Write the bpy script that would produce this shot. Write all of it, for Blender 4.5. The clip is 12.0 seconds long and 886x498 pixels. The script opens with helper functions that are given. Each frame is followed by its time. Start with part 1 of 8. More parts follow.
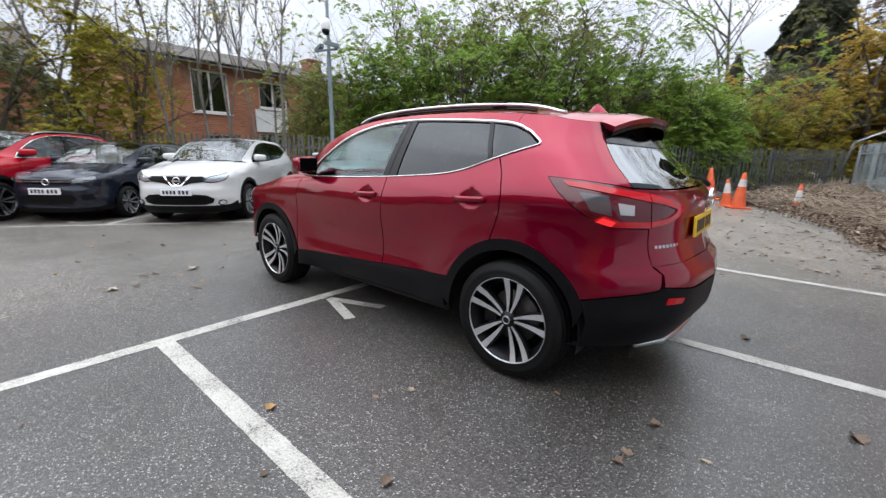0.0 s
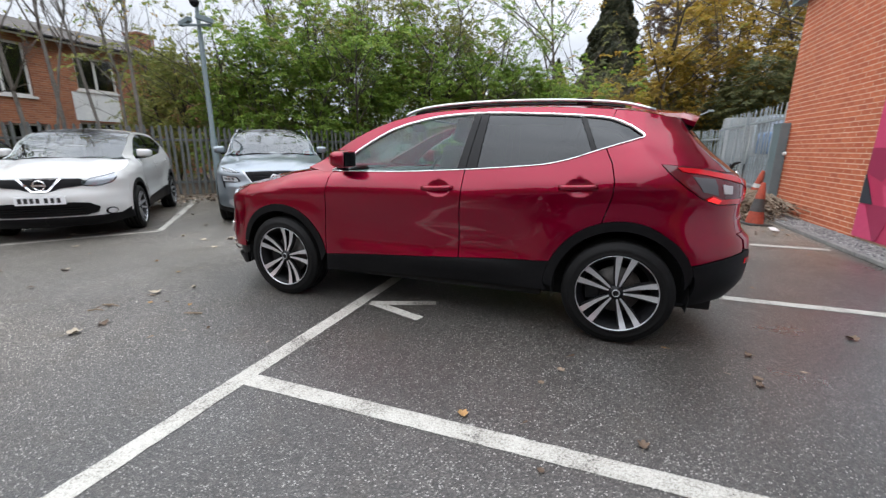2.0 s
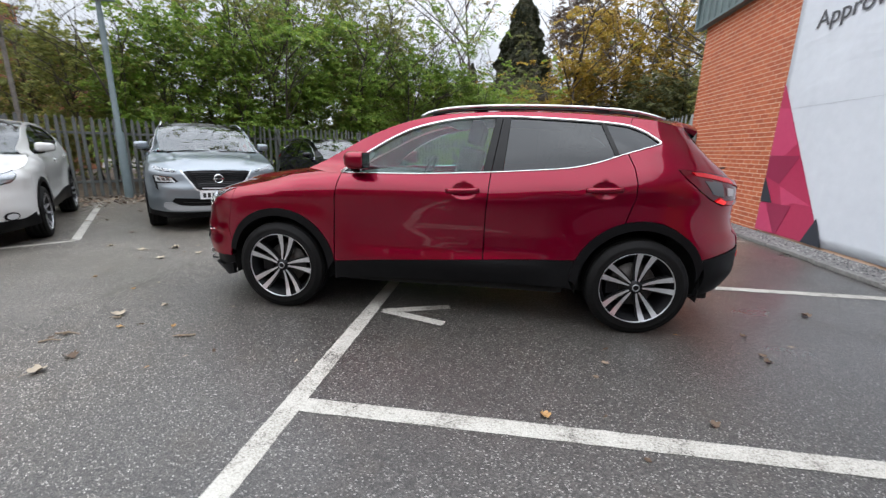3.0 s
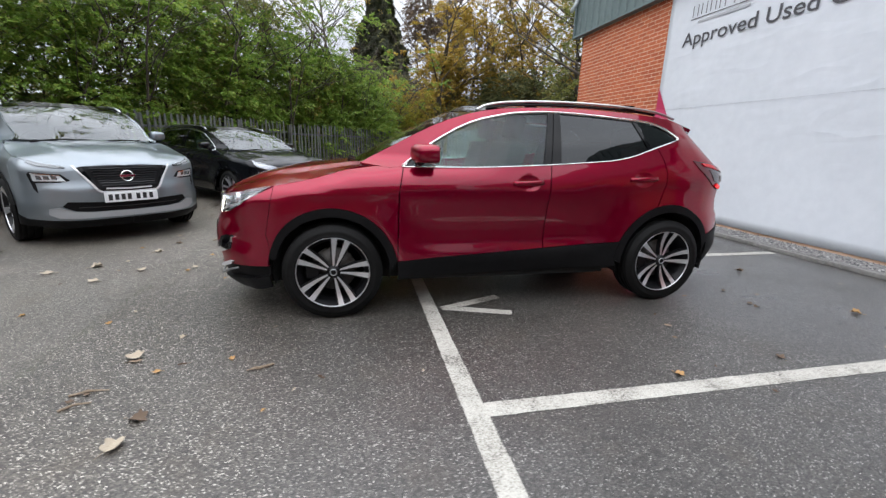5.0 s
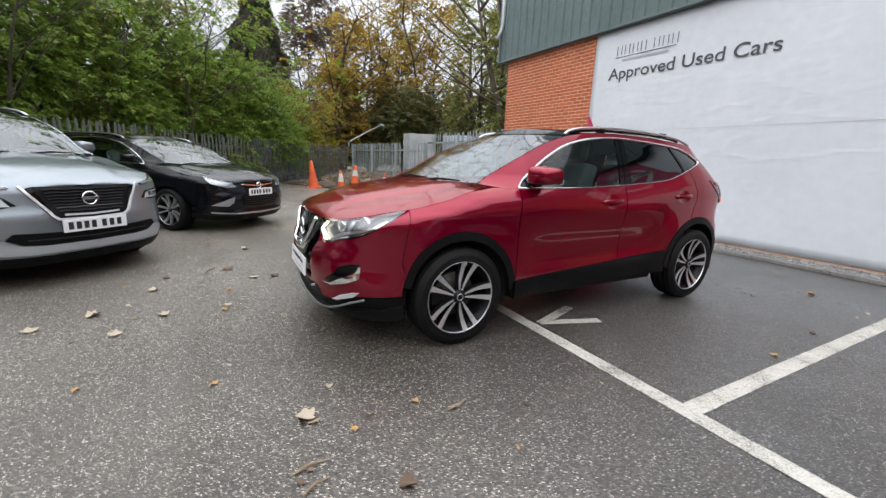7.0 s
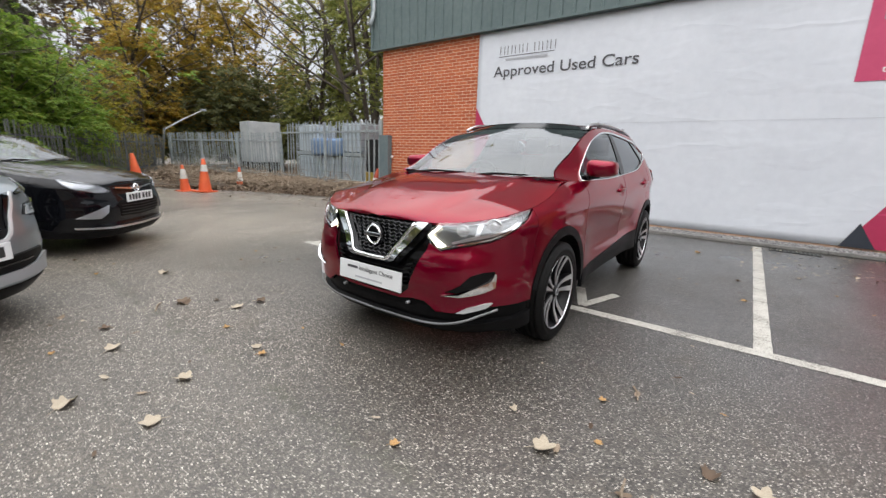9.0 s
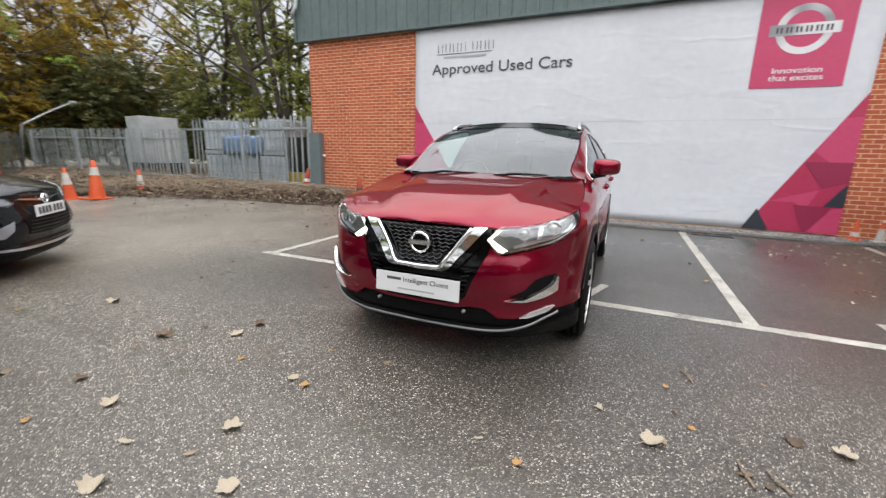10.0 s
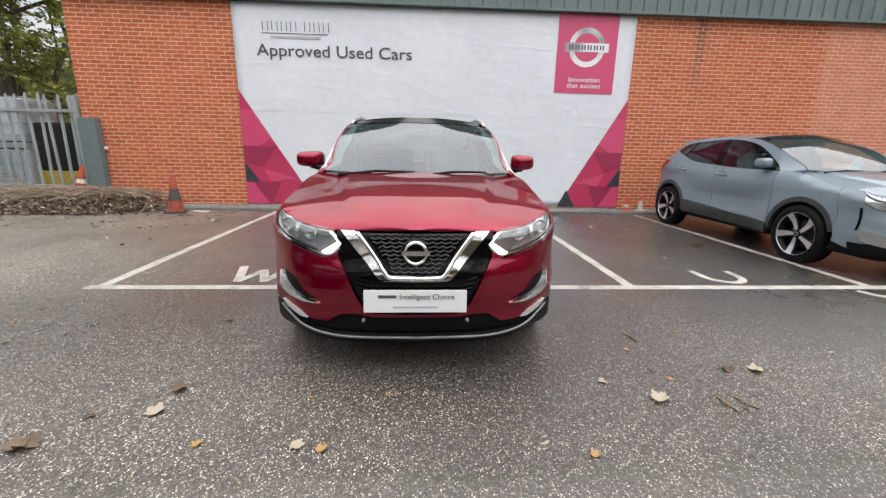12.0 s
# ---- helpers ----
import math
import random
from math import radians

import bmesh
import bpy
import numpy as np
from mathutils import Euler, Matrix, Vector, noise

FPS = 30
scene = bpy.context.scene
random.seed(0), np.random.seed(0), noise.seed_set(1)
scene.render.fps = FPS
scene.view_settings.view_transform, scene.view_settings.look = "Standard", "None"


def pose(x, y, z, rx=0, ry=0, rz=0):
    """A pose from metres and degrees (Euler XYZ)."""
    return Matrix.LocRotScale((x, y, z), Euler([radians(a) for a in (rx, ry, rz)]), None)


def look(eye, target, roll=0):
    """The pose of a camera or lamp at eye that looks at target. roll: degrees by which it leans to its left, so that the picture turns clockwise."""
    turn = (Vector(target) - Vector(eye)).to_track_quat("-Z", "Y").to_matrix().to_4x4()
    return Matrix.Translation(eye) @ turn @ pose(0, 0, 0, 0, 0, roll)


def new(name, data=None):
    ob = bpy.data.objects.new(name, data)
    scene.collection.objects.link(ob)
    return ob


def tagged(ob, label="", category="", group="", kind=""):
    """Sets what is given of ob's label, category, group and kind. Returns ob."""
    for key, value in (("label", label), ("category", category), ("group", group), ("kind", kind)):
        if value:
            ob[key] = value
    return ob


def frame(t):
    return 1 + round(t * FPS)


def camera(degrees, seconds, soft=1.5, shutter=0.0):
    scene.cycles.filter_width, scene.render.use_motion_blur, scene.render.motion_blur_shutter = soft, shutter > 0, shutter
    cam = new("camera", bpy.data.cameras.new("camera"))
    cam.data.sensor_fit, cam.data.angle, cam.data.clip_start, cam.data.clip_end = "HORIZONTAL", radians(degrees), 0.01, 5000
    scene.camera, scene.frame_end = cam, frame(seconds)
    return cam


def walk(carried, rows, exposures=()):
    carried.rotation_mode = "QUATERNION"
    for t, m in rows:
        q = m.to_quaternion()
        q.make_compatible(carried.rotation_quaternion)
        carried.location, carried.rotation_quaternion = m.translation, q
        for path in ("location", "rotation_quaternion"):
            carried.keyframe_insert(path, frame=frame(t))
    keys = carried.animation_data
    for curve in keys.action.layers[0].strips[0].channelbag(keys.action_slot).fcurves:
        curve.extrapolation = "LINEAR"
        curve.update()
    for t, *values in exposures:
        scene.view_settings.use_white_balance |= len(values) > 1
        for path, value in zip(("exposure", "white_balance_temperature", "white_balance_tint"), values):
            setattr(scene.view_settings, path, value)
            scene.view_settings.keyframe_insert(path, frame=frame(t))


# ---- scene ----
cam = camera(95.2, 12.0, soft=1.35, shutter=0.4)
PATH = [
    (0, (-0.613, 0.264, 1.251), (-1.877, 1.748, 0.804), 0.9),
    (0.5, (-0.892, 0.015, 1.252), (-1.989, 1.629, 0.813), 1.0),
    (1, (-1.176, -0.22, 1.271), (-2.149, 1.477, 0.851), 0.8),
    (1.5, (-1.56, -0.382, 1.262), (-2.423, 1.365, 0.811), -0.1),
    (2, (-1.942, -0.551, 1.245), (-2.608, 1.273, 0.765), 0.2),
    (2.5, (-2.314, -0.649, 1.247), (-2.778, 1.234, 0.761), 0.6),
    (3, (-2.709, -0.698, 1.25), (-2.977, 1.226, 0.775), 1.3),
    (5, (-4.211, -0.643, 1.241), (-3.801, 1.248, 0.735), 1.7),
    (5.5, (-4.615, -0.563, 1.243), (-4.113, 1.317, 0.782), 1.5),
    (6, (-5.032, -0.461, 1.248), (-4.413, 1.395, 0.834), 2.1),
    (6.5, (-5.407, -0.298, 1.252), (-4.613, 1.489, 0.833), 2.3),
    (8.5, (-6.745, 0.873, 1.214), (-5.34, 2.227, 0.777), 2.5),
    (9, (-6.971, 1.22, 1.21), (-5.402, 2.379, 0.768), 2.0),
    (9.5, (-7.128, 1.595, 1.221), (-5.466, 2.619, 0.789), 1.3),
    (10, (-7.295, 1.982, 1.217), (-5.51, 2.769, 0.773), 1.4),
    (10.5, (-7.349, 2.337, 1.211), (-5.48, 2.888, 0.761), -0.4),
    (11, (-7.367, 2.635, 1.233), (-5.439, 2.926, 0.788), -0.5),
    (11.5, (-7.364, 2.918, 1.25), (-5.421, 2.899, 0.776), 0.3),
    (12, (-7.304, 3.01, 1.258), (-5.364, 2.899, 0.785), 1.1),
]
EXPOSE = 0.55
walk(cam, [(t, look(eye, target, roll)) for t, eye, target, roll in PATH], [(0.0, EXPOSE + 0.14, 6030, 10), (2.5, EXPOSE + 0.08, 6130, 10), (6.0, EXPOSE + 0.04, 6250, 10), (8.5, EXPOSE + 0.02, 6500, 10), (12.0, EXPOSE + 0.06, 6570, 10)])

# ---- overcast daylight ----
SUN_UP, SUN_ROUND = radians(40), radians(215)
world = bpy.data.worlds.new("overcast_sky")
scene.world = world
world.use_nodes = True
wn, wl = world.node_tree.nodes, world.node_tree.links
wn.clear()
sky = wn.new("ShaderNodeTexSky")
sky.sky_type, sky.sun_disc, sky.sun_elevation, sky.sun_rotation = "NISHITA", False, SUN_UP, SUN_ROUND
coord = wn.new("ShaderNodeTexCoord")
stretch = wn.new("ShaderNodeMapping")
stretch.inputs["Scale"].default_value = (1.0, 1.0, 2.6)
cloud = wn.new("ShaderNodeTexNoise")
cloud.inputs["Scale"].default_value, cloud.inputs["Detail"].default_value, cloud.inputs["Roughness"].default_value = 2.2, 6.0, 0.55
ramp = wn.new("ShaderNodeValToRGB")
ramp.color_ramp.elements[0].position, ramp.color_ramp.elements[0].color = 0.30, (5.9, 6.0, 6.3, 1)
ramp.color_ramp.elements[1].position, ramp.color_ramp.elements[1].color = 0.68, (9.5, 9.5, 9.6, 1)
blend = wn.new("ShaderNodeMix")
blend.data_type = "RGBA"
blend.inputs["Factor"].default_value = 0.9
back = wn.new("ShaderNodeBackground")
back.inputs["Strength"].default_value = 0.105
outw = wn.new("ShaderNodeOutputWorld")
wl.new(coord.outputs["Generated"], stretch.inputs["Vector"])
wl.new(stretch.outputs["Vector"], cloud.inputs["Vector"])
wl.new(cloud.outputs["Fac"], ramp.inputs["Fac"])
wl.new(sky.outputs["Color"], blend.inputs["A"])
up = wn.new("ShaderNodeSeparateXYZ")
climb = wn.new("ShaderNodeMapRange")          # an overcast sky is about three times as bright overhead as at the horizon
climb.inputs["From Min"].default_value, climb.inputs["From Max"].default_value = 0.22, 1.0
climb.inputs["To Min"].default_value, climb.inputs["To Max"].default_value = 0.70, 3.0
lift = wn.new("ShaderNodeMix")
lift.data_type, lift.blend_type = "RGBA", "MULTIPLY"
lift.inputs["Factor"].default_value = 1.0
wl.new(coord.outputs["Generated"], up.inputs["Vector"])
wl.new(up.outputs["Z"], climb.inputs["Value"])
wl.new(ramp.outputs["Color"], lift.inputs["A"])
wl.new(climb.outputs["Result"], lift.inputs["B"])
wl.new(lift.outputs["Result"], blend.inputs["B"])
wl.new(blend.outputs["Result"], back.inputs["Color"])
wl.new(back.outputs["Background"], outw.inputs["Surface"])
sun = new("sun", bpy.data.lights.new("sun", "SUN"))
sun.data.energy, sun.data.angle, sun.data.color = 0.6, radians(90), (1.0, 0.96, 0.9)
sun.matrix_world = look((0, 0, 30), Vector((0, 0, 30)) - Vector((math.sin(SUN_ROUND) * math.cos(SUN_UP), math.cos(SUN_ROUND) * math.cos(SUN_UP), math.sin(SUN_UP))))

# ---- materials ----
MATS = {}


def principled(name, color, rough=0.5, metal=0.0, **extra):
    m = bpy.data.materials.new(name)
    m.use_nodes = True
    b = m.node_tree.nodes["Principled BSDF"]
    b.inputs["Base Color"].default_value = (*color, 1)
    b.inputs["Roughness"].default_value, b.inputs["Metallic"].default_value = rough, metal
    for key, value in extra.items():
        b.inputs[key.replace("_", " ")].default_value = value
    MATS[name] = m
    return m


def add_node(m, kind, **inputs):
    n = m.node_tree.nodes.new(kind)
    for key, value in inputs.items():
        n.inputs[key.replace("_", " ")].default_value = value
    return n


def wire(m, a, b):
    m.node_tree.links.new(a, b)


def noise_of(m, scale, detail=4.0, rough=0.55, vector=None):
    n = add_node(m, "ShaderNodeTexNoise", Scale=scale, Detail=detail, Roughness=rough)
    if vector is None:
        vector = add_node(m, "ShaderNodeTexCoord").outputs["Object"]
    wire(m, vector, n.inputs["Vector"])
    return n.outputs["Fac"]


def ramp_of(m, fac, stops):
    n = m.node_tree.nodes.new("ShaderNodeValToRGB")
    e = n.color_ramp.elements
    while len(e) < len(stops):
        e.new(0.5)
    for el, (at, col) in zip(e, stops):
        el.position = at
        el.color = (*col, 1) if isinstance(col, tuple) else (col, col, col, 1)
    wire(m, fac, n.inputs["Fac"])
    return n.outputs["Color"]


def mix_of(m, fac, a, b, blend_type="MIX"):
    n = m.node_tree.nodes.new("ShaderNodeMix")
    n.data_type, n.blend_type = "RGBA", blend_type
    for sock, v in ((n.inputs["Factor"], fac), (n.inputs["A"], a), (n.inputs["B"], b)):
        if isinstance(v, (int, float)):
            sock.default_value = v
        elif isinstance(v, tuple):
            sock.default_value = (*v, 1)
        else:
            wire(m, v, sock)
    return n.outputs["Result"]


def bump_of(m, height, strength=0.3, distance=0.01):
    n = add_node(m, "ShaderNodeBump", Strength=strength, Distance=distance)
    wire(m, height, n.inputs["Height"])
    wire(m, n.outputs["Normal"], m.node_tree.nodes["Principled BSDF"].inputs["Normal"])


def bsdf(m):
    return m.node_tree.nodes["Principled BSDF"].inputs


def varied(name, dark, light, scale, rough=0.6, metal=0.0, bump=0.2, bump_scale=None, distance=0.004, **extra):
    """A surface whose colour wanders between two tones at two scales, with fine relief."""
    m = principled(name, dark, rough, metal, **extra)
    fine = noise_of(m, scale * 9, 5)
    broad = noise_of(m, scale, 4)
    both = mix_of(m, 0.45, broad, fine)
    wire(m, ramp_of(m, both, [(0.36, dark), (0.64, light)]), bsdf(m)["Base Color"])
    if bump:
        bump_of(m, noise_of(m, bump_scale or scale * 14, 4), bump, distance)
    return m


# wet asphalt with pale stone chips
asphalt = principled("wet_asphalt", (0.05, 0.05, 0.05), 0.5, Specular_IOR_Level=0.6)
gc = add_node(asphalt, "ShaderNodeTexCoord").outputs["Object"]
chips = add_node(asphalt, "ShaderNodeTexVoronoi", Scale=122.0)
jitter = add_node(asphalt, "ShaderNodeTexNoise", Scale=210.0, Detail=2.0)
wire(asphalt, gc, jitter.inputs["Vector"])
warp = add_node(asphalt, "ShaderNodeVectorMath")
warp.operation = "MULTIPLY_ADD"
warp.inputs[1].default_value = (0.007, 0.007, 0.0)
wire(asphalt, jitter.outputs["Color"], warp.inputs[0])
wire(asphalt, gc, warp.inputs[2])
wire(asphalt, warp.outputs[0], chips.inputs["Vector"])
chip_tone = add_node(asphalt, "ShaderNodeSeparateColor")
wire(asphalt, chips.outputs["Color"], chip_tone.inputs["Color"])
gx = add_node(asphalt, "ShaderNodeSeparateXYZ")
wire(asphalt, gc, gx.inputs[0])
sway = add_node(asphalt, "ShaderNodeMath")
sway.operation = "MULTIPLY_ADD"
sway.inputs[1].default_value, sway.inputs[2].default_value = 0.24, -0.12
wire(asphalt, noise_of(asphalt, 3.0, 4, 0.6, gc), sway.inputs[0])
shifted = add_node(asphalt, "ShaderNodeMath")
wire(asphalt, gx.outputs["X"], shifted.inputs[0])
wire(asphalt, sway.outputs[0], shifted.inputs[1])
across = add_node(asphalt, "ShaderNodeMath")
across.operation = "MULTIPLY_ADD"
across.inputs[1].default_value, across.inputs[2].default_value = 3.0, 5.96 * 3.0 + 0.5
wire(asphalt, shifted.outputs[0], across.inputs[0])
spread = add_node(asphalt, "ShaderNodeMapRange")
spread.inputs["From Min"].default_value, spread.inputs["From Max"].default_value = -5.7, -3.8
spread.inputs["To Min"].default_value, spread.inputs["To Max"].default_value = 1.0, 0.0
wire(asphalt, shifted.outputs[0], spread.inputs["Value"])
# the paler tone also runs past the end of the bays, towards the fenced corner
beyond = add_node(asphalt, "ShaderNodeMapRange")
beyond.inputs["From Min"].default_value, beyond.inputs["From Max"].default_value = 4.0, 7.2
along = add_node(asphalt, "ShaderNodeMath")
wire(asphalt, gx.outputs["Y"], along.inputs[0])
wire(asphalt, sway.outputs[0], along.inputs[1])
wire(asphalt, along.outputs[0], beyond.inputs["Value"])
paler_part = add_node(asphalt, "ShaderNodeMath")
paler_part.operation = "MAXIMUM"
wire(asphalt, spread.outputs["Result"], paler_part.inputs[0])
wire(asphalt, beyond.outputs["Result"], paler_part.inputs[1])
worn = paler_part.outputs[0]
tar = ramp_of(asphalt, chip_tone.outputs["Green"], [(0.0, (0.022, 0.020, 0.018)), (0.6, (0.055, 0.050, 0.044)), (1.0, (0.12, 0.110, 0.097))])
tar = mix_of(asphalt, 1.0, tar, mix_of(asphalt, worn, (0.80, 0.80, 0.80), (0.98, 0.96, 0.94)), "MULTIPLY")
pebble = ramp_of(asphalt, chip_tone.outputs["Blue"], [(0.0, (0.26, 0.240, 0.212)), (0.6, (0.43, 0.405, 0.365)), (1.0, (0.72, 0.69, 0.63))])
dull = ramp_of(asphalt, chip_tone.outputs["Blue"], [(0.0, (0.13, 0.124, 0.112)), (0.6, (0.25, 0.238, 0.218)), (1.0, (0.48, 0.46, 0.43))])
pebble = mix_of(asphalt, worn, dull, pebble)
bare = ramp_of(asphalt, chip_tone.outputs["Red"], [(0.48, 0.0), (0.62, 1.0)])
reach_of = add_node(asphalt, "ShaderNodeMath")
reach_of.operation = "MULTIPLY_ADD"
reach_of.inputs[1].default_value = 0.30
wire(asphalt, chip_tone.outputs["Green"], reach_of.inputs[0])
wire(asphalt, chips.outputs["Distance"], reach_of.inputs[2])
face = ramp_of(asphalt, reach_of.outputs[0], [(0.44, 1.0), (0.62, 0.0)])
stone = mix_of(asphalt, mix_of(asphalt, 1.0, bare, face, "MULTIPLY"), tar, pebble)
big = noise_of(asphalt, 0.45, 5, 0.6, gc)
mid = noise_of(asphalt, 2.6, 5, 0.6, gc)
tone = ramp_of(asphalt, big, [(0.35, 0.72), (0.65, 1.18)])
stone = mix_of(asphalt, 1.0, stone, tone, "MULTIPLY")
stone = mix_of(asphalt, ramp_of(asphalt, mid, [(0.56, 0.0), (0.8, 0.38)]), stone, (0.10, 0.080, 0.058))
# a mossy joint divides the bays from the older, smoother lane
lane = ramp_of(asphalt, across.outputs[0], [(0.44, 1.0), (0.56, 0.0)])
stone = mix_of(asphalt, 1.0, stone, mix_of(asphalt, worn, (0.82, 0.82, 0.82), (1.07, 1.045, 1.0)), "MULTIPLY")
stone = mix_of(asphalt, 1.0, stone, mix_of(asphalt, beyond.outputs["Result"], (1.0, 1.0, 1.0), (1.62, 1.58, 1.54)), "MULTIPLY")
stone = mix_of(asphalt, mix_of(asphalt, 1.0, lane, (0.14, 0.14, 0.14), "MULTIPLY"), stone, mix_of(asphalt, mid, (0.13, 0.12, 0.105), (0.22, 0.205, 0.18)))
joint = ramp_of(asphalt, across.outputs[0], [(0.30, 0.0), (0.47, 0.8), (0.53, 0.8), (0.70, 0.0)])
moss = ramp_of(asphalt, noise_of(asphalt, 9.0, 5, 0.7, gc), [(0.44, 0.0), (0.66, 0.85)])
stone = mix_of(asphalt, mix_of(asphalt, 1.0, joint, moss, "MULTIPLY"), stone, (0.036, 0.038, 0.016))
wire(asphalt, stone, bsdf(asphalt)["Base Color"])
wet = mix_of(asphalt, 0.30, noise_of(asphalt, 0.38, 2, 0.5, gc), mid)
damp = ramp_of(asphalt, wet, [(0.38, 0.25), (0.52, 0.36), (0.68, 0.50)])
wire(asphalt, mix_of(asphalt, worn, damp, mix_of(asphalt, 1.0, damp, (1.15, 1.15, 1.15), "MULTIPLY")), bsdf(asphalt)["Roughness"])
# a flat film of rain water on the hollows, thickest in the bays
film_of_water = mix_of(asphalt, 1.0, ramp_of(asphalt, wet, [(0.40, 0.75), (0.64, 0.12)]), mix_of(asphalt, worn, (1.0, 1.0, 1.0), (0.35, 0.35, 0.35)), "MULTIPLY")
wire(asphalt, film_of_water, bsdf(asphalt)["Coat Weight"])
bsdf(asphalt)["Coat Roughness"].default_value = 0.27
bsdf(asphalt)["Coat IOR"].default_value = 1.38
rise = mix_of(asphalt, 0.5, chips.outputs["Distance"], noise_of(asphalt, 160, 3, 0.6, gc))
bump_of(asphalt, rise, 0.70, 0.006)

line_paint = principled("worn_white_line_paint", (0.62, 0.61, 0.58), 0.55)
lc = add_node(line_paint, "ShaderNodeTexCoord").outputs["Object"]
wear = mix_of(line_paint, 0.55, noise_of(line_paint, 4, 6, 0.7, lc), noise_of(line_paint, 110, 3, 0.6, lc))
wire(line_paint, ramp_of(line_paint, wear, [(0.37, (0.085, 0.080, 0.072)), (0.44, (0.30, 0.285, 0.25)), (0.52, (0.44, 0.425, 0.38)), (0.70, (0.58, 0.565, 0.515))]), bsdf(line_paint)["Base Color"])
bump_of(line_paint, noise_of(line_paint, 120, 3, 0.6, lc), 0.7, 0.006)

brick_mat = principled("red_brick", (0.36, 0.10, 0.05), 0.85)
rnd = brick_mat.node_tree.nodes.new("ShaderNodeObjectInfo").outputs["Random"]
isl = brick_mat.node_tree.nodes.new("ShaderNodeNewGeometry").outputs["Random Per Island"]
pick = add_node(brick_mat, "ShaderNodeMath")
pick.operation = "FRACT"
add = add_node(brick_mat, "ShaderNodeMath")
wire(brick_mat, rnd, add.inputs[0])
wire(brick_mat, isl, add.inputs[1])
wire(brick_mat, add.outputs[0], pick.inputs[0])
bcol = ramp_of(brick_mat, pick.outputs[0], [(0.0, (0.42, 0.098, 0.038)), (0.5, (0.50, 0.122, 0.048)), (0.85, (0.55, 0.148, 0.060)), (1.0, (0.40, 0.090, 0.038))])
bcol = mix_of(brick_mat, ramp_of(brick_mat, noise_of(brick_mat, 14, 5), [(0.45, 0.0), (0.8, 0.4)]), bcol, (0.20, 0.06, 0.035))
spot = brick_mat.node_tree.nodes.new("ShaderNodeNewGeometry").outputs["Position"]
place = add_node(brick_mat, "ShaderNodeSeparateXYZ")
wire(brick_mat, spot, place.inputs[0])
run = add_node(brick_mat, "ShaderNodeMath")          # a streak of water stain down from the cladding
run.operation = "ADD"
run.inputs[1].default_value = 2.78
wire(brick_mat, place.outputs["Y"], run.inputs[0])
gap = add_node(brick_mat, "ShaderNodeMath")
gap.operation = "ABSOLUTE"
wire(brick_mat, run.outputs[0], gap.inputs[0])
streak = ramp_of(brick_mat, gap.outputs[0], [(0.03, 0.75), (0.16, 0.0)])
reach = ramp_of(brick_mat, mix_of(brick_mat, 0.12, mix_of(brick_mat, 1.0, place.outputs["Z"], (0.25, 0.25, 0.25), "MULTIPLY"), noise_of(brick_mat, 4, 4, 0.6, spot)), [(0.55, 0.0), (0.85, 1.0)])
bcol = mix_of(brick_mat, mix_of(brick_mat, 1.0, streak, reach, "MULTIPLY"), bcol, (0.10, 0.045, 0.02))
soot = ramp_of(brick_mat, noise_of(brick_mat, 0.7, 4, 0.6, spot), [(0.50, 0.0), (0.75, 0.30)])
bcol = mix_of(brick_mat, soot, bcol, (0.28, 0.075, 0.03))
wire(brick_mat, bcol, bsdf(brick_mat)["Base Color"])
bump_of(brick_mat, noise_of(brick_mat, 90, 4), 0.35, 0.004)
pale_brick = varied("pale_red_brick", (0.46, 0.15, 0.09), (0.60, 0.22, 0.13), 3.0, 0.85)
mortar = varied("mortar", (0.62, 0.40, 0.27), (0.78, 0.56, 0.41), 6.0, 0.95, bump=0.4)

banner_white = varied("white_banner_vinyl", (0.66, 0.69, 0.74), (0.73, 0.76, 0.81), 0.8, 0.36, bump=0.5, bump_scale=1.3, distance=0.03)
lie = add_node(banner_white, "ShaderNodeMapping")
lie.inputs["Rotation"].default_value, lie.inputs["Scale"].default_value = (radians(28), 0, 0), (1.0, 0.5, 1.5)
wire(banner_white, add_node(banner_white, "ShaderNodeTexCoord").outputs["Object"], lie.inputs["Vector"])
fold = ramp_of(banner_white, noise_of(banner_white, 0.9, 3, 0.5, lie.outputs["Vector"]), [(0.30, 0.3), (0.44, 0.0), (0.50, 1.0), (0.56, 0.2), (0.75, 0.6)])
bump_of(banner_white, mix_of(banner_white, 0.5, fold, noise_of(banner_white, 2.2, 3, 0.5)), 0.32, 0.020)
# the sky's reflected wash is put into these crimson, rose and plum colours
banner_pink = varied("crimson_banner_print", (0.44, 0.034, 0.095), (0.48, 0.042, 0.11), 1.5, 0.38, bump=0.1, bump_scale=1.3, distance=0.02)
banner_rose = varied("rose_banner_print", (0.55, 0.060, 0.15), (0.60, 0.074, 0.17), 1.5, 0.38, bump=0.1, bump_scale=1.3, distance=0.02)
banner_plum = varied("plum_banner_print", (0.29, 0.026, 0.075), (0.32, 0.030, 0.085), 1.5, 0.38, bump=0.1, bump_scale=1.3, distance=0.02)
banner_dark = principled("charcoal_banner_print", (0.035, 0.042, 0.055), 0.4)
print_grey = principled("grey_print", (0.075, 0.075, 0.085), 0.45)
print_pale = principled("pale_grey_print", (0.42, 0.43, 0.46), 0.45)
seam_print = principled("faint_seam", (0.50, 0.52, 0.56), 0.4)
print_white = principled("white_print", (0.82, 0.80, 0.80), 0.4)
print_silver = principled("silver_print", (0.6, 0.6, 0.62), 0.35)
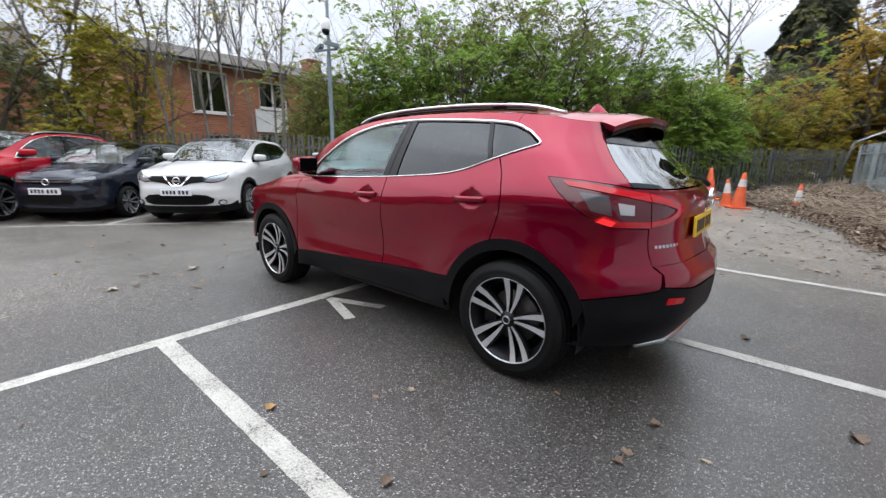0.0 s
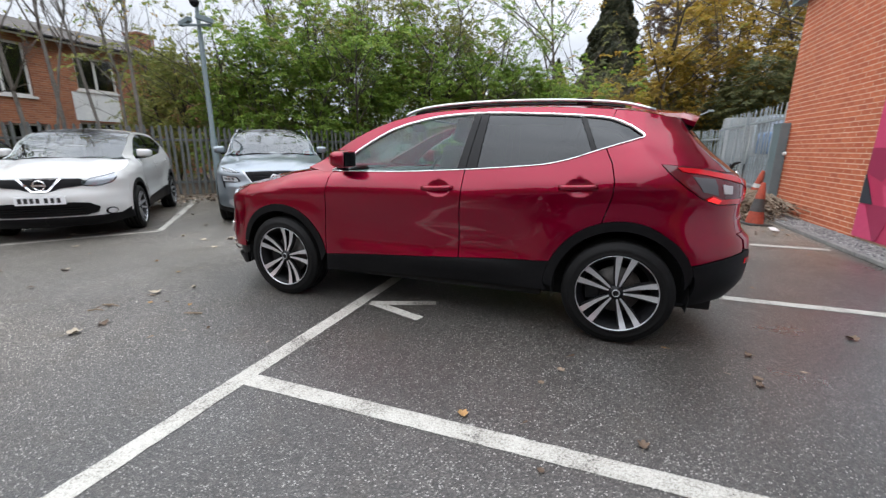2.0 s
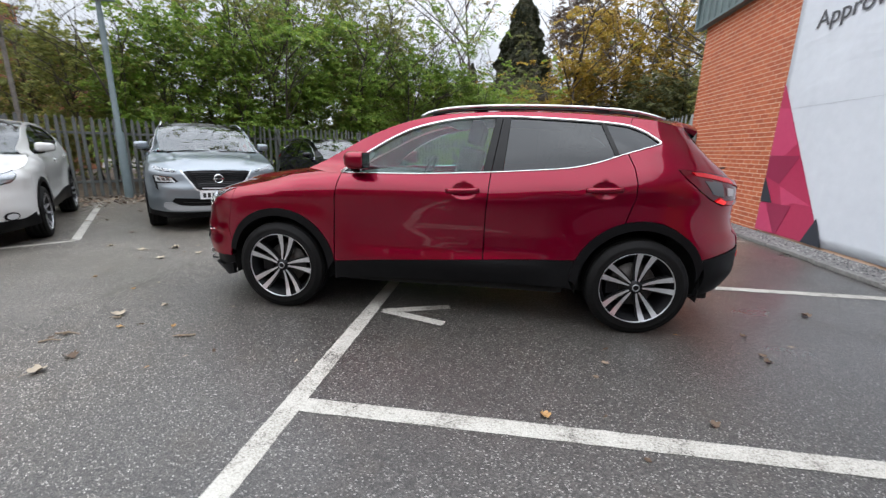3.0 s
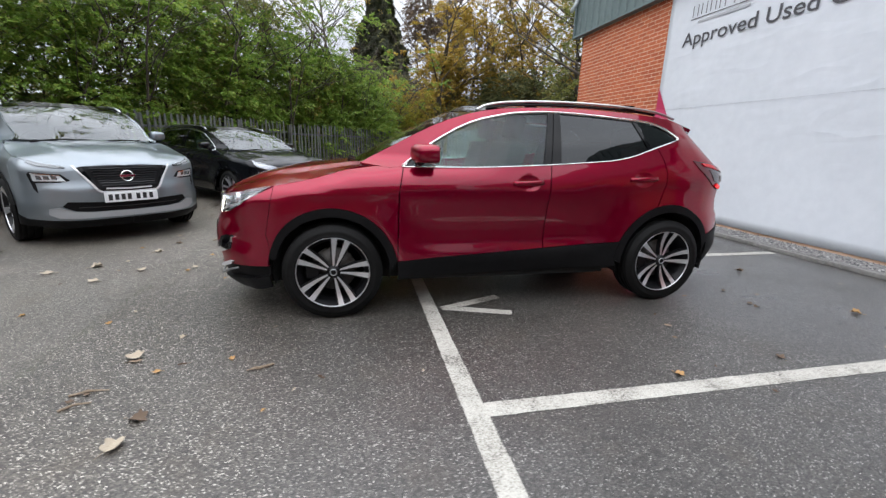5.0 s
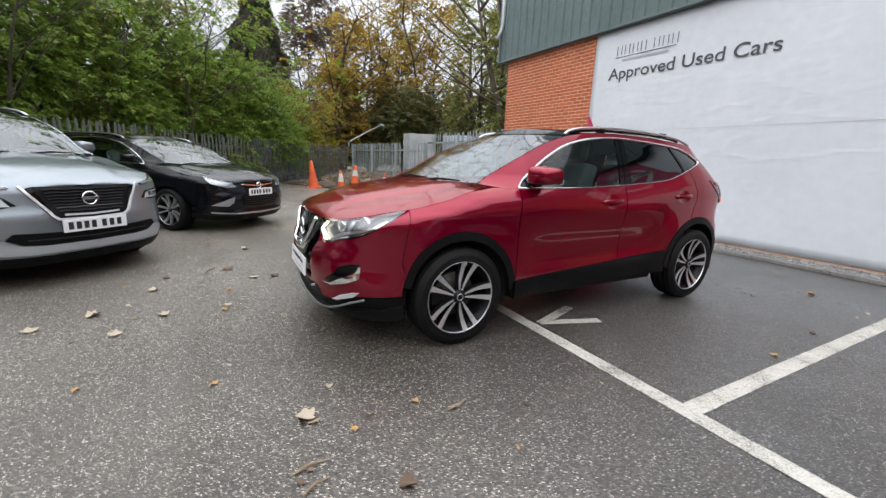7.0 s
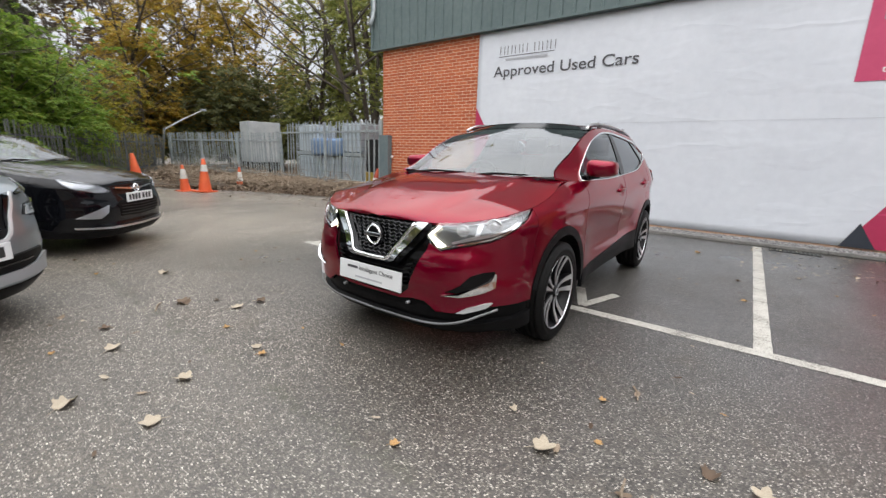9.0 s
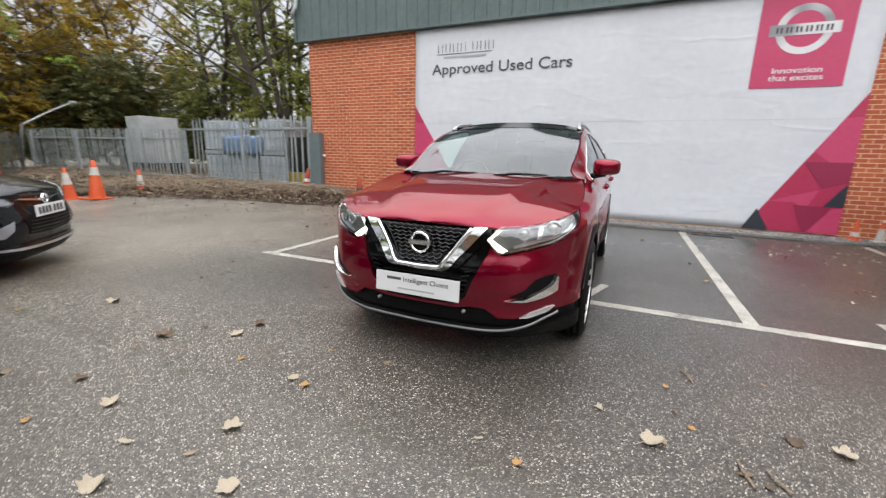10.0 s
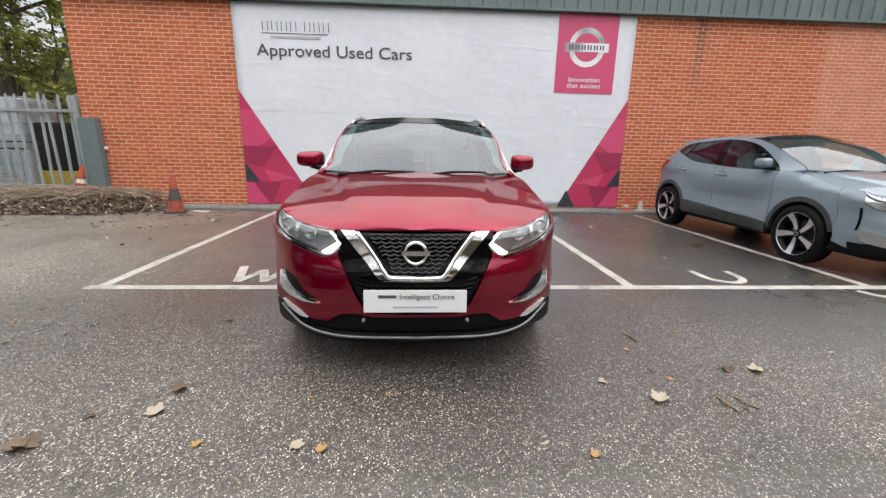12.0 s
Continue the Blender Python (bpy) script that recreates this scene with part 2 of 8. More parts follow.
shade = ramp_of(print_silver, noise_of(print_silver, 1.6, 1, 0.3), [(0.36, (0.30, 0.30, 0.32)), (0.5, (0.62, 0.62, 0.64)), (0.62, (0.78, 0.78, 0.80))])
wire(print_silver, shade, bsdf(print_silver)["Base Color"])
cladding_mat = varied("grey_green_cladding", (0.095, 0.135, 0.135), (0.135, 0.18, 0.178), 0.9, 0.45, bump=0.1)
steel_grey = varied("galvanised_steel", (0.25, 0.285, 0.295), (0.42, 0.46, 0.47), 1.6, 0.5, 0.25, bump=0.15)
# weathered steel, its colour lowered further to carry the shade by the hedge
steel_dark = varied("weathered_shade_toned_steel", (0.050, 0.056, 0.053), (0.125, 0.13, 0.123), 2.2, 0.75, bump=0.3)
post_paint = varied("grey_painted_steel", (0.12, 0.16, 0.17), (0.16, 0.20, 0.21), 1.2, 0.5, bump=0.1)
kerb_mat = varied("concrete_kerb", (0.13, 0.127, 0.12), (0.26, 0.25, 0.235), 3.0, 0.9, bump=0.5)
gravel_mat = varied("grey_gravel", (0.10, 0.10, 0.10), (0.30, 0.29, 0.28), 30.0, 0.9, bump=0.8, bump_scale=70, distance=0.02)
gravel_stone = principled("gravel_stone", (0.2, 0.2, 0.2), 0.85)
gi = gravel_stone.node_tree.nodes.new("ShaderNodeNewGeometry").outputs["Random Per Island"]
wire(gravel_stone, ramp_of(gravel_stone, gi, [(0.0, (0.07, 0.07, 0.075)), (0.6, (0.22, 0.21, 0.21)), (1.0, (0.45, 0.44, 0.42))]), bsdf(gravel_stone)["Base Color"])
soil_mat = varied("leafy_soil", (0.045, 0.034, 0.024), (0.105, 0.076, 0.050), 2.0, 0.95, bump=0.8, bump_scale=25, distance=0.03)

# ---- mesh helpers ----
def mesh_object(name, verts, faces, material, parent=None, normals=None, smooth=False):
    me = bpy.data.meshes.new(name)
    me.from_pydata([tuple(v) for v in verts], [], faces)
    me.update()
    if smooth or normals is not None:
        me.polygons.foreach_set("use_smooth", [True] * len(me.polygons))
    if normals is not None:
        me.normals_split_custom_set_from_vertices([tuple(n) for n in normals])
    me.materials.append(material)
    ob = new(name, me)
    if parent is not None:
        ob.parent = parent
    return ob


def part(name, bm, material, parent=None, label="", smooth=False):
    me = bpy.data.meshes.new(name)
    if smooth:
        for f in bm.faces:
            f.smooth = True
    bm.to_mesh(me)
    bm.free()
    me.materials.append(material)
    ob = new(name, me)
    if parent is not None:
        ob.parent = parent
    return tagged(ob, label)


def empty(name, m=None, **tags):
    ob = new(name)
    ob.empty_display_size = 0.2
    if m is not None:
        ob.matrix_world = m
    return tagged(ob, **tags)


def box(bm, lo, hi, bevel=0.0, m=None):
    got = bmesh.ops.create_cube(bm, size=1.0)["verts"]
    for v in got:
        v.co = Vector([a + (c + 0.5) * (b - a) for a, b, c in zip(lo, hi, v.co)])
    if bevel:
        edges = list({e for v in got for e in v.link_edges})
        got = [v for v in bmesh.ops.bevel(bm, geom=edges, offset=bevel, segments=2, profile=0.7, affect="EDGES")["verts"]] + [v for v in got if v.is_valid]
    if m is not None:
        for v in set(got):
            v.co = m @ v.co
    return got


def boxed(lo, hi, bevel=0.0, m=None):
    bm = bmesh.new()
    box(bm, lo, hi, bevel, m)
    return bm


def lathe(profile, n=32, m=None, bm=None):
    """Turn (radius, height) pairs round the z axis."""
    bm = bm or bmesh.new()
    rings = []
    for r, h in profile:
        rings.append([bm.verts.new((r * math.cos(2 * math.pi * i / n), r * math.sin(2 * math.pi * i / n), h)) for i in range(n)] if r > 1e-6 else [bm.verts.new((0, 0, h))])
    for a, b in zip(rings, rings[1:]):
        for i in range(n):
            q = [a[i % len(a)], a[(i + 1) % len(a)], b[(i + 1) % len(b)], b[i % len(b)]]
            q = list(dict.fromkeys(q))
            if len(q) > 2:
                bm.faces.new(q)
    if m is not None:
        bmesh.ops.transform(bm, matrix=m, verts=[v for r in rings for v in r])
    return bm


def tube(points, radius, n=8, bm=None, flat=None):
    """A tube along points; radius may be a number or one for each point. flat: (a, b) half sizes for a strip."""
    bm = bm or bmesh.new()
    pts = [Vector(p) for p in points]
    rings, up = [], None
    for i, p in enumerate(pts):
        d = (pts[min(i + 1, len(pts) - 1)] - pts[max(i - 1, 0)]).normalized()
        if up is None:
            up = d.orthogonal().normalized() if abs(d.z) > 0.9 else Vector((0, 0, 1))
        side = d.cross(up).normalized()
        up2 = side.cross(d).normalized()
        r = radius[i] if isinstance(radius, (list, tuple)) else radius
        ra, rb = flat if flat else (r, r)
        rings.append([bm.verts.new(p + side * ra * math.cos(2 * math.pi * k / n) + up2 * rb * math.sin(2 * math.pi * k / n)) for k in range(n)])
        up = up2
    for a, b in zip(rings, rings[1:]):
        for k in range(n):
            bm.faces.new((a[k], a[(k + 1) % n], b[(k + 1) % n], b[k]))
    bm.faces.new(rings[0][::-1])
    bm.faces.new(rings[-1])
    return bm


def spline(pts, per=6, closed=False):
    """Catmull-Rom through pts of any dimension."""
    pts = [np.array(p, float) for p in pts]
    n = len(pts)
    out = []
    for i in range(n if closed else n - 1):
        if closed:
            a, b, c, d = pts[i - 1], pts[i], pts[(i + 1) % n], pts[(i + 2) % n]
        else:
            b, c = pts[i], pts[i + 1]
            a = pts[i - 1] if i else 2 * b - c
            d = pts[i + 2] if i + 2 < n else 2 * c - b
        for k in range(per):
            t = k / per
            out.append(0.5 * (2 * b + (c - a) * t + (2 * a - 5 * b + 4 * c - d) * t * t + (3 * b - a - 3 * c + d) * t ** 3))
    if not closed:
        out.append(pts[-1])
    return [tuple(p) for p in out]


def flat_poly(name, pts, material, parent=None, thick=0.004):
    """A polygon in the plane z=0 of its own frame, with a little thickness towards +z."""
    bm = bmesh.new()
    f = bm.faces.new([bm.verts.new((x, y, 0)) for x, y in pts])
    if f.normal.z < 0 or (f.normal_update() or f.normal.z < 0):
        f.normal_flip()
    up = bmesh.ops.extrude_face_region(bm, geom=[f])["geom"]
    for v in up:
        if isinstance(v, bmesh.types.BMVert):
            v.co.z += thick
    bmesh.ops.recalc_face_normals(bm, faces=bm.faces)
    return part(name, bm, material, parent)


WALL_X = 1.585
ON_WALL = Matrix(((0, 0, -1, WALL_X), (-1, 0, 0, 0), (0, 1, 0, 0), (0, 0, 0, 1)))

# ---- ground: one sheet to the horizon ----
bm = bmesh.new()
xs = [-900, -60, -30, -16, -12, -8, -4, 0, 4, 12, 30, 60, 900]
ys = [-900, -60, -30, -12, -6, -2, 2, 6, 10, 16, 24, 40, 80, 900]
grid = [[bm.verts.new((x, y, 0)) for y in ys] for x in xs]
for i in range(len(xs) - 1):
    for j in range(len(ys) - 1):
        bm.faces.new((grid[i][j], grid[i + 1][j], grid[i + 1][j + 1], grid[i][j + 1]))
ground = tagged(part("ground", bm, asphalt), "dark wet asphalt car park with pale stone chips", "ground", kind="structure")


def stripe(pts, width=0.1):
    """A painted stripe along points on the ground, a little proud, with worn uneven edges."""
    bm = bmesh.new()
    fine = []
    for a, b in zip(pts, pts[1:]):
        a, b = Vector(a), Vector(b)
        k = max(1, round((b - a).length / 0.045))
        fine += [a.lerp(b, i / k) for i in range(k)]
    fine.append(Vector(pts[-1]))
    left, right = [], []
    for i, p in enumerate(fine):
        d = (fine[min(i + 1, len(fine) - 1)] - fine[max(i - 1, 0)]).normalized()
        n = Vector((-d.y, d.x))
        for row, sg in ((left, 1), (right, -1)):
            ragged = 0.004 * noise.noise((p.x * 9, p.y * 9, sg * 3.0)) + 0.003 * noise.noise((p.x * 31, p.y * 31, sg * 7.0))
            row.append(bm.verts.new((*(p + n * sg * (width / 2 + ragged)), 0.003)))
    for i in range(len(fine) - 1):
        bm.faces.new((right[i], right[i + 1], left[i + 1], left[i]))
    return bm


def marking(pts, width, label):
    return tagged(part("road_marking", stripe(pts, width), line_paint), label, "road marking", "painted bay lines", "structure")


def letter_of(pts, width, label):
    """A painted letter of straight strokes, each a hair above the one before."""
    bm = bmesh.new()
    for k, (a, b) in enumerate(zip(pts, pts[1:])):
        a, b = Vector(a), Vector(b)
        d = (b - a).normalized()
        n = Vector((-d.y, d.x)) * width / 2
        a, b, z = a - d * width * 0.32, b + d * width * 0.32, 0.004 + 0.0007 * k
        bm.faces.new([bm.verts.new((*q, z)) for q in (a - n, b - n, b + n, a + n)])
    return tagged(part("road_marking", bm, line_paint), label, "road marking", "painted bay lines", "structure")


bay = "worn white painted parking bay line on asphalt"
BAY_X = -3.68
marking([(BAY_X, y) for y in (-9.0, -6.0, -3.0, 0.0, 3.0, 6.02)], 0.11, bay)
for y in (0.965, 3.39, 5.90, -1.52, -4.0, -6.5):
    marking([(BAY_X + 0.056, y), (-1.5, y), (1.0, y)], 0.105, bay)
ROW = radians(-46)
RF, RL = Vector((math.cos(ROW), math.sin(ROW))), Vector((-math.sin(ROW), math.cos(ROW)))
start = Vector((-8.15, 3.70))
for k in (-3, -2, -1, 0):
    a = start + k * 2.45 * Vector((0.58, 0.81))
    marking([tuple(a), tuple(a - RF * 2.4), tuple(a - RF * 4.6)], 0.1, bay)
marking([tuple(start + s * Vector((0.58, 0.81))) for s in (-8.0, -4.0, 0.0)], 0.1, bay)
letter = "worn white painted letter inside a parking bay"
letter_of([(-3.10, 2.06), (-3.555, 2.21), (-3.10, 2.38)], 0.085, letter)
letter_of([(-3.02, 4.90), (-3.50, 4.76), (-3.16, 4.64), (-3.50, 4.51), (-3.02, 4.38)], 0.085, letter)
marking(spline([(-3.12, 0.0), (-3.40, -0.02), (-3.52, -0.14), (-3.52, -0.26), (-3.40, -0.38), (-3.12, -0.41)], 5), 0.08, letter)
marking(spline([(-3.78, -1.25), (-3.92, -1.32), (-3.95, -1.45), (-3.85, -1.6)], 5), 0.08, letter)
for k, s in enumerate((-5.3, -3.0, -0.9)):
    c = start + s * Vector((0.58, 0.81)) + Vector((-0.35, 0.28))
    marking(spline([tuple(c + RL * 0.2), tuple(c + RF * 0.15 + RL * 0.1), tuple(c + RF * 0.16 - RL * 0.1), tuple(c - RL * 0.22)], 4), 0.08, letter)

# ---- showroom wall ----
wall = tagged(part("wall_east", boxed((WALL_X + 0.005, -14.0, 0.0), (WALL_X + 0.35, 9.81, 4.1)), mortar), "red brick showroom wall with pale mortar", "wall", kind="structure")
part("return_wall", boxed((WALL_X + 0.352, 9.50, 0.0), (14.0, 9.80, 4.1)), brick_mat, wall)
part("back_wall", boxed((WALL_X + 0.352, -14.0, 0.0), (14.0, -13.7, 5.94)), brick_mat, wall)

# vinyl banner, two sheets with a seam
BAN_L, BAN_R, BAN_T, BAN_B, SEAM = 6.69, -1.37, 3.98, 0.09, 1.97
banner = empty("wall_banner", Matrix.Identity(4), label="large white vinyl banner with crimson corner shapes on a brick wall", category="banner")


def wavy_sheet(name, y0, y1, z0, z1, x, material, step=0.14, amp=0.011):
    bm = bmesh.new()
    ny, nz = max(2, round(abs(y1 - y0) / step)), max(2, round((z1 - z0) / step))
    g = []
    for i in range(ny + 1):
        col = []
        for j in range(nz + 1):
            y, z = y0 + (y1 - y0) * i / ny, z0 + (z1 - z0) * j / nz
            w = noise.noise((y * 0.9, z * 0.7, 3.0)) + 0.5 * noise.noise((y * 2.3, z * 1.6, 7.0))
            col.append(bm.verts.new((x - amp * (1 + w), y, z)))
        g.append(col)
    for i in range(ny):
        for j in range(nz):
            bm.faces.new((g[i][j], g[i + 1][j], g[i + 1][j + 1], g[i][j + 1]))
    bmesh.ops.recalc_face_normals(bm, faces=bm.faces)
    if sum(f.normal.x for f in bm.faces) > 0:
        bmesh.ops.reverse_faces(bm, faces=bm.faces)
    ob = part(name, bm, material, banner, smooth=True)
    s = ob.modifiers.new("thick", "SOLIDIFY")
    s.thickness, s.offset = 0.003, -1
    return ob


wavy_sheet("vinyl_sheet", BAN_L, BAN_R, BAN_B, BAN_T, WALL_X - 0.004, banner_white)


def on_banner(name, pts, material, lift, label=""):
    """A printed shape; pts are (y, z) on the wall."""
    ob = flat_poly(name, [(-y, z) for y, z in pts], material, banner, 0.0015)
    ob.matrix_basis = Matrix.Translation((-0.022 - lift * 0.0022, 0, 0)) @ ON_WALL
    return tagged(ob, label)


def corner_shapes(edge, tip_low, sgn):
    """Crimson triangle in a lower corner of the banner with smaller facets; edge is the outer y."""
    e, w = edge, abs(tip_low - edge)
    P = lambda a, z: (e + sgn * a * w, z)
    on_banner("corner_shape", [P(0, 2.38), P(1, BAN_B), P(0, BAN_B)], banner_pink, 0)
    on_banner("facet", [P(0, 2.0), P(0.17, 1.98), P(0.40, 1.45), P(0, 1.05)], banner_rose, 1)
    on_banner("facet", [P(0.0, 1.28), P(0.48, 1.28), P(0.25, 0.85), P(0.0, 0.95)], banner_plum, 2)
    on_banner("facet", [P(0.27, 0.82), P(0.78, 0.60), P(0.52, 0.60), P(0.36, 0.52)], banner_rose, 2)
    on_banner("facet", [P(0.12, 0.55), P(0.50, 0.55), P(0.36, BAN_B + 0.01), P(0.24, BAN_B + 0.01)], banner_plum, 3)
    on_banner("facet", [P(0.0, 0.53), P(0.10, 0.53), P(0.32, BAN_B), P(0.0, BAN_B)], banner_rose, 4)
    on_banner("facet", [P(0, 0.95), P(0, 0.55), P(0.2, 0.55)], banner_dark, 5)


on_banner("seam", [(BAN_L - 0.05, SEAM), (BAN_R + 0.05, SEAM), (BAN_R + 0.05, SEAM + 0.004), (BAN_L - 0.05, SEAM + 0.004)], seam_print, -1)
corner_shapes(BAN_L, 5.25, -1)
corner_shapes(BAN_R, -0.04, 1)
on_banner("facet", [(-0.02, BAN_B), (-0.20, 0.46), (-0.42, BAN_B)], banner_dark, 6)
on_banner("facet", [(5.23, BAN_B), (5.41, 0.46), (5.62, BAN_B)], banner_dark, 6)


def wall_text(words, y, z, size, material, width=None, align="LEFT", lift=2, bold=0.0):
    c = bpy.data.curves.new("lettering", "FONT")
    c.body, c.size, c.align_x, c.extrude, c.offset = words, size, align, 0.001, bold
    c.materials.append(material)
    ob = new("lettering", c)
    ob.parent = banner
    squeeze = 1.0
    if width:
        bpy.context.view_layer.update()
        squeeze = width / ob.dimensions.x
    ob.matrix_basis = Matrix.Translation((-0.023 - lift * 0.0022, y, z)) @ ON_WALL @ Matrix.Diagonal((squeeze, 1, 1, 1))
    return tagged(ob, words)


wall_text("Approved Used Cars", 6.26, 3.02, 0.31, print_grey, 3.06, bold=0.002)
wall_text("Innovation", -0.37, 2.70, 0.13, print_white, 0.66, "CENTER", 4, 0.001)
wall_text("that excites", -0.37, 2.585, 0.13, print_white, 0.72, "CENTER", 4, 0.001)
# dealer's mark: a row of plain slim bars over an underline
for k in range(7):
    y0 = 6.12 - 0.18 * k - (0.09 if k > 3 else 0)
    on_banner("mark_bar", [(y0, 3.47), (y0 - 0.014, 3.47), (y0 - 0.014, 3.645), (y0, 3.645)], print_grey, 1)
    on_banner("mark_bar", [(y0 - 0.10, 3.47), (y0 - 0.114, 3.47), (y0 - 0.114, 3.645), (y0 - 0.10, 3.645)], print_grey, 1)
on_banner("mark_underline", [(6.14, 3.425), (4.86, 3.425), (4.86, 3.438), (6.14, 3.438)], print_grey, 1)
on_banner("mark_strapline", [(5.98, 3.345), (5.0, 3.345), (5.0, 3.385), (5.98, 3.385)], print_pale, 1)
# maker's emblem: ring and bar on a crimson square
on_banner("emblem_square", [(0.245, 2.475), (-1.0, 2.475), (-1.0, 3.975), (0.245, 3.975)], banner_rose, 1)
bm = lathe([(0.375, 0), (0.375, 0.002), (0.27, 0.002), (0.27, 0), (0.375, 0)], 48)
ring = part("emblem_ring", bm, print_silver, banner)
ring.matrix_basis = Matrix.Translation((-0.028, -0.37, 3.36)) @ ON_WALL
on_banner("emblem_bar", [(0.09, 3.275), (-0.83, 3.275), (-0.83, 3.445), (0.09, 3.445)], print_silver, 4)
for k in range(6):
    y0 = 0.0 - 0.128 * k
    on_banner("emblem_letter_bar", [(y0, 3.315), (y0 - 0.03, 3.315), (y0 - 0.03, 3.405), (y0, 3.405)], print_grey, 5)
    on_banner("emblem_letter_bar", [(y0 - 0.055, 3.315), (y0 - 0.085, 3.315), (y0 - 0.085, 3.405), (y0 - 0.055, 3.405)], print_grey, 5)

# ribbed steel cladding over the brick
clad = empty("cladding", Matrix.Identity(4), label="grey-green ribbed metal cladding above a brick wall", category="cladding", kind="structure")
bm = bmesh.new()
prof = []
y = 10.12
while y > -14.0:
    prof += [(y, 0.0), (y - 0.20, 0.0), (y - 0.215, 0.032), (y - 0.255, 0.032)]
    y -= 0.27
lowv = [bm.verts.new((1.50 - d, yy, 4.02)) for yy, d in prof]
topv = [bm.verts.new((1.50 - d, yy, 5.95)) for yy, d in prof]
for i in range(len(prof) - 1):
    bm.faces.new((lowv[i], topv[i], topv[i + 1], lowv[i + 1]))
part("ribbed_sheet", bm, cladding_mat, clad)
part("drip_flashing", boxed((1.44, -14.0, 3.985), (1.60, 10.14, 4.03), 0.006), cladding_mat, clad)
part("corner_flashing", boxed((1.455, 10.10, 4.031), (1.70, 10.16, 5.95), 0.006), cladding_mat, clad)
part("return_sheet", boxed((1.701, 10.02, 4.105), (14.0, 10.12, 5.95)), cladding_mat, clad)
part("soffit", boxed((1.601, -13.69, 4.102), (14.0, 10.019, 4.16)), cladding_mat, clad)
roof = tagged(part("roof", boxed((1.52, -14.0, 5.952), (14.1, 10.16, 6.05)), cladding_mat), "flat grey metal roof of the showroom", "roof", kind="structure")

# kerb stones and gravel strip along the wall
kerb = empty("kerb", Matrix.Identity(4), label="low concrete kerb stones along a gravel strip", category="kerb", kind="structure")
stone_bm = boxed((0, 0, 0), (0.065, 0.905, 0.05), 0.010)
first = part("kerb_stone", stone_bm, kerb_mat, kerb)
first.matrix_basis = pose(1.10, -9.0, 0)
for k in range(1, 20):
    o = first.copy()
    scene.collection.objects.link(o)
    o.matrix_basis = pose(1.10 + random.uniform(-0.006, 0.006), -9.0 + 0.912 * k, random.uniform(-0.008, 0.004))
strip = tagged(part("gravel_strip", boxed((1.167, -9.0, 0.0), (WALL_X + 0.011, 9.3, 0.05)), gravel_mat), "narrow grey gravel strip at the foot of the wall", "gravel", kind="structure")
bm = bmesh.new()
rs = random.Random(5)
for k in range(4200):
    r = rs.uniform(0.008, 0.022)
    c = Vector((rs.uniform(1.17, 1.56), rs.uniform(-4.5, 9.2), 0.05 + r * 0.3))
    vs = [bm.verts.new(c + Vector((rs.uniform(0.6, 1) * sx * r, rs.uniform(0.6, 1) * sy * r, sz * r * 0.7))) for sx, sy, sz in ((1, 0, 0), (-1, 0, 0), (0, 1, 0), (0, -1, 0), (0, 0, 1))]
    for a, b in ((0, 2), (2, 1), (1, 3), (3, 0)):
        bm.faces.new((vs[a], vs[b], vs[4]))
tagged(part("gravel_stones", bm, gravel_stone), "loose grey gravel stones", "gravel", kind="stuff")
tagged(part("downpipe", tube([(1.455, 10.02, 5.9), (1.455, 10.02, 5.0), (1.40, 10.02, 4.78), (1.27, 10.0, 4.58)], 0.05, 12), steel_grey, smooth=True), "grey metal downpipe at the corner of the cladding", "downpipe")

# ---- car materials ----
def car_paint(name, color, metal=0.35, rough=0.38, coat=1.45):
    top = max(color)
    m = principled(name, color, rough, metal, Coat_Weight=1.0, Coat_Roughness=0.0, Specular_IOR_Level=0.05, Coat_IOR=coat, Specular_Tint=(*(max(0.08, c / top) for c in color), 1))
    flake = noise_of(m, 900, 2)
    dark = tuple(c * 0.82 for c in color)
    wire(m, ramp_of(m, flake, [(0.4, dark), (0.6, color)]), bsdf(m)["Base Color"])
    return m


def glass_mat(name, tint, gloss=0.06):
    """A thin pane, alike from both sides: tinted see-through with mirror gloss that rises towards the edge-on view."""
    m = bpy.data.materials.new(name)
    m.use_nodes = True
    nt = m.node_tree
    nt.nodes.clear()
    o = nt.nodes.new("ShaderNodeOutputMaterial")
    mix = nt.nodes.new("ShaderNodeMixShader")
    tr, gl = nt.nodes.new("ShaderNodeBsdfTransparent"), nt.nodes.new("ShaderNodeBsdfGlossy")
    lw = nt.nodes.new("ShaderNodeLayerWeight")
    lw.inputs["Blend"].default_value = 0.5
    power, rise = nt.nodes.new("ShaderNodeMath"), nt.nodes.new("ShaderNodeMath")
    power.operation, rise.operation = "POWER", "MULTIPLY_ADD"
    power.inputs[1].default_value = 4.0
    rise.inputs[1].default_value, rise.inputs[2].default_value = 1.0 - gloss, gloss
    tr.inputs["Color"].default_value = (*tint, 1)
    gl.inputs["Color"].default_value = (0.95, 0.98, 1.0, 1)
    gl.inputs["Roughness"].default_value = 0.01
    nt.links.new(lw.outputs["Facing"], power.inputs[0])
    nt.links.new(power.outputs[0], rise.inputs[0])
    nt.links.new(rise.outputs[0], mix.inputs[0])
    nt.links.new(tr.outputs[0], mix.inputs[1])
    nt.links.new(gl.outputs[0], mix.inputs[2])
    nt.links.new(mix.outputs[0], o.inputs[0])
    return m


def glowing(name, color, strength):
    return principled(name, color, 0.3, Emission_Color=(*color, 1), Emission_Strength=strength)


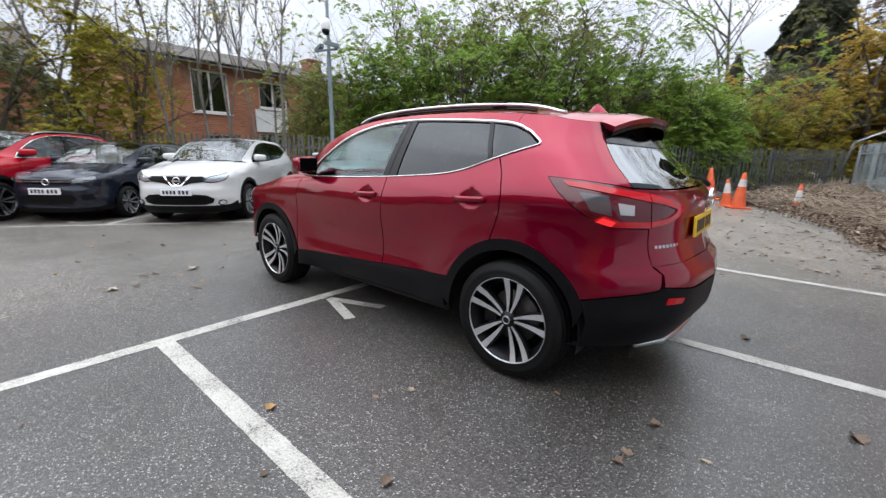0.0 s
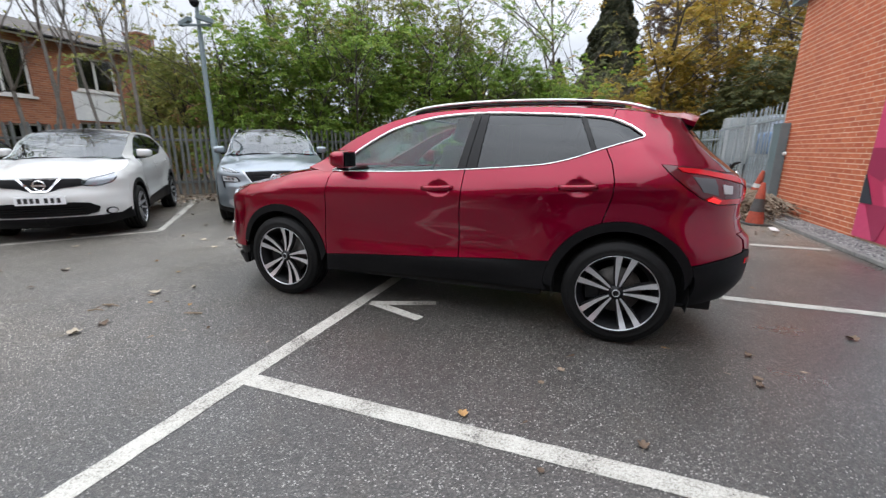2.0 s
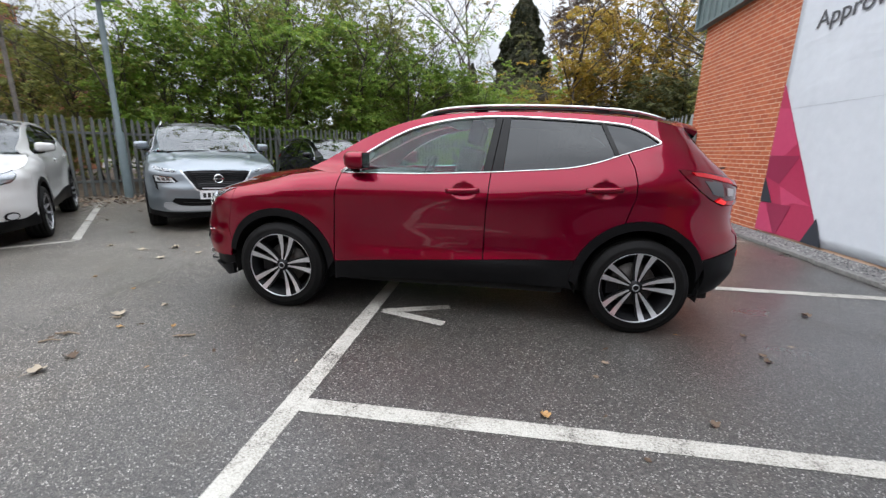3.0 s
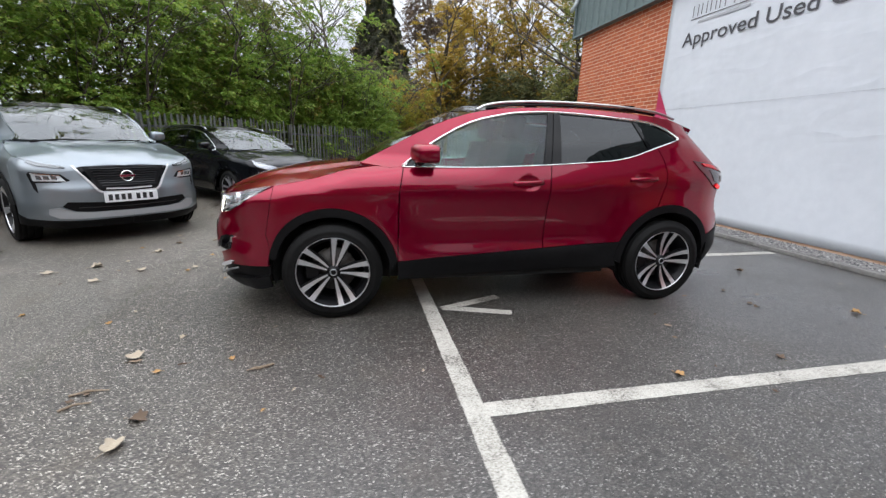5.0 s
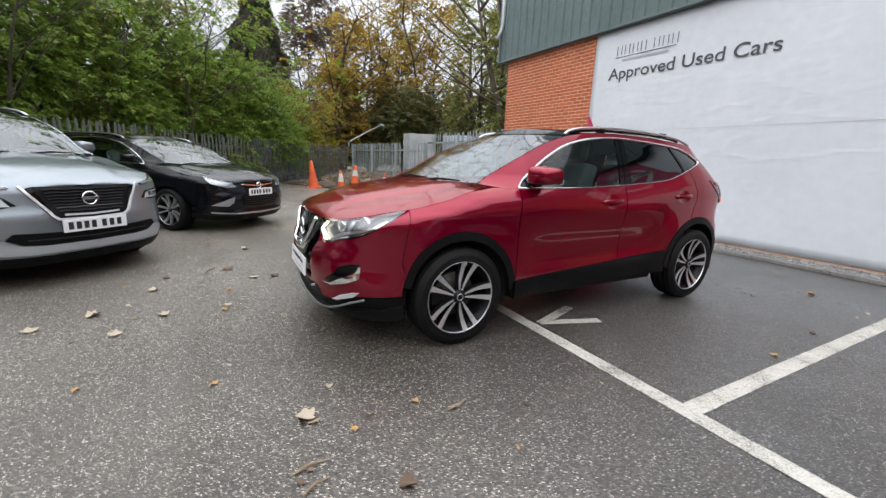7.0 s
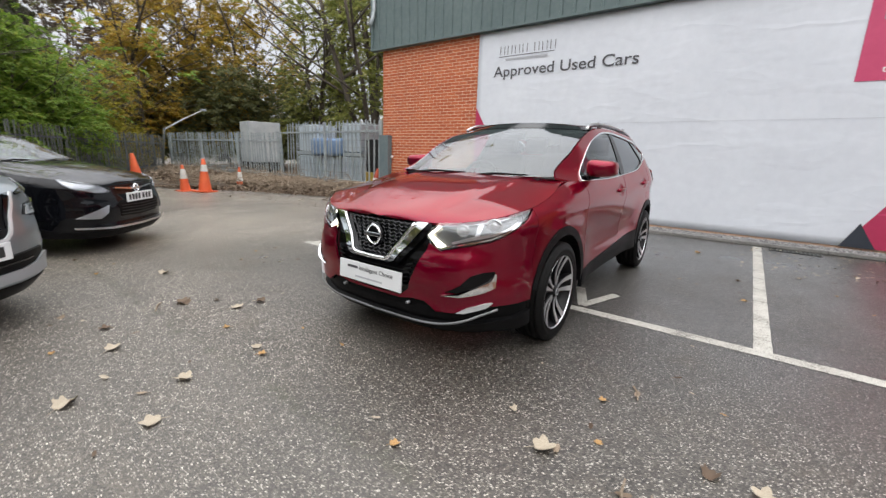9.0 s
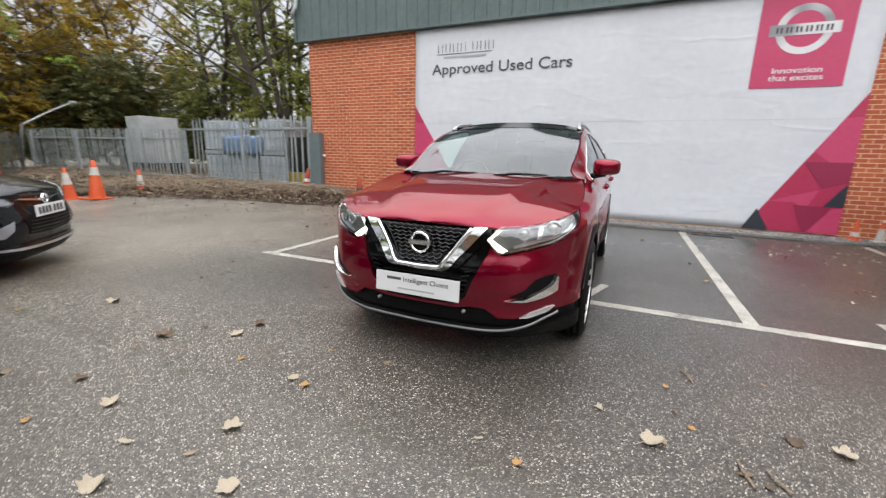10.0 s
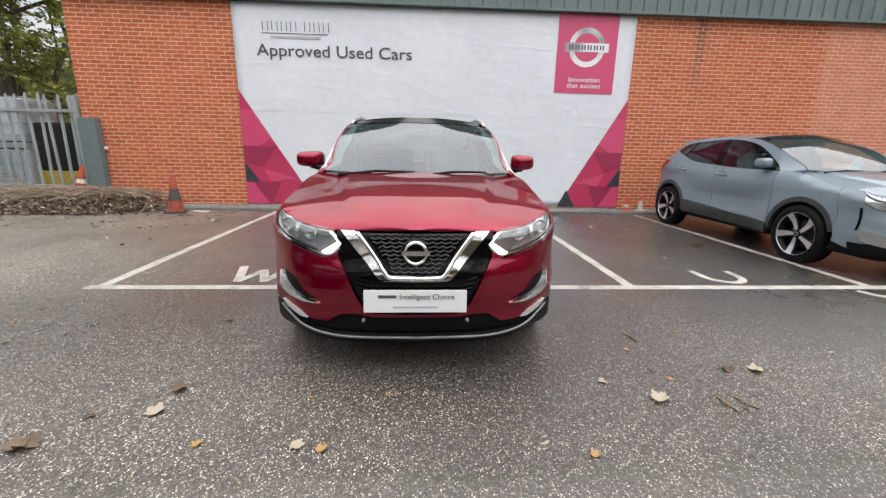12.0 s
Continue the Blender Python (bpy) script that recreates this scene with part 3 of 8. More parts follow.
paint_red = car_paint("pearl_red_paint", (0.225, 0.0005, 0.0210), 0.74, 0.30, 1.47)
paint_bright_red = car_paint("bright_red_paint", (0.36, 0.004, 0.016), 0.2, 0.35)
paint_white = car_paint("white_paint", (0.60, 0.60, 0.585), 0.0, 0.4)
paint_navy = car_paint("blue_black_paint", (0.012, 0.015, 0.024), 0.3, 0.4)
paint_black = car_paint("black_paint", (0.003, 0.0034, 0.0045), 0.1, 0.4, 1.38)
paint_silver = car_paint("silver_grey_paint", (0.238, 0.268, 0.293), 0.72, 0.33, 1.5)
paint_slate = car_paint("slate_grey_paint", (0.205, 0.25, 0.29), 0.1, 0.42)
plastic_black = varied("black_plastic", (0.0035, 0.0035, 0.004), (0.007, 0.007, 0.0075), 4.0, 0.45, Specular_IOR_Level=0.11, bump=0.15, bump_scale=300, distance=0.001)
plastic_grey = varied("dark_grey_plastic", (0.030, 0.033, 0.036), (0.045, 0.048, 0.052), 4.0, 0.45, bump=0.1, bump_scale=300, distance=0.001)
gloss_black = principled("gloss_black", (0.002, 0.002, 0.0025), 0.08, Specular_IOR_Level=0.24)
rubber = varied("tyre_rubber", (0.004, 0.004, 0.004), (0.008, 0.008, 0.008), 5.0, 0.6, Specular_IOR_Level=0.14, bump=0.2, bump_scale=120)
chrome = principled("chrome", (0.92, 0.93, 0.94), 0.09, 1.0)
# grille trim: the sky's reflection in its chrome is put into a pale colour
sky_lit_trim = principled("sky_lit_grille_trim", (0.72, 0.73, 0.74), 0.25, 0.4)
dull_silver = principled("dull_silver_plastic", (0.30, 0.31, 0.32), 0.42, 0.3)
lip_metal = principled("dull_metal_trim", (0.22, 0.225, 0.23), 0.4, 0.6)
satin = principled("satin_silver", (0.62, 0.63, 0.64), 0.28, 1.0)
machined = varied("machined_alloy", (0.60, 0.61, 0.63), (0.76, 0.77, 0.79), 20, 0.30, 0.85, bump=0)
gunmetal = principled("dark_alloy", (0.006, 0.006, 0.007), 0.4, 0.1, Specular_IOR_Level=0.25)
silver_alloy = varied("silver_alloy", (0.42, 0.43, 0.45), (0.55, 0.56, 0.58), 20, 0.38, 0.7, bump=0)
disc_steel = varied("brake_steel", (0.06, 0.056, 0.052), (0.13, 0.122, 0.115), 12, 0.5, 0.6, bump=0)
underside = varied("dark_underbody", (0.003, 0.003, 0.003), (0.008, 0.008, 0.007), 5, 0.9, bump=0)
trim_dark = varied("dark_cabin_trim", (0.018, 0.018, 0.019), (0.035, 0.035, 0.037), 12, 0.8, bump=0.1)
liner_grey = varied("pale_headliner", (0.34, 0.34, 0.33), (0.42, 0.42, 0.40), 8, 0.95, bump=0.1)
seat_cloth = varied("black_seat_cloth", (0.016, 0.016, 0.018), (0.05, 0.05, 0.054), 60, 0.95, bump=0.3)
glass_clear = glass_mat("clear_car_glass", (0.66, 0.83, 0.79), 0.045)
glass_screen = glass_mat("windscreen_glass", (0.56, 0.66, 0.63), 0.085)
glass_dark = glass_mat("privacy_car_glass", (0.05, 0.055, 0.06), 0.05)
glass_back = glass_mat("rear_screen_glass", (0.10, 0.11, 0.115), 0.20)
lens_clear = glass_mat("clear_lamp_lens", (0.95, 0.96, 0.97), 0.10)
lamp_bowl = principled("lamp_reflector", (0.62, 0.63, 0.65), 0.22, 0.9)
lamp_inside = principled("lamp_inner_dark", (0.15, 0.155, 0.16), 0.25, 0.5)
lamp_pale = principled("clear_lamp_bowl", (0.33, 0.34, 0.36), 0.18, 0.5, Coat_Weight=1.0)
lamp_silver = principled("lamp_inner_silver", (0.52, 0.53, 0.54), 0.28, 0.2)
mesh_dark = principled("dark_grille_mesh", (0.013, 0.0135, 0.015), 0.25)
grille_black = principled("dark_grille_bar", (0.012, 0.012, 0.013), 0.45, 0.0)
lamp_grey = principled("lamp_inner_grey", (0.30, 0.31, 0.32), 0.3, 0.6)
red_lens = principled("red_lamp_lens", (0.44, 0.002, 0.008), 0.10, Coat_Weight=0.3)
smoke_lens = principled("smoked_lamp_lens", (0.085, 0.002, 0.007), 0.1, Coat_Weight=0.4)
reverse_lens = principled("clear_reverse_lens", (0.42, 0.41, 0.41), 0.15, Coat_Weight=0.6)
grey_lens = principled("grey_lamp_glass", (0.065, 0.062, 0.066), 0.12, Coat_Weight=0.5)
tail_glow = glowing("lit_tail_lamp", (1.0, 0.03, 0.03), 0.3)
day_lamp = glowing("lit_daytime_lamp", (1.0, 0.95, 0.80), 2.4)
plate_white = principled("white_number_plate", (0.72, 0.73, 0.74), 0.35)
plate_yellow = principled("yellow_number_plate", (0.80, 0.52, 0.02), 0.35)
plate_ink = principled("plate_ink", (0.02, 0.02, 0.022), 0.4)


# ---- car body surfaces ----
def curve_of(*knots):
    """A smooth monotone curve through (x, y) knots, flat beyond its ends."""
    xs, ys = [k[0] for k in knots], [k[1] for k in knots]
    n = len(xs)
    h = [xs[i + 1] - xs[i] for i in range(n - 1)]
    d = [(ys[i + 1] - ys[i]) / h[i] for i in range(n - 1)]
    m = [d[0]] + [0.0 if d[i - 1] * d[i] <= 0 else 2 * d[i - 1] * d[i] / (d[i - 1] + d[i]) for i in range(1, n - 1)] + [d[-1]]

    def f(x):
        if x <= xs[0]:
            return ys[0]
        if x >= xs[-1]:
            return ys[-1]
        i = 0
        while xs[i + 1] < x:
            i += 1
        t = (x - xs[i]) / h[i]
        return (ys[i] * (1 + 2 * t) + h[i] * m[i] * t) * (1 - t) ** 2 + (ys[i + 1] * (3 - 2 * t) + h[i] * m[i + 1] * (t - 1)) * t * t
    return f


def ease(a, b, x):
    t = min(1, max(0, (x - a) / (b - a)))
    return t * t * (3 - 2 * t)


# plan of the flank: s follows the car's side, from the nose's middle round the corner to the tail's middle
plan_x = curve_of((-1.75, -0.885), (-1.40, -0.872), (-1.12, -0.80), (-0.88, -0.67), (-0.62, -0.545), (-0.35, -0.345), (0, 0), (1.3, 1.3), (2.646, 2.646), (2.95, 2.94), (3.25, 3.20), (3.50, 3.365), (3.75, 3.45), (4.18, 3.49))
plan_y = curve_of((-1.75, 0), (-1.40, 0.35), (-1.12, 0.62), (-0.88, 0.775), (-0.62, 0.845), (-0.35, 0.878), (0, 0.893), (1.3, 0.893), (2.646, 0.893), (2.95, 0.872), (3.25, 0.79), (3.50, 0.64), (3.75, 0.42), (4.18, 0))
nose_in = curve_of((0.16, 0.13), (0.22, 0.055), (0.30, 0.012), (0.38, 0.024), (0.44, 0.016), (0.50, -0.004), (0.57, -0.002), (0.63, 0.004), (0.69, 0.030), (0.76, 0.046), (0.82, 0.060), (0.86, 0.085), (0.95, 0.17), (1.05, 0.3))
tail_in = curve_of((0.24, -0.16), (0.36, -0.05), (0.46, 0.0), (0.60, 0.01), (0.68, 0.0), (0.74, -0.05), (0.86, -0.085), (0.97, -0.085), (1.05, -0.095), (1.12, -0.16), (1.235, -0.30), (1.373, -0.43), (1.46, -0.49))
flank_in = curve_of((0.18, -0.11), (0.26, -0.06), (0.34, -0.028), (0.41, -0.012), (0.45, -0.010), (0.50, -0.022), (0.56, -0.034), (0.64, -0.034), (0.75, -0.018), (0.86, -0.003), (0.91, 0.0), (0.95, -0.006), (1.02, -0.028), (1.09, -0.056), (1.2, -0.100), (1.3, -0.146), (1.4, -0.194), (1.47, -0.230), (1.53, -0.272), (1.58, -0.33))
shoulder_up = curve_of((-1.0, -0.02), (0.5, 0.0), (1.5, 0.01), (2.2, 0.055), (2.7, 0.10), (3.2, 0.10))
fender_top = curve_of((-1.75, 0.838), (-1.38, 0.843), (-1.22, 0.852), (-1.0, 0.880), (-0.8, 0.902), (-0.62, 0.917), (-0.35, 0.940), (-0.1, 0.990), (0.1, 1.048), (0.2, 1.070), (0.32, 1.0755), (0.5, 1.076))
sill_top = lambda x: 0.411 + 0.0617 * (x - 0.44)
belt = curve_of((0.49, 1.074), (1.0, 1.080), (1.6, 1.108), (2.0, 1.137), (2.19, 1.160), (2.5, 1.255), (2.70, 1.316))
R_FRONT, R_REAR, HUB = 0.452, 0.470, 0.343


CUPS = ((1.415, 0.972), (2.365, 1.008))


def flank(s, z, cups=True):
    """The body's side at plan station s and height z, on the y > 0 side."""
    up = shoulder_up(s)
    zz = z - up * ease(0.6, 0.95, z) * (1 - ease(1.25, 1.5, z))
    w = flank_in(zz)
    for hub, r in ((0.0, R_FRONT), (2.646, R_REAR)):
        dist = math.hypot(s - hub, (z - HUB) * 0.95)
        bulge = math.exp(-((dist - r) / 0.20) ** 2) if dist > r else 1.0
        w = w + (max(w, -0.004) - w) * bulge * (1 - ease(0.85, 1.0, z)) + 0.012 * bulge * (1 - ease(0.7, 0.95, z))
    w -= 0.085 * ease(1.3, 0.1, s) * ease(1.03, 1.16, z)
    w -= 0.05 * ease(2.4, 3.1, s) * ease(1.12, 1.4, z)
    if s < 0.7:
        w -= 0.07 * ease(0.0, 1.0, (z - (fender_top(s) - 0.13)) / 0.16) ** 2 * ease(0.7, 0.2, s) * ease(-1.4, -0.7, s)
    if cups:
        for cs, cz in CUPS:
            d2 = ((s - cs) / 0.086) ** 2 + ((z - cz) / 0.060) ** 2
            if d2 < 1:
                w -= 0.015 * (1 - d2)
    k = 1 + w / 0.893
    x = plan_x(s)
    x = 2.72 + (x - 2.72) * (1 + tail_in(z) / 0.77) if x > 2.72 else x + nose_in(z) * ease(-0.35, -1.15, s)
    return Vector((x, plan_y(s) * k, z))


def arc(cx, cz, r, a0, a1, n=22):
    return [(cx + r * math.cos(radians(a0 + (a1 - a0) * i / n)), cz + r * math.sin(radians(a0 + (a1 - a0) * i / n))) for i in range(n + 1)]


def shrink(poly, d):
    """Pull a polygon's outline inwards by d."""
    n = len(poly)
    area = sum(poly[i - 1][0] * poly[i][1] - poly[i][0] * poly[i - 1][1] for i in range(n))
    sg = 1 if area > 0 else -1
    out = []
    for i in range(n):
        (ax, ay), (bx, by), (cx, cy) = poly[i - 1], poly[i], poly[(i + 1) % n]
        u, v = Vector((bx - ax, by - ay)), Vector((cx - bx, cy - by))
        if u.length < 1e-7 or v.length < 1e-7:
            out.append((bx, by))
            continue
        u.normalize(), v.normalize()
        nn = Vector((-u.y - v.y, u.x + v.x))
        nn = nn.normalized() * sg * d / max(0.45, math.cos(u.angle(v) / 2)) if nn.length > 1e-6 else Vector((0, 0))
        out.append((bx + nn.x, by + nn.y))
    return out


def clean(poly):
    out = []
    for p in poly:
        if not out or math.hypot(p[0] - out[-1][0], p[1] - out[-1][1]) > 0.002:
            out.append(p)
    if math.hypot(out[0][0] - out[-1][0], out[0][1] - out[-1][1]) < 0.002:
        out.pop()
    return out


class Builder:
    """Lays panels on the body's surfaces, scaled to one car, and mirrors them."""

    def __init__(self, root, scale=(1, 1, 1), step=0.06):
        self.root, self.scale, self.step = root, scale, step

    def fit(self, v):
        return Vector((v.x * self.scale[0], v.y * self.scale[1], v.z * self.scale[2]))

    def build(self, name, pts, normals, faces, rim, material, side, parent=None, label=""):
        """Make a mesh from points on one side (y > 0), or its mirror image; rim: outline edges and their depth."""
        v, n, f = [self.fit(p) for p in pts], list(normals), [tuple(q) for q in faces]
        if rim:
            edges, depth = rim
            for a, b in edges:
                d = (v[b] - v[a])
                na = n[a] + n[b]
                out = d.cross(na)
                out = out.normalized() if out.length > 1e-9 else na.normalized()
                i = len(v)
                v += [v[a].copy(), v[b].copy(), v[b] - n[b] * depth, v[a] - n[a] * depth]
                n += [out] * 4
                f.append((i + 1, i, i + 3, i + 2))
        if side < 0:
            v = [Vector((p.x, -p.y, p.z)) for p in v]
            n = [Vector((p.x, -p.y, p.z)) for p in n]
            f = [q[::-1] for q in f]
        ob = mesh_object(name, v, f, material, parent or self.root, n)
        return tagged(ob, label)

    def panel(self, name, poly, material, lift=0.0, depth=0.014, gap=0.0022, sides=(-1, 1), parents=None, label="", surf=flank, step=None, fine=()):
        """A panel cut to an outline in (s, z) and laid on the flank."""
        poly = clean(poly)
        if gap:
            poly = shrink(poly, gap)
        bm = bmesh.new()
        f = bm.faces.new([bm.verts.new((a, b, 0)) for a, b in poly])
        f.normal_update()
        if f.normal.z > 0:
            f.normal_flip()
        st = step or self.step
        for axis in (0, 1):
            lo, hi = min(p[axis] for p in poly), max(p[axis] for p in poly)
            k = max(1, round((hi - lo) / st))
            for i in range(1, k):
                at, no = [0, 0, 0], [0, 0, 0]
                at[axis], no[axis] = lo + (hi - lo) * i / k, 1
                bmesh.ops.bisect_plane(bm, geom=bm.verts[:] + bm.edges[:] + bm.faces[:], dist=1e-6, plane_co=at, plane_no=no)
        for cs, cz in fine:
            for k in range(-6, 7):
                for axis, at in ((0, cs + 0.086 * k / 6), (1, cz + 0.060 * k / 6)):
                    near = [q for q in bm.faces if abs(q.calc_center_median().x - cs) < 0.13 and abs(q.calc_center_median().y - cz) < 0.11]
                    geom = near + list({e for q in near for e in q.edges}) + list({v for q in near for v in q.verts})
                    bmesh.ops.bisect_plane(bm, geom=geom, dist=1e-6, plane_co=(at, at, 0), plane_no=(1 - axis, axis, 0))
        bmesh.ops.triangulate(bm, faces=[q for q in bm.faces if len(q.verts) > 4])
        bm.verts.index_update()
        pts, nor = [], []
        for v in bm.verts:
            s, z = v.co.x, v.co.y
            p = surf(s, z)
            n = (surf(s + 0.004, z) - surf(s - 0.004, z)).cross(surf(s, z + 0.004) - surf(s, z - 0.004))
            n = -n.normalized() if n.length > 1e-12 else Vector((0, 1, 0))
            pts.append(p + n * lift)
            nor.append(n)
        faces = [[v.index for v in q.verts] for q in bm.faces]
        edges = []
        for e in bm.edges:
            if len(e.link_faces) == 1:
                lp = e.link_loops[0]
                edges.append((lp.vert.index, lp.link_loop_next.vert.index))
        bm.free()
        out = []
        for sd in sides:
            par = parents[sides.index(sd)] if parents else None
            out.append(self.build(name, pts, nor, faces, (edges, depth) if depth else None, material, sd, par, label))
        return out

    def loft(self, name, rows, material, depth=0.012, label="", parent=None, mirror=True):
        """A patch through rows of points from the middle (y = 0) outwards; the other half is mirrored into one mesh."""
        full = []
        for r in rows:
            r = [Vector(p) for p in r]
            full.append(([Vector((p.x, -p.y, p.z)) for p in r[:0:-1]] + r) if mirror else r)
        nr, nc = len(full), len(full[0])
        pts = [p for r in full for p in r]
        nor = []
        for i in range(nr):
            for j in range(nc):
                a = full[min(i + 1, nr - 1)][j] - full[max(i - 1, 0)][j]
                b = full[i][min(j + 1, nc - 1)] - full[i][max(j - 1, 0)]
                n = a.cross(b)
                n = n.normalized() if n.length > 1e-10 else Vector((0, 0, 1))
                nor.append(n)
        if sum(n.z for n in nor) + 0.3 * sum(n.x * (1 if sum(p.x for p in pts) > 2 * len(pts) else -1) for n in nor) < 0:
            nor = [-n for n in nor]
        faces, edges = [], []
        for i in range(nr - 1):
            for j in range(nc - 1):
                q = [i * nc + j, (i + 1) * nc + j, (i + 1) * nc + j + 1, i * nc + j + 1]
                fn = (pts[q[1]] - pts[q[0]]).cross(pts[q[2]] - pts[q[0]])
                faces.append(q if fn.dot(nor[q[0]]) >= 0 else q[::-1])
        loop = [j for j in range(nc)] + [i * nc + nc - 1 for i in range(1, nr)] + [(nr - 1) * nc + j for j in range(nc - 2, -1, -1)] + [i * nc for i in range(nr - 2, 0, -1)]
        edges = list(zip(loop, loop[1:] + loop[:1]))
        return self.build(name, pts, nor, faces, (edges, depth) if depth else None, material, 1, parent, label)

    def strip(self, name, pts2, material, half=(0.010, 0.005), lift=0.003, closed=False, sides=(-1, 1), surf=flank):
        """A slim moulding along (s, z) points on the flank."""
        line = []
        for s, z in pts2:
            n = (surf(s + 0.004, z) - surf(s - 0.004, z)).cross(surf(s, z + 0.004) - surf(s, z - 0.004))
            line.append(surf(s, z) - (n.normalized() if n.length > 1e-12 else Vector((0, -1, 0))) * lift)
        if closed:
            line.append(line[0])
        for sd in sides:
            p = [self.fit(Vector((q.x, q.y * sd, q.z))) for q in line]
            part(name, tube(p, 0.01, 6, flat=half), material, self.root, smooth=True)

    def solid(self, name, bm, material, parent=None, label="", smooth=False):
        for v in bm.verts:
            v.co = self.fit(v.co)
        return part(name, bm, material, parent or self.root, label, smooth)


def a_line(x):
    return curve_of((0.20, 1.095), (0.48, 1.240), (0.72, 1.362), (0.98, 1.455), (1.25, 1.505), (1.7, 1.530), (2.1, 1.525), (2.5, 1.500), (2.8, 1.470), (2.95, 1.458), (3.2, 1.446), (3.40, 1.440))(x)


DLO_TOP = [(0.49, 1.074), (0.704, 1.235), (0.98, 1.384), (1.248, 1.455), (1.45, 1.482), (1.70, 1.492), (2.0, 1.481), (2.352, 1.458), (2.527, 1.434), (2.640, 1.388), (2.715, 1.328)]


def wheel_meshes(style):
    """Wheel parts about the z axis, outer face towards +z: name, bmesh, material, label."""
    made = []
    tread = []
    for g in (0.075, 0.03, -0.03, -0.075):
        tread += [(HUB, g + 0.008), (HUB - 0.008, g + 0.005), (HUB - 0.008, g - 0.005), (HUB, g - 0.008)]
    made.append(("tyre", lathe([(0.246, 0.092), (0.254, 0.108), (0.262, 0.112), (0.264, 0.110), (0.285, 0.1145), (0.305, 0.115), (0.306, 0.112), (0.327, 0.106), (0.340, 0.092)] + tread + [(0.340, -0.092), (0.327, -0.106), (0.29, -0.115), (0.243, -0.1)], 56), rubber, ""))
    face = machined if style in ("twin", "five") else silver_alloy
    made.append(("rim", lathe([(0.2475, 0.098), (0.2525, 0.107), (0.2505, 0.109), (0.2480, 0.106), (0.2465, 0.098)], 56), face, ""))
    made.append(("barrel", lathe([(0.2468, 0.100), (0.238, 0.088), (0.225, 0.06), (0.212, 0.03), (0.21, -0.09), (0.0, -0.09)], 40), gunmetal, ""))
    made.append(("brake_disc", lathe([(0.0, 0.0), (0.155, 0.0), (0.16, -0.01), (0.155, -0.02), (0.0, -0.02)], 36), disc_steel, "rusty grey brake disc"))
    bm = bmesh.new()
    box(bm, (-0.19, -0.06, -0.02), (-0.10, 0.06, 0.035), 0.012)
    made.append(("caliper", bm, gunmetal, ""))
    def spoke(a_in, a_out, w_in, w_out, r0, r1, h0, h1, deep):
        bm = bmesh.new()
        n = 5
        prev = None
        for i in range(n):
            t = i / (n - 1)
            a = a_in + (a_out - a_in) * t
            r = r0 + (r1 - r0) * t
            h = h0 + (h1 - h0) * t ** 1.5 - 0.012 * math.sin(math.pi * t)
            w = w_in + (w_out - w_in) * t
            c = Vector((math.cos(a), math.sin(a), 0)) * r
            side = Vector((-math.sin(a), math.cos(a), 0)) * w / 2
            ring = [bm.verts.new(c + side + Vector((0, 0, h))), bm.verts.new(c - side + Vector((0, 0, h))), bm.verts.new(c - side * 0.8 + Vector((0, 0, h - deep))), bm.verts.new(c + side * 0.8 + Vector((0, 0, h - deep)))]
            if prev:
                for k in range(4):
                    bm.faces.new((prev[k], ring[k], ring[(k + 1) % 4], prev[(k + 1) % 4]))
            else:
                bm.faces.new(ring)
            prev = ring
        bm.faces.new(prev[::-1])
        bmesh.ops.recalc_face_normals(bm, faces=bm.faces)
        return bm
    if style == "twin":
        for sg in (-1, 1):
            made.append(("spoke", spoke(sg * 0.22, sg * 0.185, 0.011, 0.040, 0.046, 0.245, 0.078, 0.104, 0.006), face, ""))
            made.append(("spoke_back", spoke(sg * 0.28, sg * 0.215, 0.022, 0.046, 0.04, 0.243, 0.071, 0.095, 0.034), gunmetal, ""))
    elif style == "five":
        made.append(("spoke", spoke(0.0, 0.10, 0.034, 0.082, 0.05, 0.245, 0.080, 0.104, 0.006), face, ""))
        made.append(("spoke_back", spoke(0.0, 0.10, 0.055, 0.13, 0.04, 0.243, 0.073, 0.093, 0.034), gunmetal, ""))
    else:
        for sg in (-0.22, 0.22):
            made.append(("spoke", spoke(sg, sg * 1.1, 0.022, 0.034, 0.045, 0.236, 0.080, 0.097, 0.03), face, ""))
    made.append(("hub", lathe([(0.0, 0.092), (0.022, 0.092), (0.030, 0.088), (0.036, 0.080), (0.048, 0.076), (0.052, 0.05)], 24), gunmetal, ""))
    made.append(("hub_badge", lathe([(0.018, 0.0925), (0.020, 0.096), (0.024, 0.096), (0.026, 0.0905)], 24), lamp_grey, ""))
    return made


WHEEL_STOCK = {}


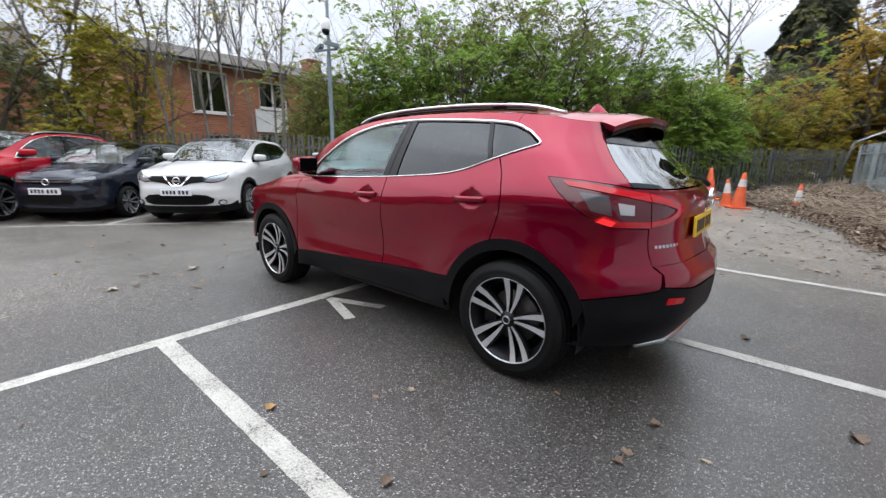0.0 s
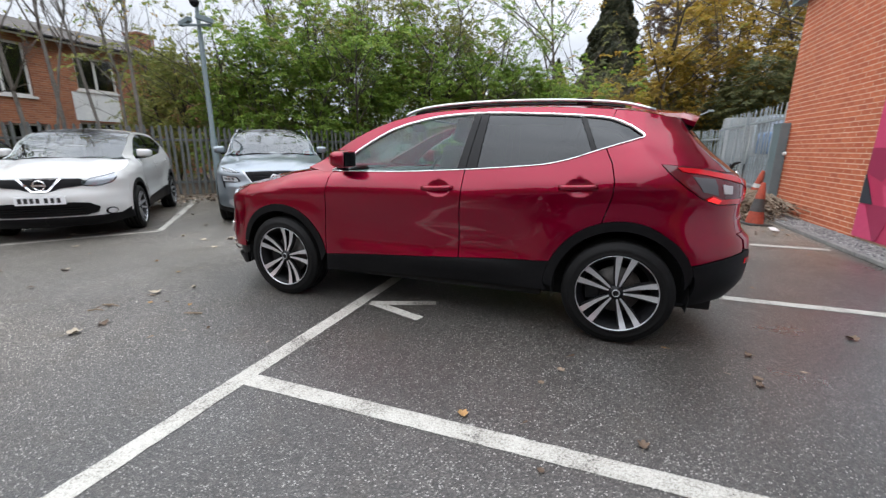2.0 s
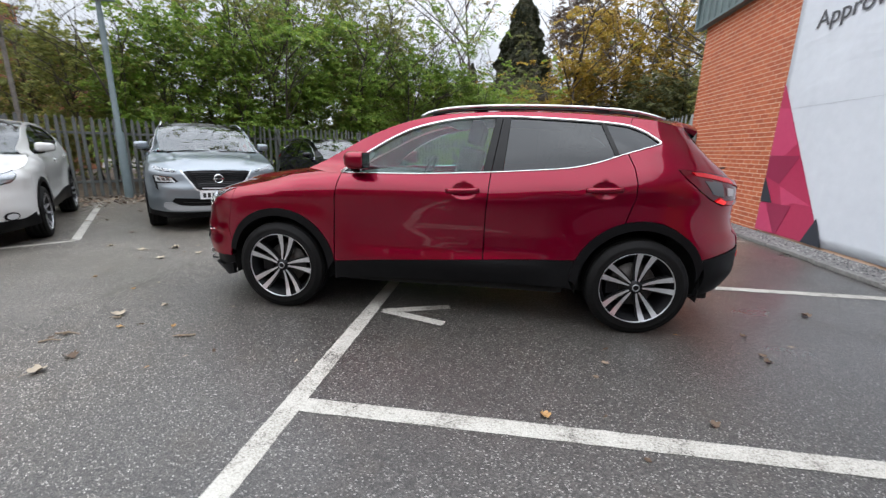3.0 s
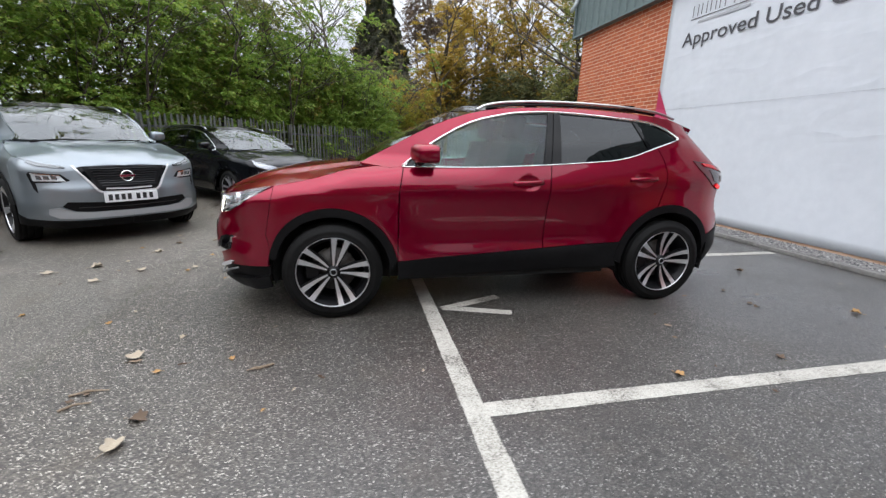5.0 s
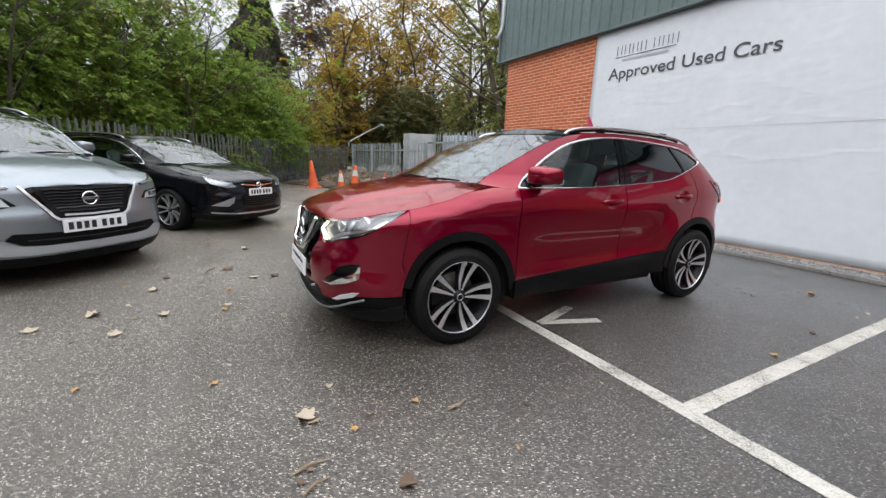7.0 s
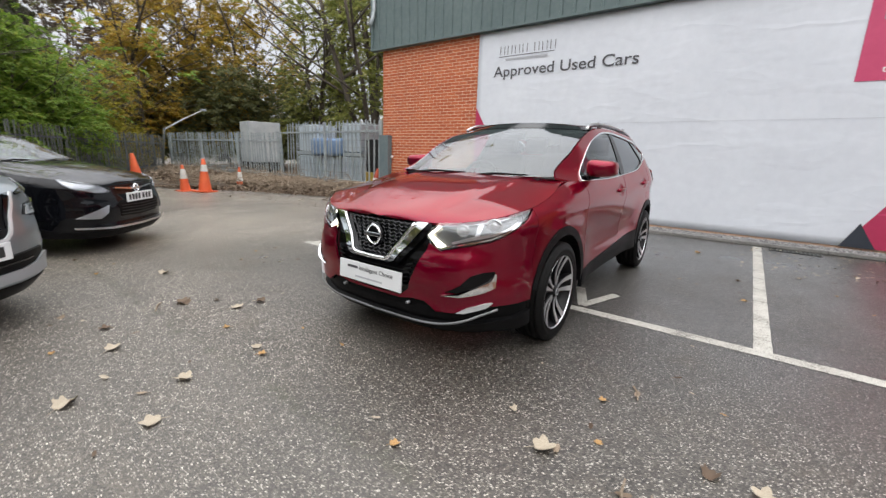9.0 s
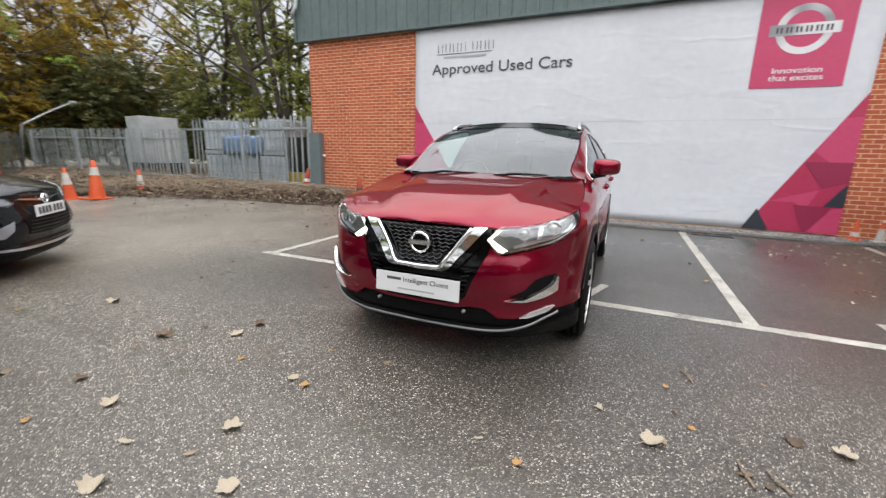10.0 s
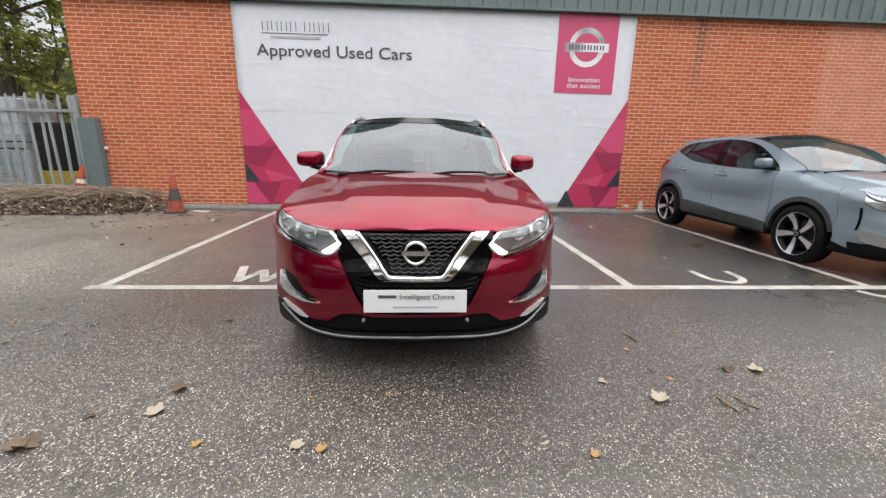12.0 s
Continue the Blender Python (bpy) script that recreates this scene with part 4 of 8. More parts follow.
def put_wheel(root, x, y, side, style, radius, turn=0.0, yaw=0.0):
    """One wheel: a dark barrel mesh that carries tyre, rim and the rest."""
    if style not in WHEEL_STOCK:
        stock = []
        for name, bm, mat, label in wheel_meshes(style):
            me = bpy.data.meshes.new(name)
            for f in bm.faces:
                f.smooth = name in ("tyre", "rim", "barrel", "hub", "hub_badge", "brake_disc")
            bm.to_mesh(me)
            bm.free()
            me.materials.append(mat)
            stock.append((name, me, label))
        WHEEL_STOCK[style] = stock
    k = radius / HUB
    m = pose(x, y, radius, 90 if side < 0 else -90, 0, yaw) @ pose(0, 0, 0, 0, 0, turn) @ Matrix.Diagonal((k, k, 1, 1))
    base = None
    for name, me, label in sorted(WHEEL_STOCK[style], key=lambda q: q[0] != "barrel"):
        for k in range(1, 5 if name.startswith("spoke") else 1):
            arm = new(name, me)
            arm.parent = base
            arm.matrix_basis = pose(0, 0, 0, 0, 0, 76 + 72 * k)
        ob = new("wheel" if name == "barrel" else name, me)
        if name.startswith("spoke"):
            ob.matrix_basis = pose(0, 0, 0, 0, 0, 76)
        if base is None:
            base = ob
            ob.parent = root
            ob.matrix_basis = m
        else:
            ob.parent = base
        tagged(ob, label)
    return base


def plate(root, m, w=0.52, h=0.111, back_mat=None, bars=True, words=""):
    """A number plate in the frame m (x right, y up, z out); its writing is plain bars."""
    pl = part("number_plate", boxed((-w / 2, -h / 2, -0.006), (w / 2, h / 2, 0.006), 0.003), back_mat or plate_white, root)
    pl.matrix_basis = m
    if bars:
        for a in (-0.205, -0.145, -0.085, -0.025, 0.06, 0.125, 0.19):
            part("plate_bar", boxed((a - 0.019, -0.033, 0.0061), (a + 0.019, 0.033, 0.0085)), plate_ink, pl)
    if words:
        c = bpy.data.curves.new("plate_words", "FONT")
        c.body, c.size, c.align_x, c.extrude = words, 0.041, "LEFT", 0.0008
        c.materials.append(plate_ink)
        t = new("plate_words", c)
        t.parent = pl
        t.matrix_basis = pose(-0.085, 0.012, 0.0072)
        part("plate_bar", boxed((-0.195, 0.018, 0.0061), (-0.100, 0.034, 0.0075)), print_grey, pl)
        part("plate_bar", boxed((-0.12, -0.037, 0.0061), (0.12, -0.027, 0.0075)), print_pale, pl)
    return pl


def badge_ring(root, m, r=0.055, bar=True):
    b = part("badge", lathe([(r * 0.76, 0.0), (r * 0.80, 0.010), (r * 0.92, 0.012), (r, 0.006), (r, -0.004)], 32), chrome, root, "chrome ring badge", True)
    b.matrix_basis = m
    if bar:
        part("badge_bar", boxed((-r * 1.12, -r * 0.2, 0.002), (r * 1.12, r * 0.2, 0.012), 0.003), chrome, b)
    return b


FACING = Matrix(((0, 0, -1, 0), (-1, 0, 0, 0), (0, 1, 0, 0), (0, 0, 0, 1)))      # a thing on the nose, looking out forwards
BEHIND = Matrix(((0, 0, 1, 0), (1, 0, 0, 0), (0, 1, 0, 0), (0, 0, 0, 1)))        # a thing on the tail


def body(bd, paint, glass_roof=False, rails=satin, style="twin", radius=HUB, wheel_scale=1.0, privacy=True, clad=None, windows_trim=chrome):
    """Doors, wings, roof, glass, cladding, wheels and cabin, common to all the cars."""
    root = bd.root
    clad = clad or plastic_black
    fa = lambda a0, a1, r=R_FRONT: arc(0.0, HUB, r, a0, a1)
    ra = lambda a0, a1, r=R_REAR: arc(2.646, HUB, r, a0, a1)
    a_sill_f = math.degrees(math.asin((sill_top(0.44) - HUB) / R_FRONT))
    # front wing
    bd.panel("front_wing", [(-0.374, fender_top(-0.374)), (-0.25, fender_top(-0.25)), (-0.1, fender_top(-0.1)), (0.1, fender_top(0.1)), (0.3, fender_top(0.3)), (0.495, fender_top(0.5) - 0.002), (0.475, 0.98), (0.462, 0.91), (0.45, 0.6), (0.447, sill_top(0.44))] + fa(a_sill_f, 158) + [(-0.45, 0.62), (-0.405, 0.80), (-0.380, 0.90)], paint)
    # doors
    fd = bd.panel("front_door", [(0.450, sill_top(0.45)), (0.455, 0.6), (0.465, 0.91), (0.478, 0.98), (0.497, 1.074)] + [(x, belt(x)) for x in (0.7, 0.9, 1.1, 1.3, 1.5, 1.597)] + [(1.585, 0.98), (1.572, 0.8), (1.567, sill_top(1.567))], paint, fine=CUPS[:1])
    rd = bd.panel("rear_door", [(1.570, sill_top(1.57)), (1.575, 0.8), (1.588, 0.98), (1.600, belt(1.6))] + [(x, belt(x)) for x in (1.8, 2.0, 2.1, 2.2, 2.3, 2.4, 2.5)] + [(2.545, 1.16), (2.566, 1.06), (2.565, 0.97), (2.545, 0.90), (2.515, 0.80)] + ra(106, 156) + [(2.205, sill_top(2.2))], paint, fine=CUPS[1:])
    # wing, pillar and roof side in one pressing
    bd.panel("rear_quarter", [(2.518, 0.80), (2.548, 0.90), (2.568, 0.97), (2.569, 1.06), (2.548, 1.16), (2.503, 1.256), (2.60, belt(2.60)), (2.716, 1.322), (2.718, 1.332), (2.642, 1.392), (2.56, 1.424), (2.527, 1.437)]
             + [(x, a_line(x)) for x in (2.55, 2.7, 2.85, 2.95, 3.1, 3.25, 3.38)] + [(3.385, 1.36), (3.39, 1.27), (3.395, 1.20), (3.40, 1.15), (3.40, 1.115), (3.30, 1.128), (3.10, 1.147), (2.86, 1.160), (2.93, 1.085), (3.02, 1.02), (3.12, 0.965), (3.24, 0.928), (3.462, 0.922), (3.463, 0.80), (3.47, 0.735), (3.50, 0.70), (3.47, 0.625), (3.2, 0.585), (3.045, 0.555)] + ra(28, 105), paint)
    top = spline(DLO_TOP[:9], 3)
    bd.panel("roof_side", [(0.20, 1.095)] + [(x, a_line(x)) for x in (0.34, 0.48, 0.6, 0.72, 0.85, 0.98, 1.1, 1.25, 1.45, 1.7, 1.9, 2.1, 2.3, 2.5, 2.548)] + top[::-1] + [(0.40, 1.066)], paint, gap=0.001)
    # glass
    front_glass = [(0.56, 1.084)] + [(x, belt(x) + 0.006) for x in (0.8, 1.0, 1.2, 1.4, 1.535)] + [(1.612, 1.476)] + [p for p in top[::-1] if 0.56 < p[0] < 1.60]
    fw = bd.panel("front_window", [(x, z - 0.006) if z > 1.1 and x < 1.6 else (x, z) for x, z in front_glass], glass_clear, -0.010, 0.003, 0.0, parents=fd, label="clear side window glass")
    rg = [(1.683, belt(1.68) + 0.006)] + [(x, belt(x) + 0.006) for x in (1.9, 2.1, 2.25, 2.42)] + [(2.335, 1.450), (2.2, 1.460), (2.0, 1.473), (1.85, 1.480), (1.722, 1.484)]
    rw = bd.panel("rear_window", rg, glass_dark if privacy else glass_clear, -0.010, 0.003, 0.0, parents=rd, label="dark privacy glass" if privacy else "")
    bd.panel("quarter_window", [(2.45, belt(2.45) + 0.008), (2.6, belt(2.6) + 0.006), (2.700, 1.330), (2.632, 1.380), (2.52, 1.425), (2.372, 1.447)], glass_dark if privacy else glass_clear, -0.008, 0.003, 0.0)
    bd.panel("door_pillar", [(1.538, belt(1.53) + 0.002), (1.598, belt(1.6) + 0.002), (1.662, 1.486), (1.615, 1.484)], gloss_black, -0.004, 0.012, 0.001)
    bd.panel("door_pillar", [(1.602, belt(1.6) + 0.002), (1.680, belt(1.68) + 0.002), (1.720, 1.486), (1.666, 1.487)], gloss_black, -0.004, 0.012, 0.001)
    bd.panel("rear_pillar", [(2.423, belt(2.42) + 0.004), (2.447, belt(2.45) + 0.004), (2.370, 1.450), (2.337, 1.452)], gloss_black, -0.004, 0.012, 0.0)
    bd.panel("mirror_sail", [(0.49, 1.076), (0.558, 1.080), (0.575, 1.118), (0.56, 1.123)], gloss_black, -0.004, 0.012, 0.0)
    if windows_trim:
        outline = spline([(x, belt(x)) for x in (0.49, 0.8, 1.1, 1.4, 1.7, 2.0, 2.15, 2.3, 2.45, 2.6, 2.69)], 3) + spline([(2.712, 1.320), (2.718, 1.330), (2.706, 1.342)], 3) + spline(DLO_TOP[9::-1], 3)
        bd.strip("window_trim", outline, windows_trim, (0.0095, 0.004), 0.001)
    # black lower cladding
    bd.panel("sill_cladding", [(0.448, sill_top(0.44)), (1.0, sill_top(1.0)), (1.565, sill_top(1.565)), (1.9, sill_top(1.9)), (2.21, sill_top(2.21))] + ra(157, 176, R_REAR)[2:] + [(2.20, 0.320), (1.87, 0.306), (1.2, 0.296), (0.72, 0.282), (0.50, 0.283)] + fa(-9, 6), clad, 0.004, 0.03)
    bd.panel("arch_trim", fa(a_sill_f + 1, 165) + fa(165, a_sill_f - 9, 0.396), clad, 0.008, 0.05, 0.0)
    bd.panel("arch_trim", ra(20, 176) + ra(180, 8, 0.411), clad, 0.008, 0.05, 0.0)
    bd.panel("rear_bumper", ra(-6, 27)[::-1] + [(3.05, 0.30), (3.3, 0.315), (3.6, 0.32), (4.18, 0.32), (4.18, 0.60), (3.75, 0.605), (3.5, 0.635), (3.46, 0.62), (3.2, 0.582), (3.06, 0.553)], clad, 0.006, 0.03)
    # bonnet
    rows = []
    mid_x = curve_of((-1.75, -0.84), (-1.4, -0.79), (-1.1, -0.70), (-0.8, -0.55), (-0.5, -0.38), (-0.2, -0.2), (0.1, -0.02), (0.47, 0.16))
    mid_z = curve_of((-0.84, 0.84), (-0.80, 0.872), (-0.7, 0.915), (-0.55, 0.962), (-0.38, 1.003), (-0.2, 1.035), (-0.02, 1.058), (0.16, 1.080))
    for i in range(25):
        s = -1.75 + 2.22 * i / 24
        e = flank(s, fender_top(s))
        xc = mid_x(s)
        zc = mid_z(xc) if i else e.z
        xc = xc if i else e.x
        r = []
        for j in range(17):
            v = j / 16
            y = e.y * v
            ridge = 0.020 * (1 - ease(0.0, 1.0, (y - (0.30 + 0.20 * ease(-0.9, 0.2, xc))) / 0.07)) * ease(-0.84, -0.5, xc) if i else 0
            r.append((xc + (e.x - xc) * v ** 1.7, y, zc - (zc - e.z) * v ** 2.4 + ridge * (1 - v ** 4)))
        rows.append(r)
    bd.loft("bonnet", rows[1:], paint, 0.02)
    # windscreen
    ws_x = curve_of((0.20, 0.135), (0.5, 0.42), (0.85, 0.75), (1.22, 1.05))
    ws_z = curve_of((0.20, 1.082), (0.5, 1.245), (0.85, 1.412), (1.22, 1.548))
    rows = []
    for i in range(15):
        x = 0.21 + 1.01 * i / 14
        e = flank(x, a_line(x))
        rows.append([(ws_x(x) + (e.x - ws_x(x)) * (j / 12) ** 2, (e.y - 0.012) * j / 12, ws_z(x) - (ws_z(x) - e.z) * (j / 12) ** 2.2) for j in range(13)])
    bd.loft("windscreen", rows[:14], glass_screen, 0.004, "clear raked windscreen")
    band = [[tuple(Vector(p) + Vector((-0.002, 0, 0.003))) for p in r] for r in rows[12:]]
    bd.loft("header_band", band, gloss_black, 0.003)
    bd.loft("cowl", [[(p[0] - 0.09, p[1] * 0.84, p[2] - 0.06) for p in rows[0]], [(p[0] + 0.03, p[1] * 0.84, p[2] - 0.016) for p in rows[0]]], plastic_black, 0.02)
    for a, b in (((0.115, 0.58, 1.072), (0.165, 0.02, 1.100)), ((0.11, -0.02, 1.072), (0.17, -0.52, 1.104))):
        bd.solid("wiper", tube([a, (Vector(a) + Vector(b)) / 2 + Vector((-0.02, 0, 0.018)), b], [0.012, 0.010, 0.006], 6), plastic_black)
    # roof
    rf_z = curve_of((1.05, 1.548), (1.5, 1.573), (1.9, 1.578), (2.3, 1.567), (2.7, 1.540), (3.02, 1.508))
    rows = []
    for i in range(17):
        x = 1.222 + 2.158 * i / 16
        xc = 1.05 + 1.95 * i / 16
        e = flank(x, a_line(x))
        rows.append([(xc + (e.x - xc) * (j / 14) ** 2, e.y * j / 14, rf_z(xc) - (rf_z(xc) - e.z) * (j / 14) ** 2.6) for j in range(15)])
    bd.loft("roof_panel", rows, paint, 0.02)
    rows_roof = rows
    if glass_roof:
        bd.loft("roof_glass", [[tuple(Vector(p) + Vector((0, 0, 0.004))) for p in r[:12]] for r in rows[0:11]], gloss_black, 0.006, "black panoramic glass roof panel")
    if rails:
        for sd in (-1, 1):
            pts = spline([(1.06, 0.620, 1.490), (1.14, 0.605, 1.526), (1.30, 0.597, 1.554), (1.6, 0.594, 1.572), (2.0, 0.592, 1.574), (2.35, 0.590, 1.561), (2.60, 0.590, 1.536), (2.78, 0.592, 1.490)], 4)
            bd.solid("roof_rail", tube([(x, y * sd, z) for x, y, z in pts], 0.015, 8, flat=(0.015, 0.010)), rails, label="satin silver roof rail", smooth=True)
            # black strip stands in for the shade in the gap below the rail
            bd.solid("rail_base", tube([(x, y * sd * 0.995, z - 0.022) for x, y, z in pts[4:-4]], 0.01, 6, flat=(0.010, 0.011)), gloss_black, label="black strip standing in for the shaded gap under the rail")
            for xx in (1.45, 2.3):
                bd.solid("rail_foot", boxed((xx, sd * 0.59 - 0.008, 1.530), (xx + 0.10, sd * 0.59 + 0.008, 1.578), 0.003), gloss_black)
    # spoiler, tailgate and rear glass
    rows = []
    for i in range(6):
        t = i / 5
        rows.append([(p[0] + (0.115 - 0.03 * (j / 14) ** 2) * t, p[1] * (1 + 0.04 * t), p[2] + 0.004 - 0.020 * t - 0.010 * t * t) for j, p in enumerate(rows_roof[-1])])
    bd.loft("spoiler", rows, paint, 0.03)
    bd.loft("spoiler_underside", [[(p[0] - 0.01, p[1] * 0.98, p[2] - 0.03) for p in r] for r in rows], gloss_black, 0.02)
    tg = [(3.468, 0.739), (3.465, 0.92), (3.463, 1.05), (3.405, 1.112), (3.56, 1.105), (3.8, 1.10), (4.18, 1.10), (4.18, 0.739)]
    bd.panel("tailgate", tg, paint, gap=0.001)
    bd.panel("rear_screen", [(3.405, 1.118), (3.56, 1.112), (3.8, 1.107), (4.18, 1.107), (4.18, 1.455), (3.6, 1.452), (3.385, 1.44), (3.39, 1.36), (3.397, 1.22)], glass_back, 0.0, 0.003, 0.0)
    bd.panel("bumper_top", [(3.505, 0.70), (3.475, 0.738), (4.18, 0.738), (4.18, 0.608), (3.75, 0.612), (3.5, 0.640)], paint, 0.004, 0.03, 0.001)
    # inner body, dark wheel wells and floor
    # solid dark block added inside to stop light and views passing through the body
    bm = boxed((-0.70, -0.60, 0.20), (3.25, 0.60, 0.62), 0.02)
    box(bm, (0.50, -0.80, 0.24), (2.16, 0.80, 0.95), 0.02)
    box(bm, (-0.55, -0.56, 0.62), (0.50, 0.56, 0.93), 0.02)
    box(bm, (2.16, -0.74, 0.86), (3.10, 0.74, 0.98), 0.02)
    box(bm, (2.9, -0.62, 0.30), (3.25, 0.62, 0.95), 0.02)
    bd.solid("floor_pan", bm, underside)
    for hub, r in ((0.0, 0.40), (2.646, 0.415)):
        for sd in (-1, 1):
            a = arc(hub, HUB, r, -12, 192, 18)
            bm = bmesh.new()
            ring = [[bm.verts.new((x, sd * y, z)) for x, z in a] for y in (0.60, 0.862)]
            for i in range(len(a) - 1):
                bm.faces.new((ring[0][i], ring[0][i + 1], ring[1][i + 1], ring[1][i]))
            bd.solid("wheel_well", bm, underside)
    # cabin
    bd.loft("headliner", [[(p[0], p[1] * 0.97, p[2] - 0.045) for p in r] for r in rows_roof], liner_grey, 0.0)
    bd.solid("dashboard", boxed((0.46, -0.60, 0.92), (0.88, 0.60, 1.065), 0.05), trim_dark, smooth=True)
    for x, w in ((1.22, 0.25), (2.02, 0.30)):
        for y in (-0.37, 0.37):
            bm = boxed((0, -w, 0.0), (0.15, w, 0.58), 0.05, pose(x, y, 0.72, 0, 14, 0))
            box(bm, (0.02, -0.13, 0.61), (0.12, 0.13, 0.80), 0.04, pose(x, y, 0.72, 0, 14, 0))
            box(bm, (-0.42, -w, 0.0), (0.08, w, 0.16), 0.05, pose(x, y, 0.66))
            bd.solid("car_seat", bm, seat_cloth, smooth=True)
    wheel_m = pose(0.93, 0.37, 1.02, 0, -65, 0)
    bm = tube([wheel_m @ Vector((0.185 * math.cos(2 * math.pi * k / 24), 0.185 * math.sin(2 * math.pi * k / 24), 0)) for k in range(25)], 0.015, 8)
    box(bm, (-0.06, -0.17, -0.02), (0.05, 0.17, 0.02), 0.01, wheel_m)
    bd.solid("steering_wheel", bm, trim_dark)
    bd.solid("interior_mirror", boxed((0.88, -0.12, 1.40), (0.91, 0.12, 1.46), 0.012), trim_dark)
    # door mirrors
    for sd in (-1, 1):
        bm = bmesh.new()
        bmesh.ops.create_uvsphere(bm, u_segments=24, v_segments=14, radius=1.0)
        for v in bm.verts:
            c = v.co
            k = (abs(c.x) ** 3 + abs(c.y) ** 4 + abs(c.z) ** 4) ** (-1 / 3.6)
            v.co = Vector((0.655 + 0.105 * c.x * k - 0.03 * c.y * k * sd * sd, sd * 0.905 + 0.10 * c.y * k, 1.168 + 0.063 * c.z * k * (1 - 0.12 * sd * c.y)))
        bmesh.ops.bisect_plane(bm, geom=bm.verts[:] + bm.edges[:] + bm.faces[:], plane_co=(0.715, 0, 0), plane_no=(1, 0, 0), clear_outer=True)
        bmesh.ops.holes_fill(bm, edges=[e for e in bm.edges if e.is_boundary])
        mir = bd.solid("door_mirror", bm, paint, smooth=True)
        bm = boxed((0.66, sd * 0.905 - 0.082, 1.112), (0.718, sd * 0.905 + 0.082, 1.222), 0.012)
        bd.solid("mirror_glass", bm, gloss_black, mir)
        bd.solid("mirror_foot", tube([(0.60, sd * 0.78, 1.085), (0.605, sd * 0.84, 1.105), (0.615, sd * 0.90, 1.115)], [0.028, 0.024, 0.022], 8), gloss_black, mir, smooth=True)
    # handles with a scooped cup behind
    for doors, x0, z0 in ((fd, 1.29, 0.972), (rd, 2.24, 1.008)):
        for i, sd in enumerate((-1, 1)):
            pts = []
            for k in range(9):
                t = k / 8
                p = flank(x0 + 0.235 * t, z0 + 0.010 * t, False)
                pts.append((p.x, sd * (p.y + 0.004 + 0.020 * math.sin(math.pi * min(1, max(0, t))) ** 0.6), p.z))
            bd.solid("door_handle", tube(pts, 0.016, 8, flat=(0.010, 0.017)), paint, doors[i], smooth=True)
    # wheels
    sx, sy = bd.scale[0], bd.scale[1]
    for x, t in ((0.0, 0.0), (2.646, 4.0)):
        for sd in (-1, 1):
            put_wheel(root, x * sx, sd * (0.888 * sy - 0.096), sd, style, radius, t)
    return fd, rd


def oval(cx, cz, a, b, n=20):
    return [(cx + a * math.cos(2 * math.pi * k / n), cz + b * math.sin(2 * math.pi * k / n)) for k in range(n)]


MID = -1.75


def front(y):
    """Plan station on the nose at the half width y."""
    return MID + y


def nose_point(y, z, out=0.0):
    p = flank(front(abs(y)), z)
    return Vector((p.x - out, math.copysign(p.y, y) if y else 0.0, z))


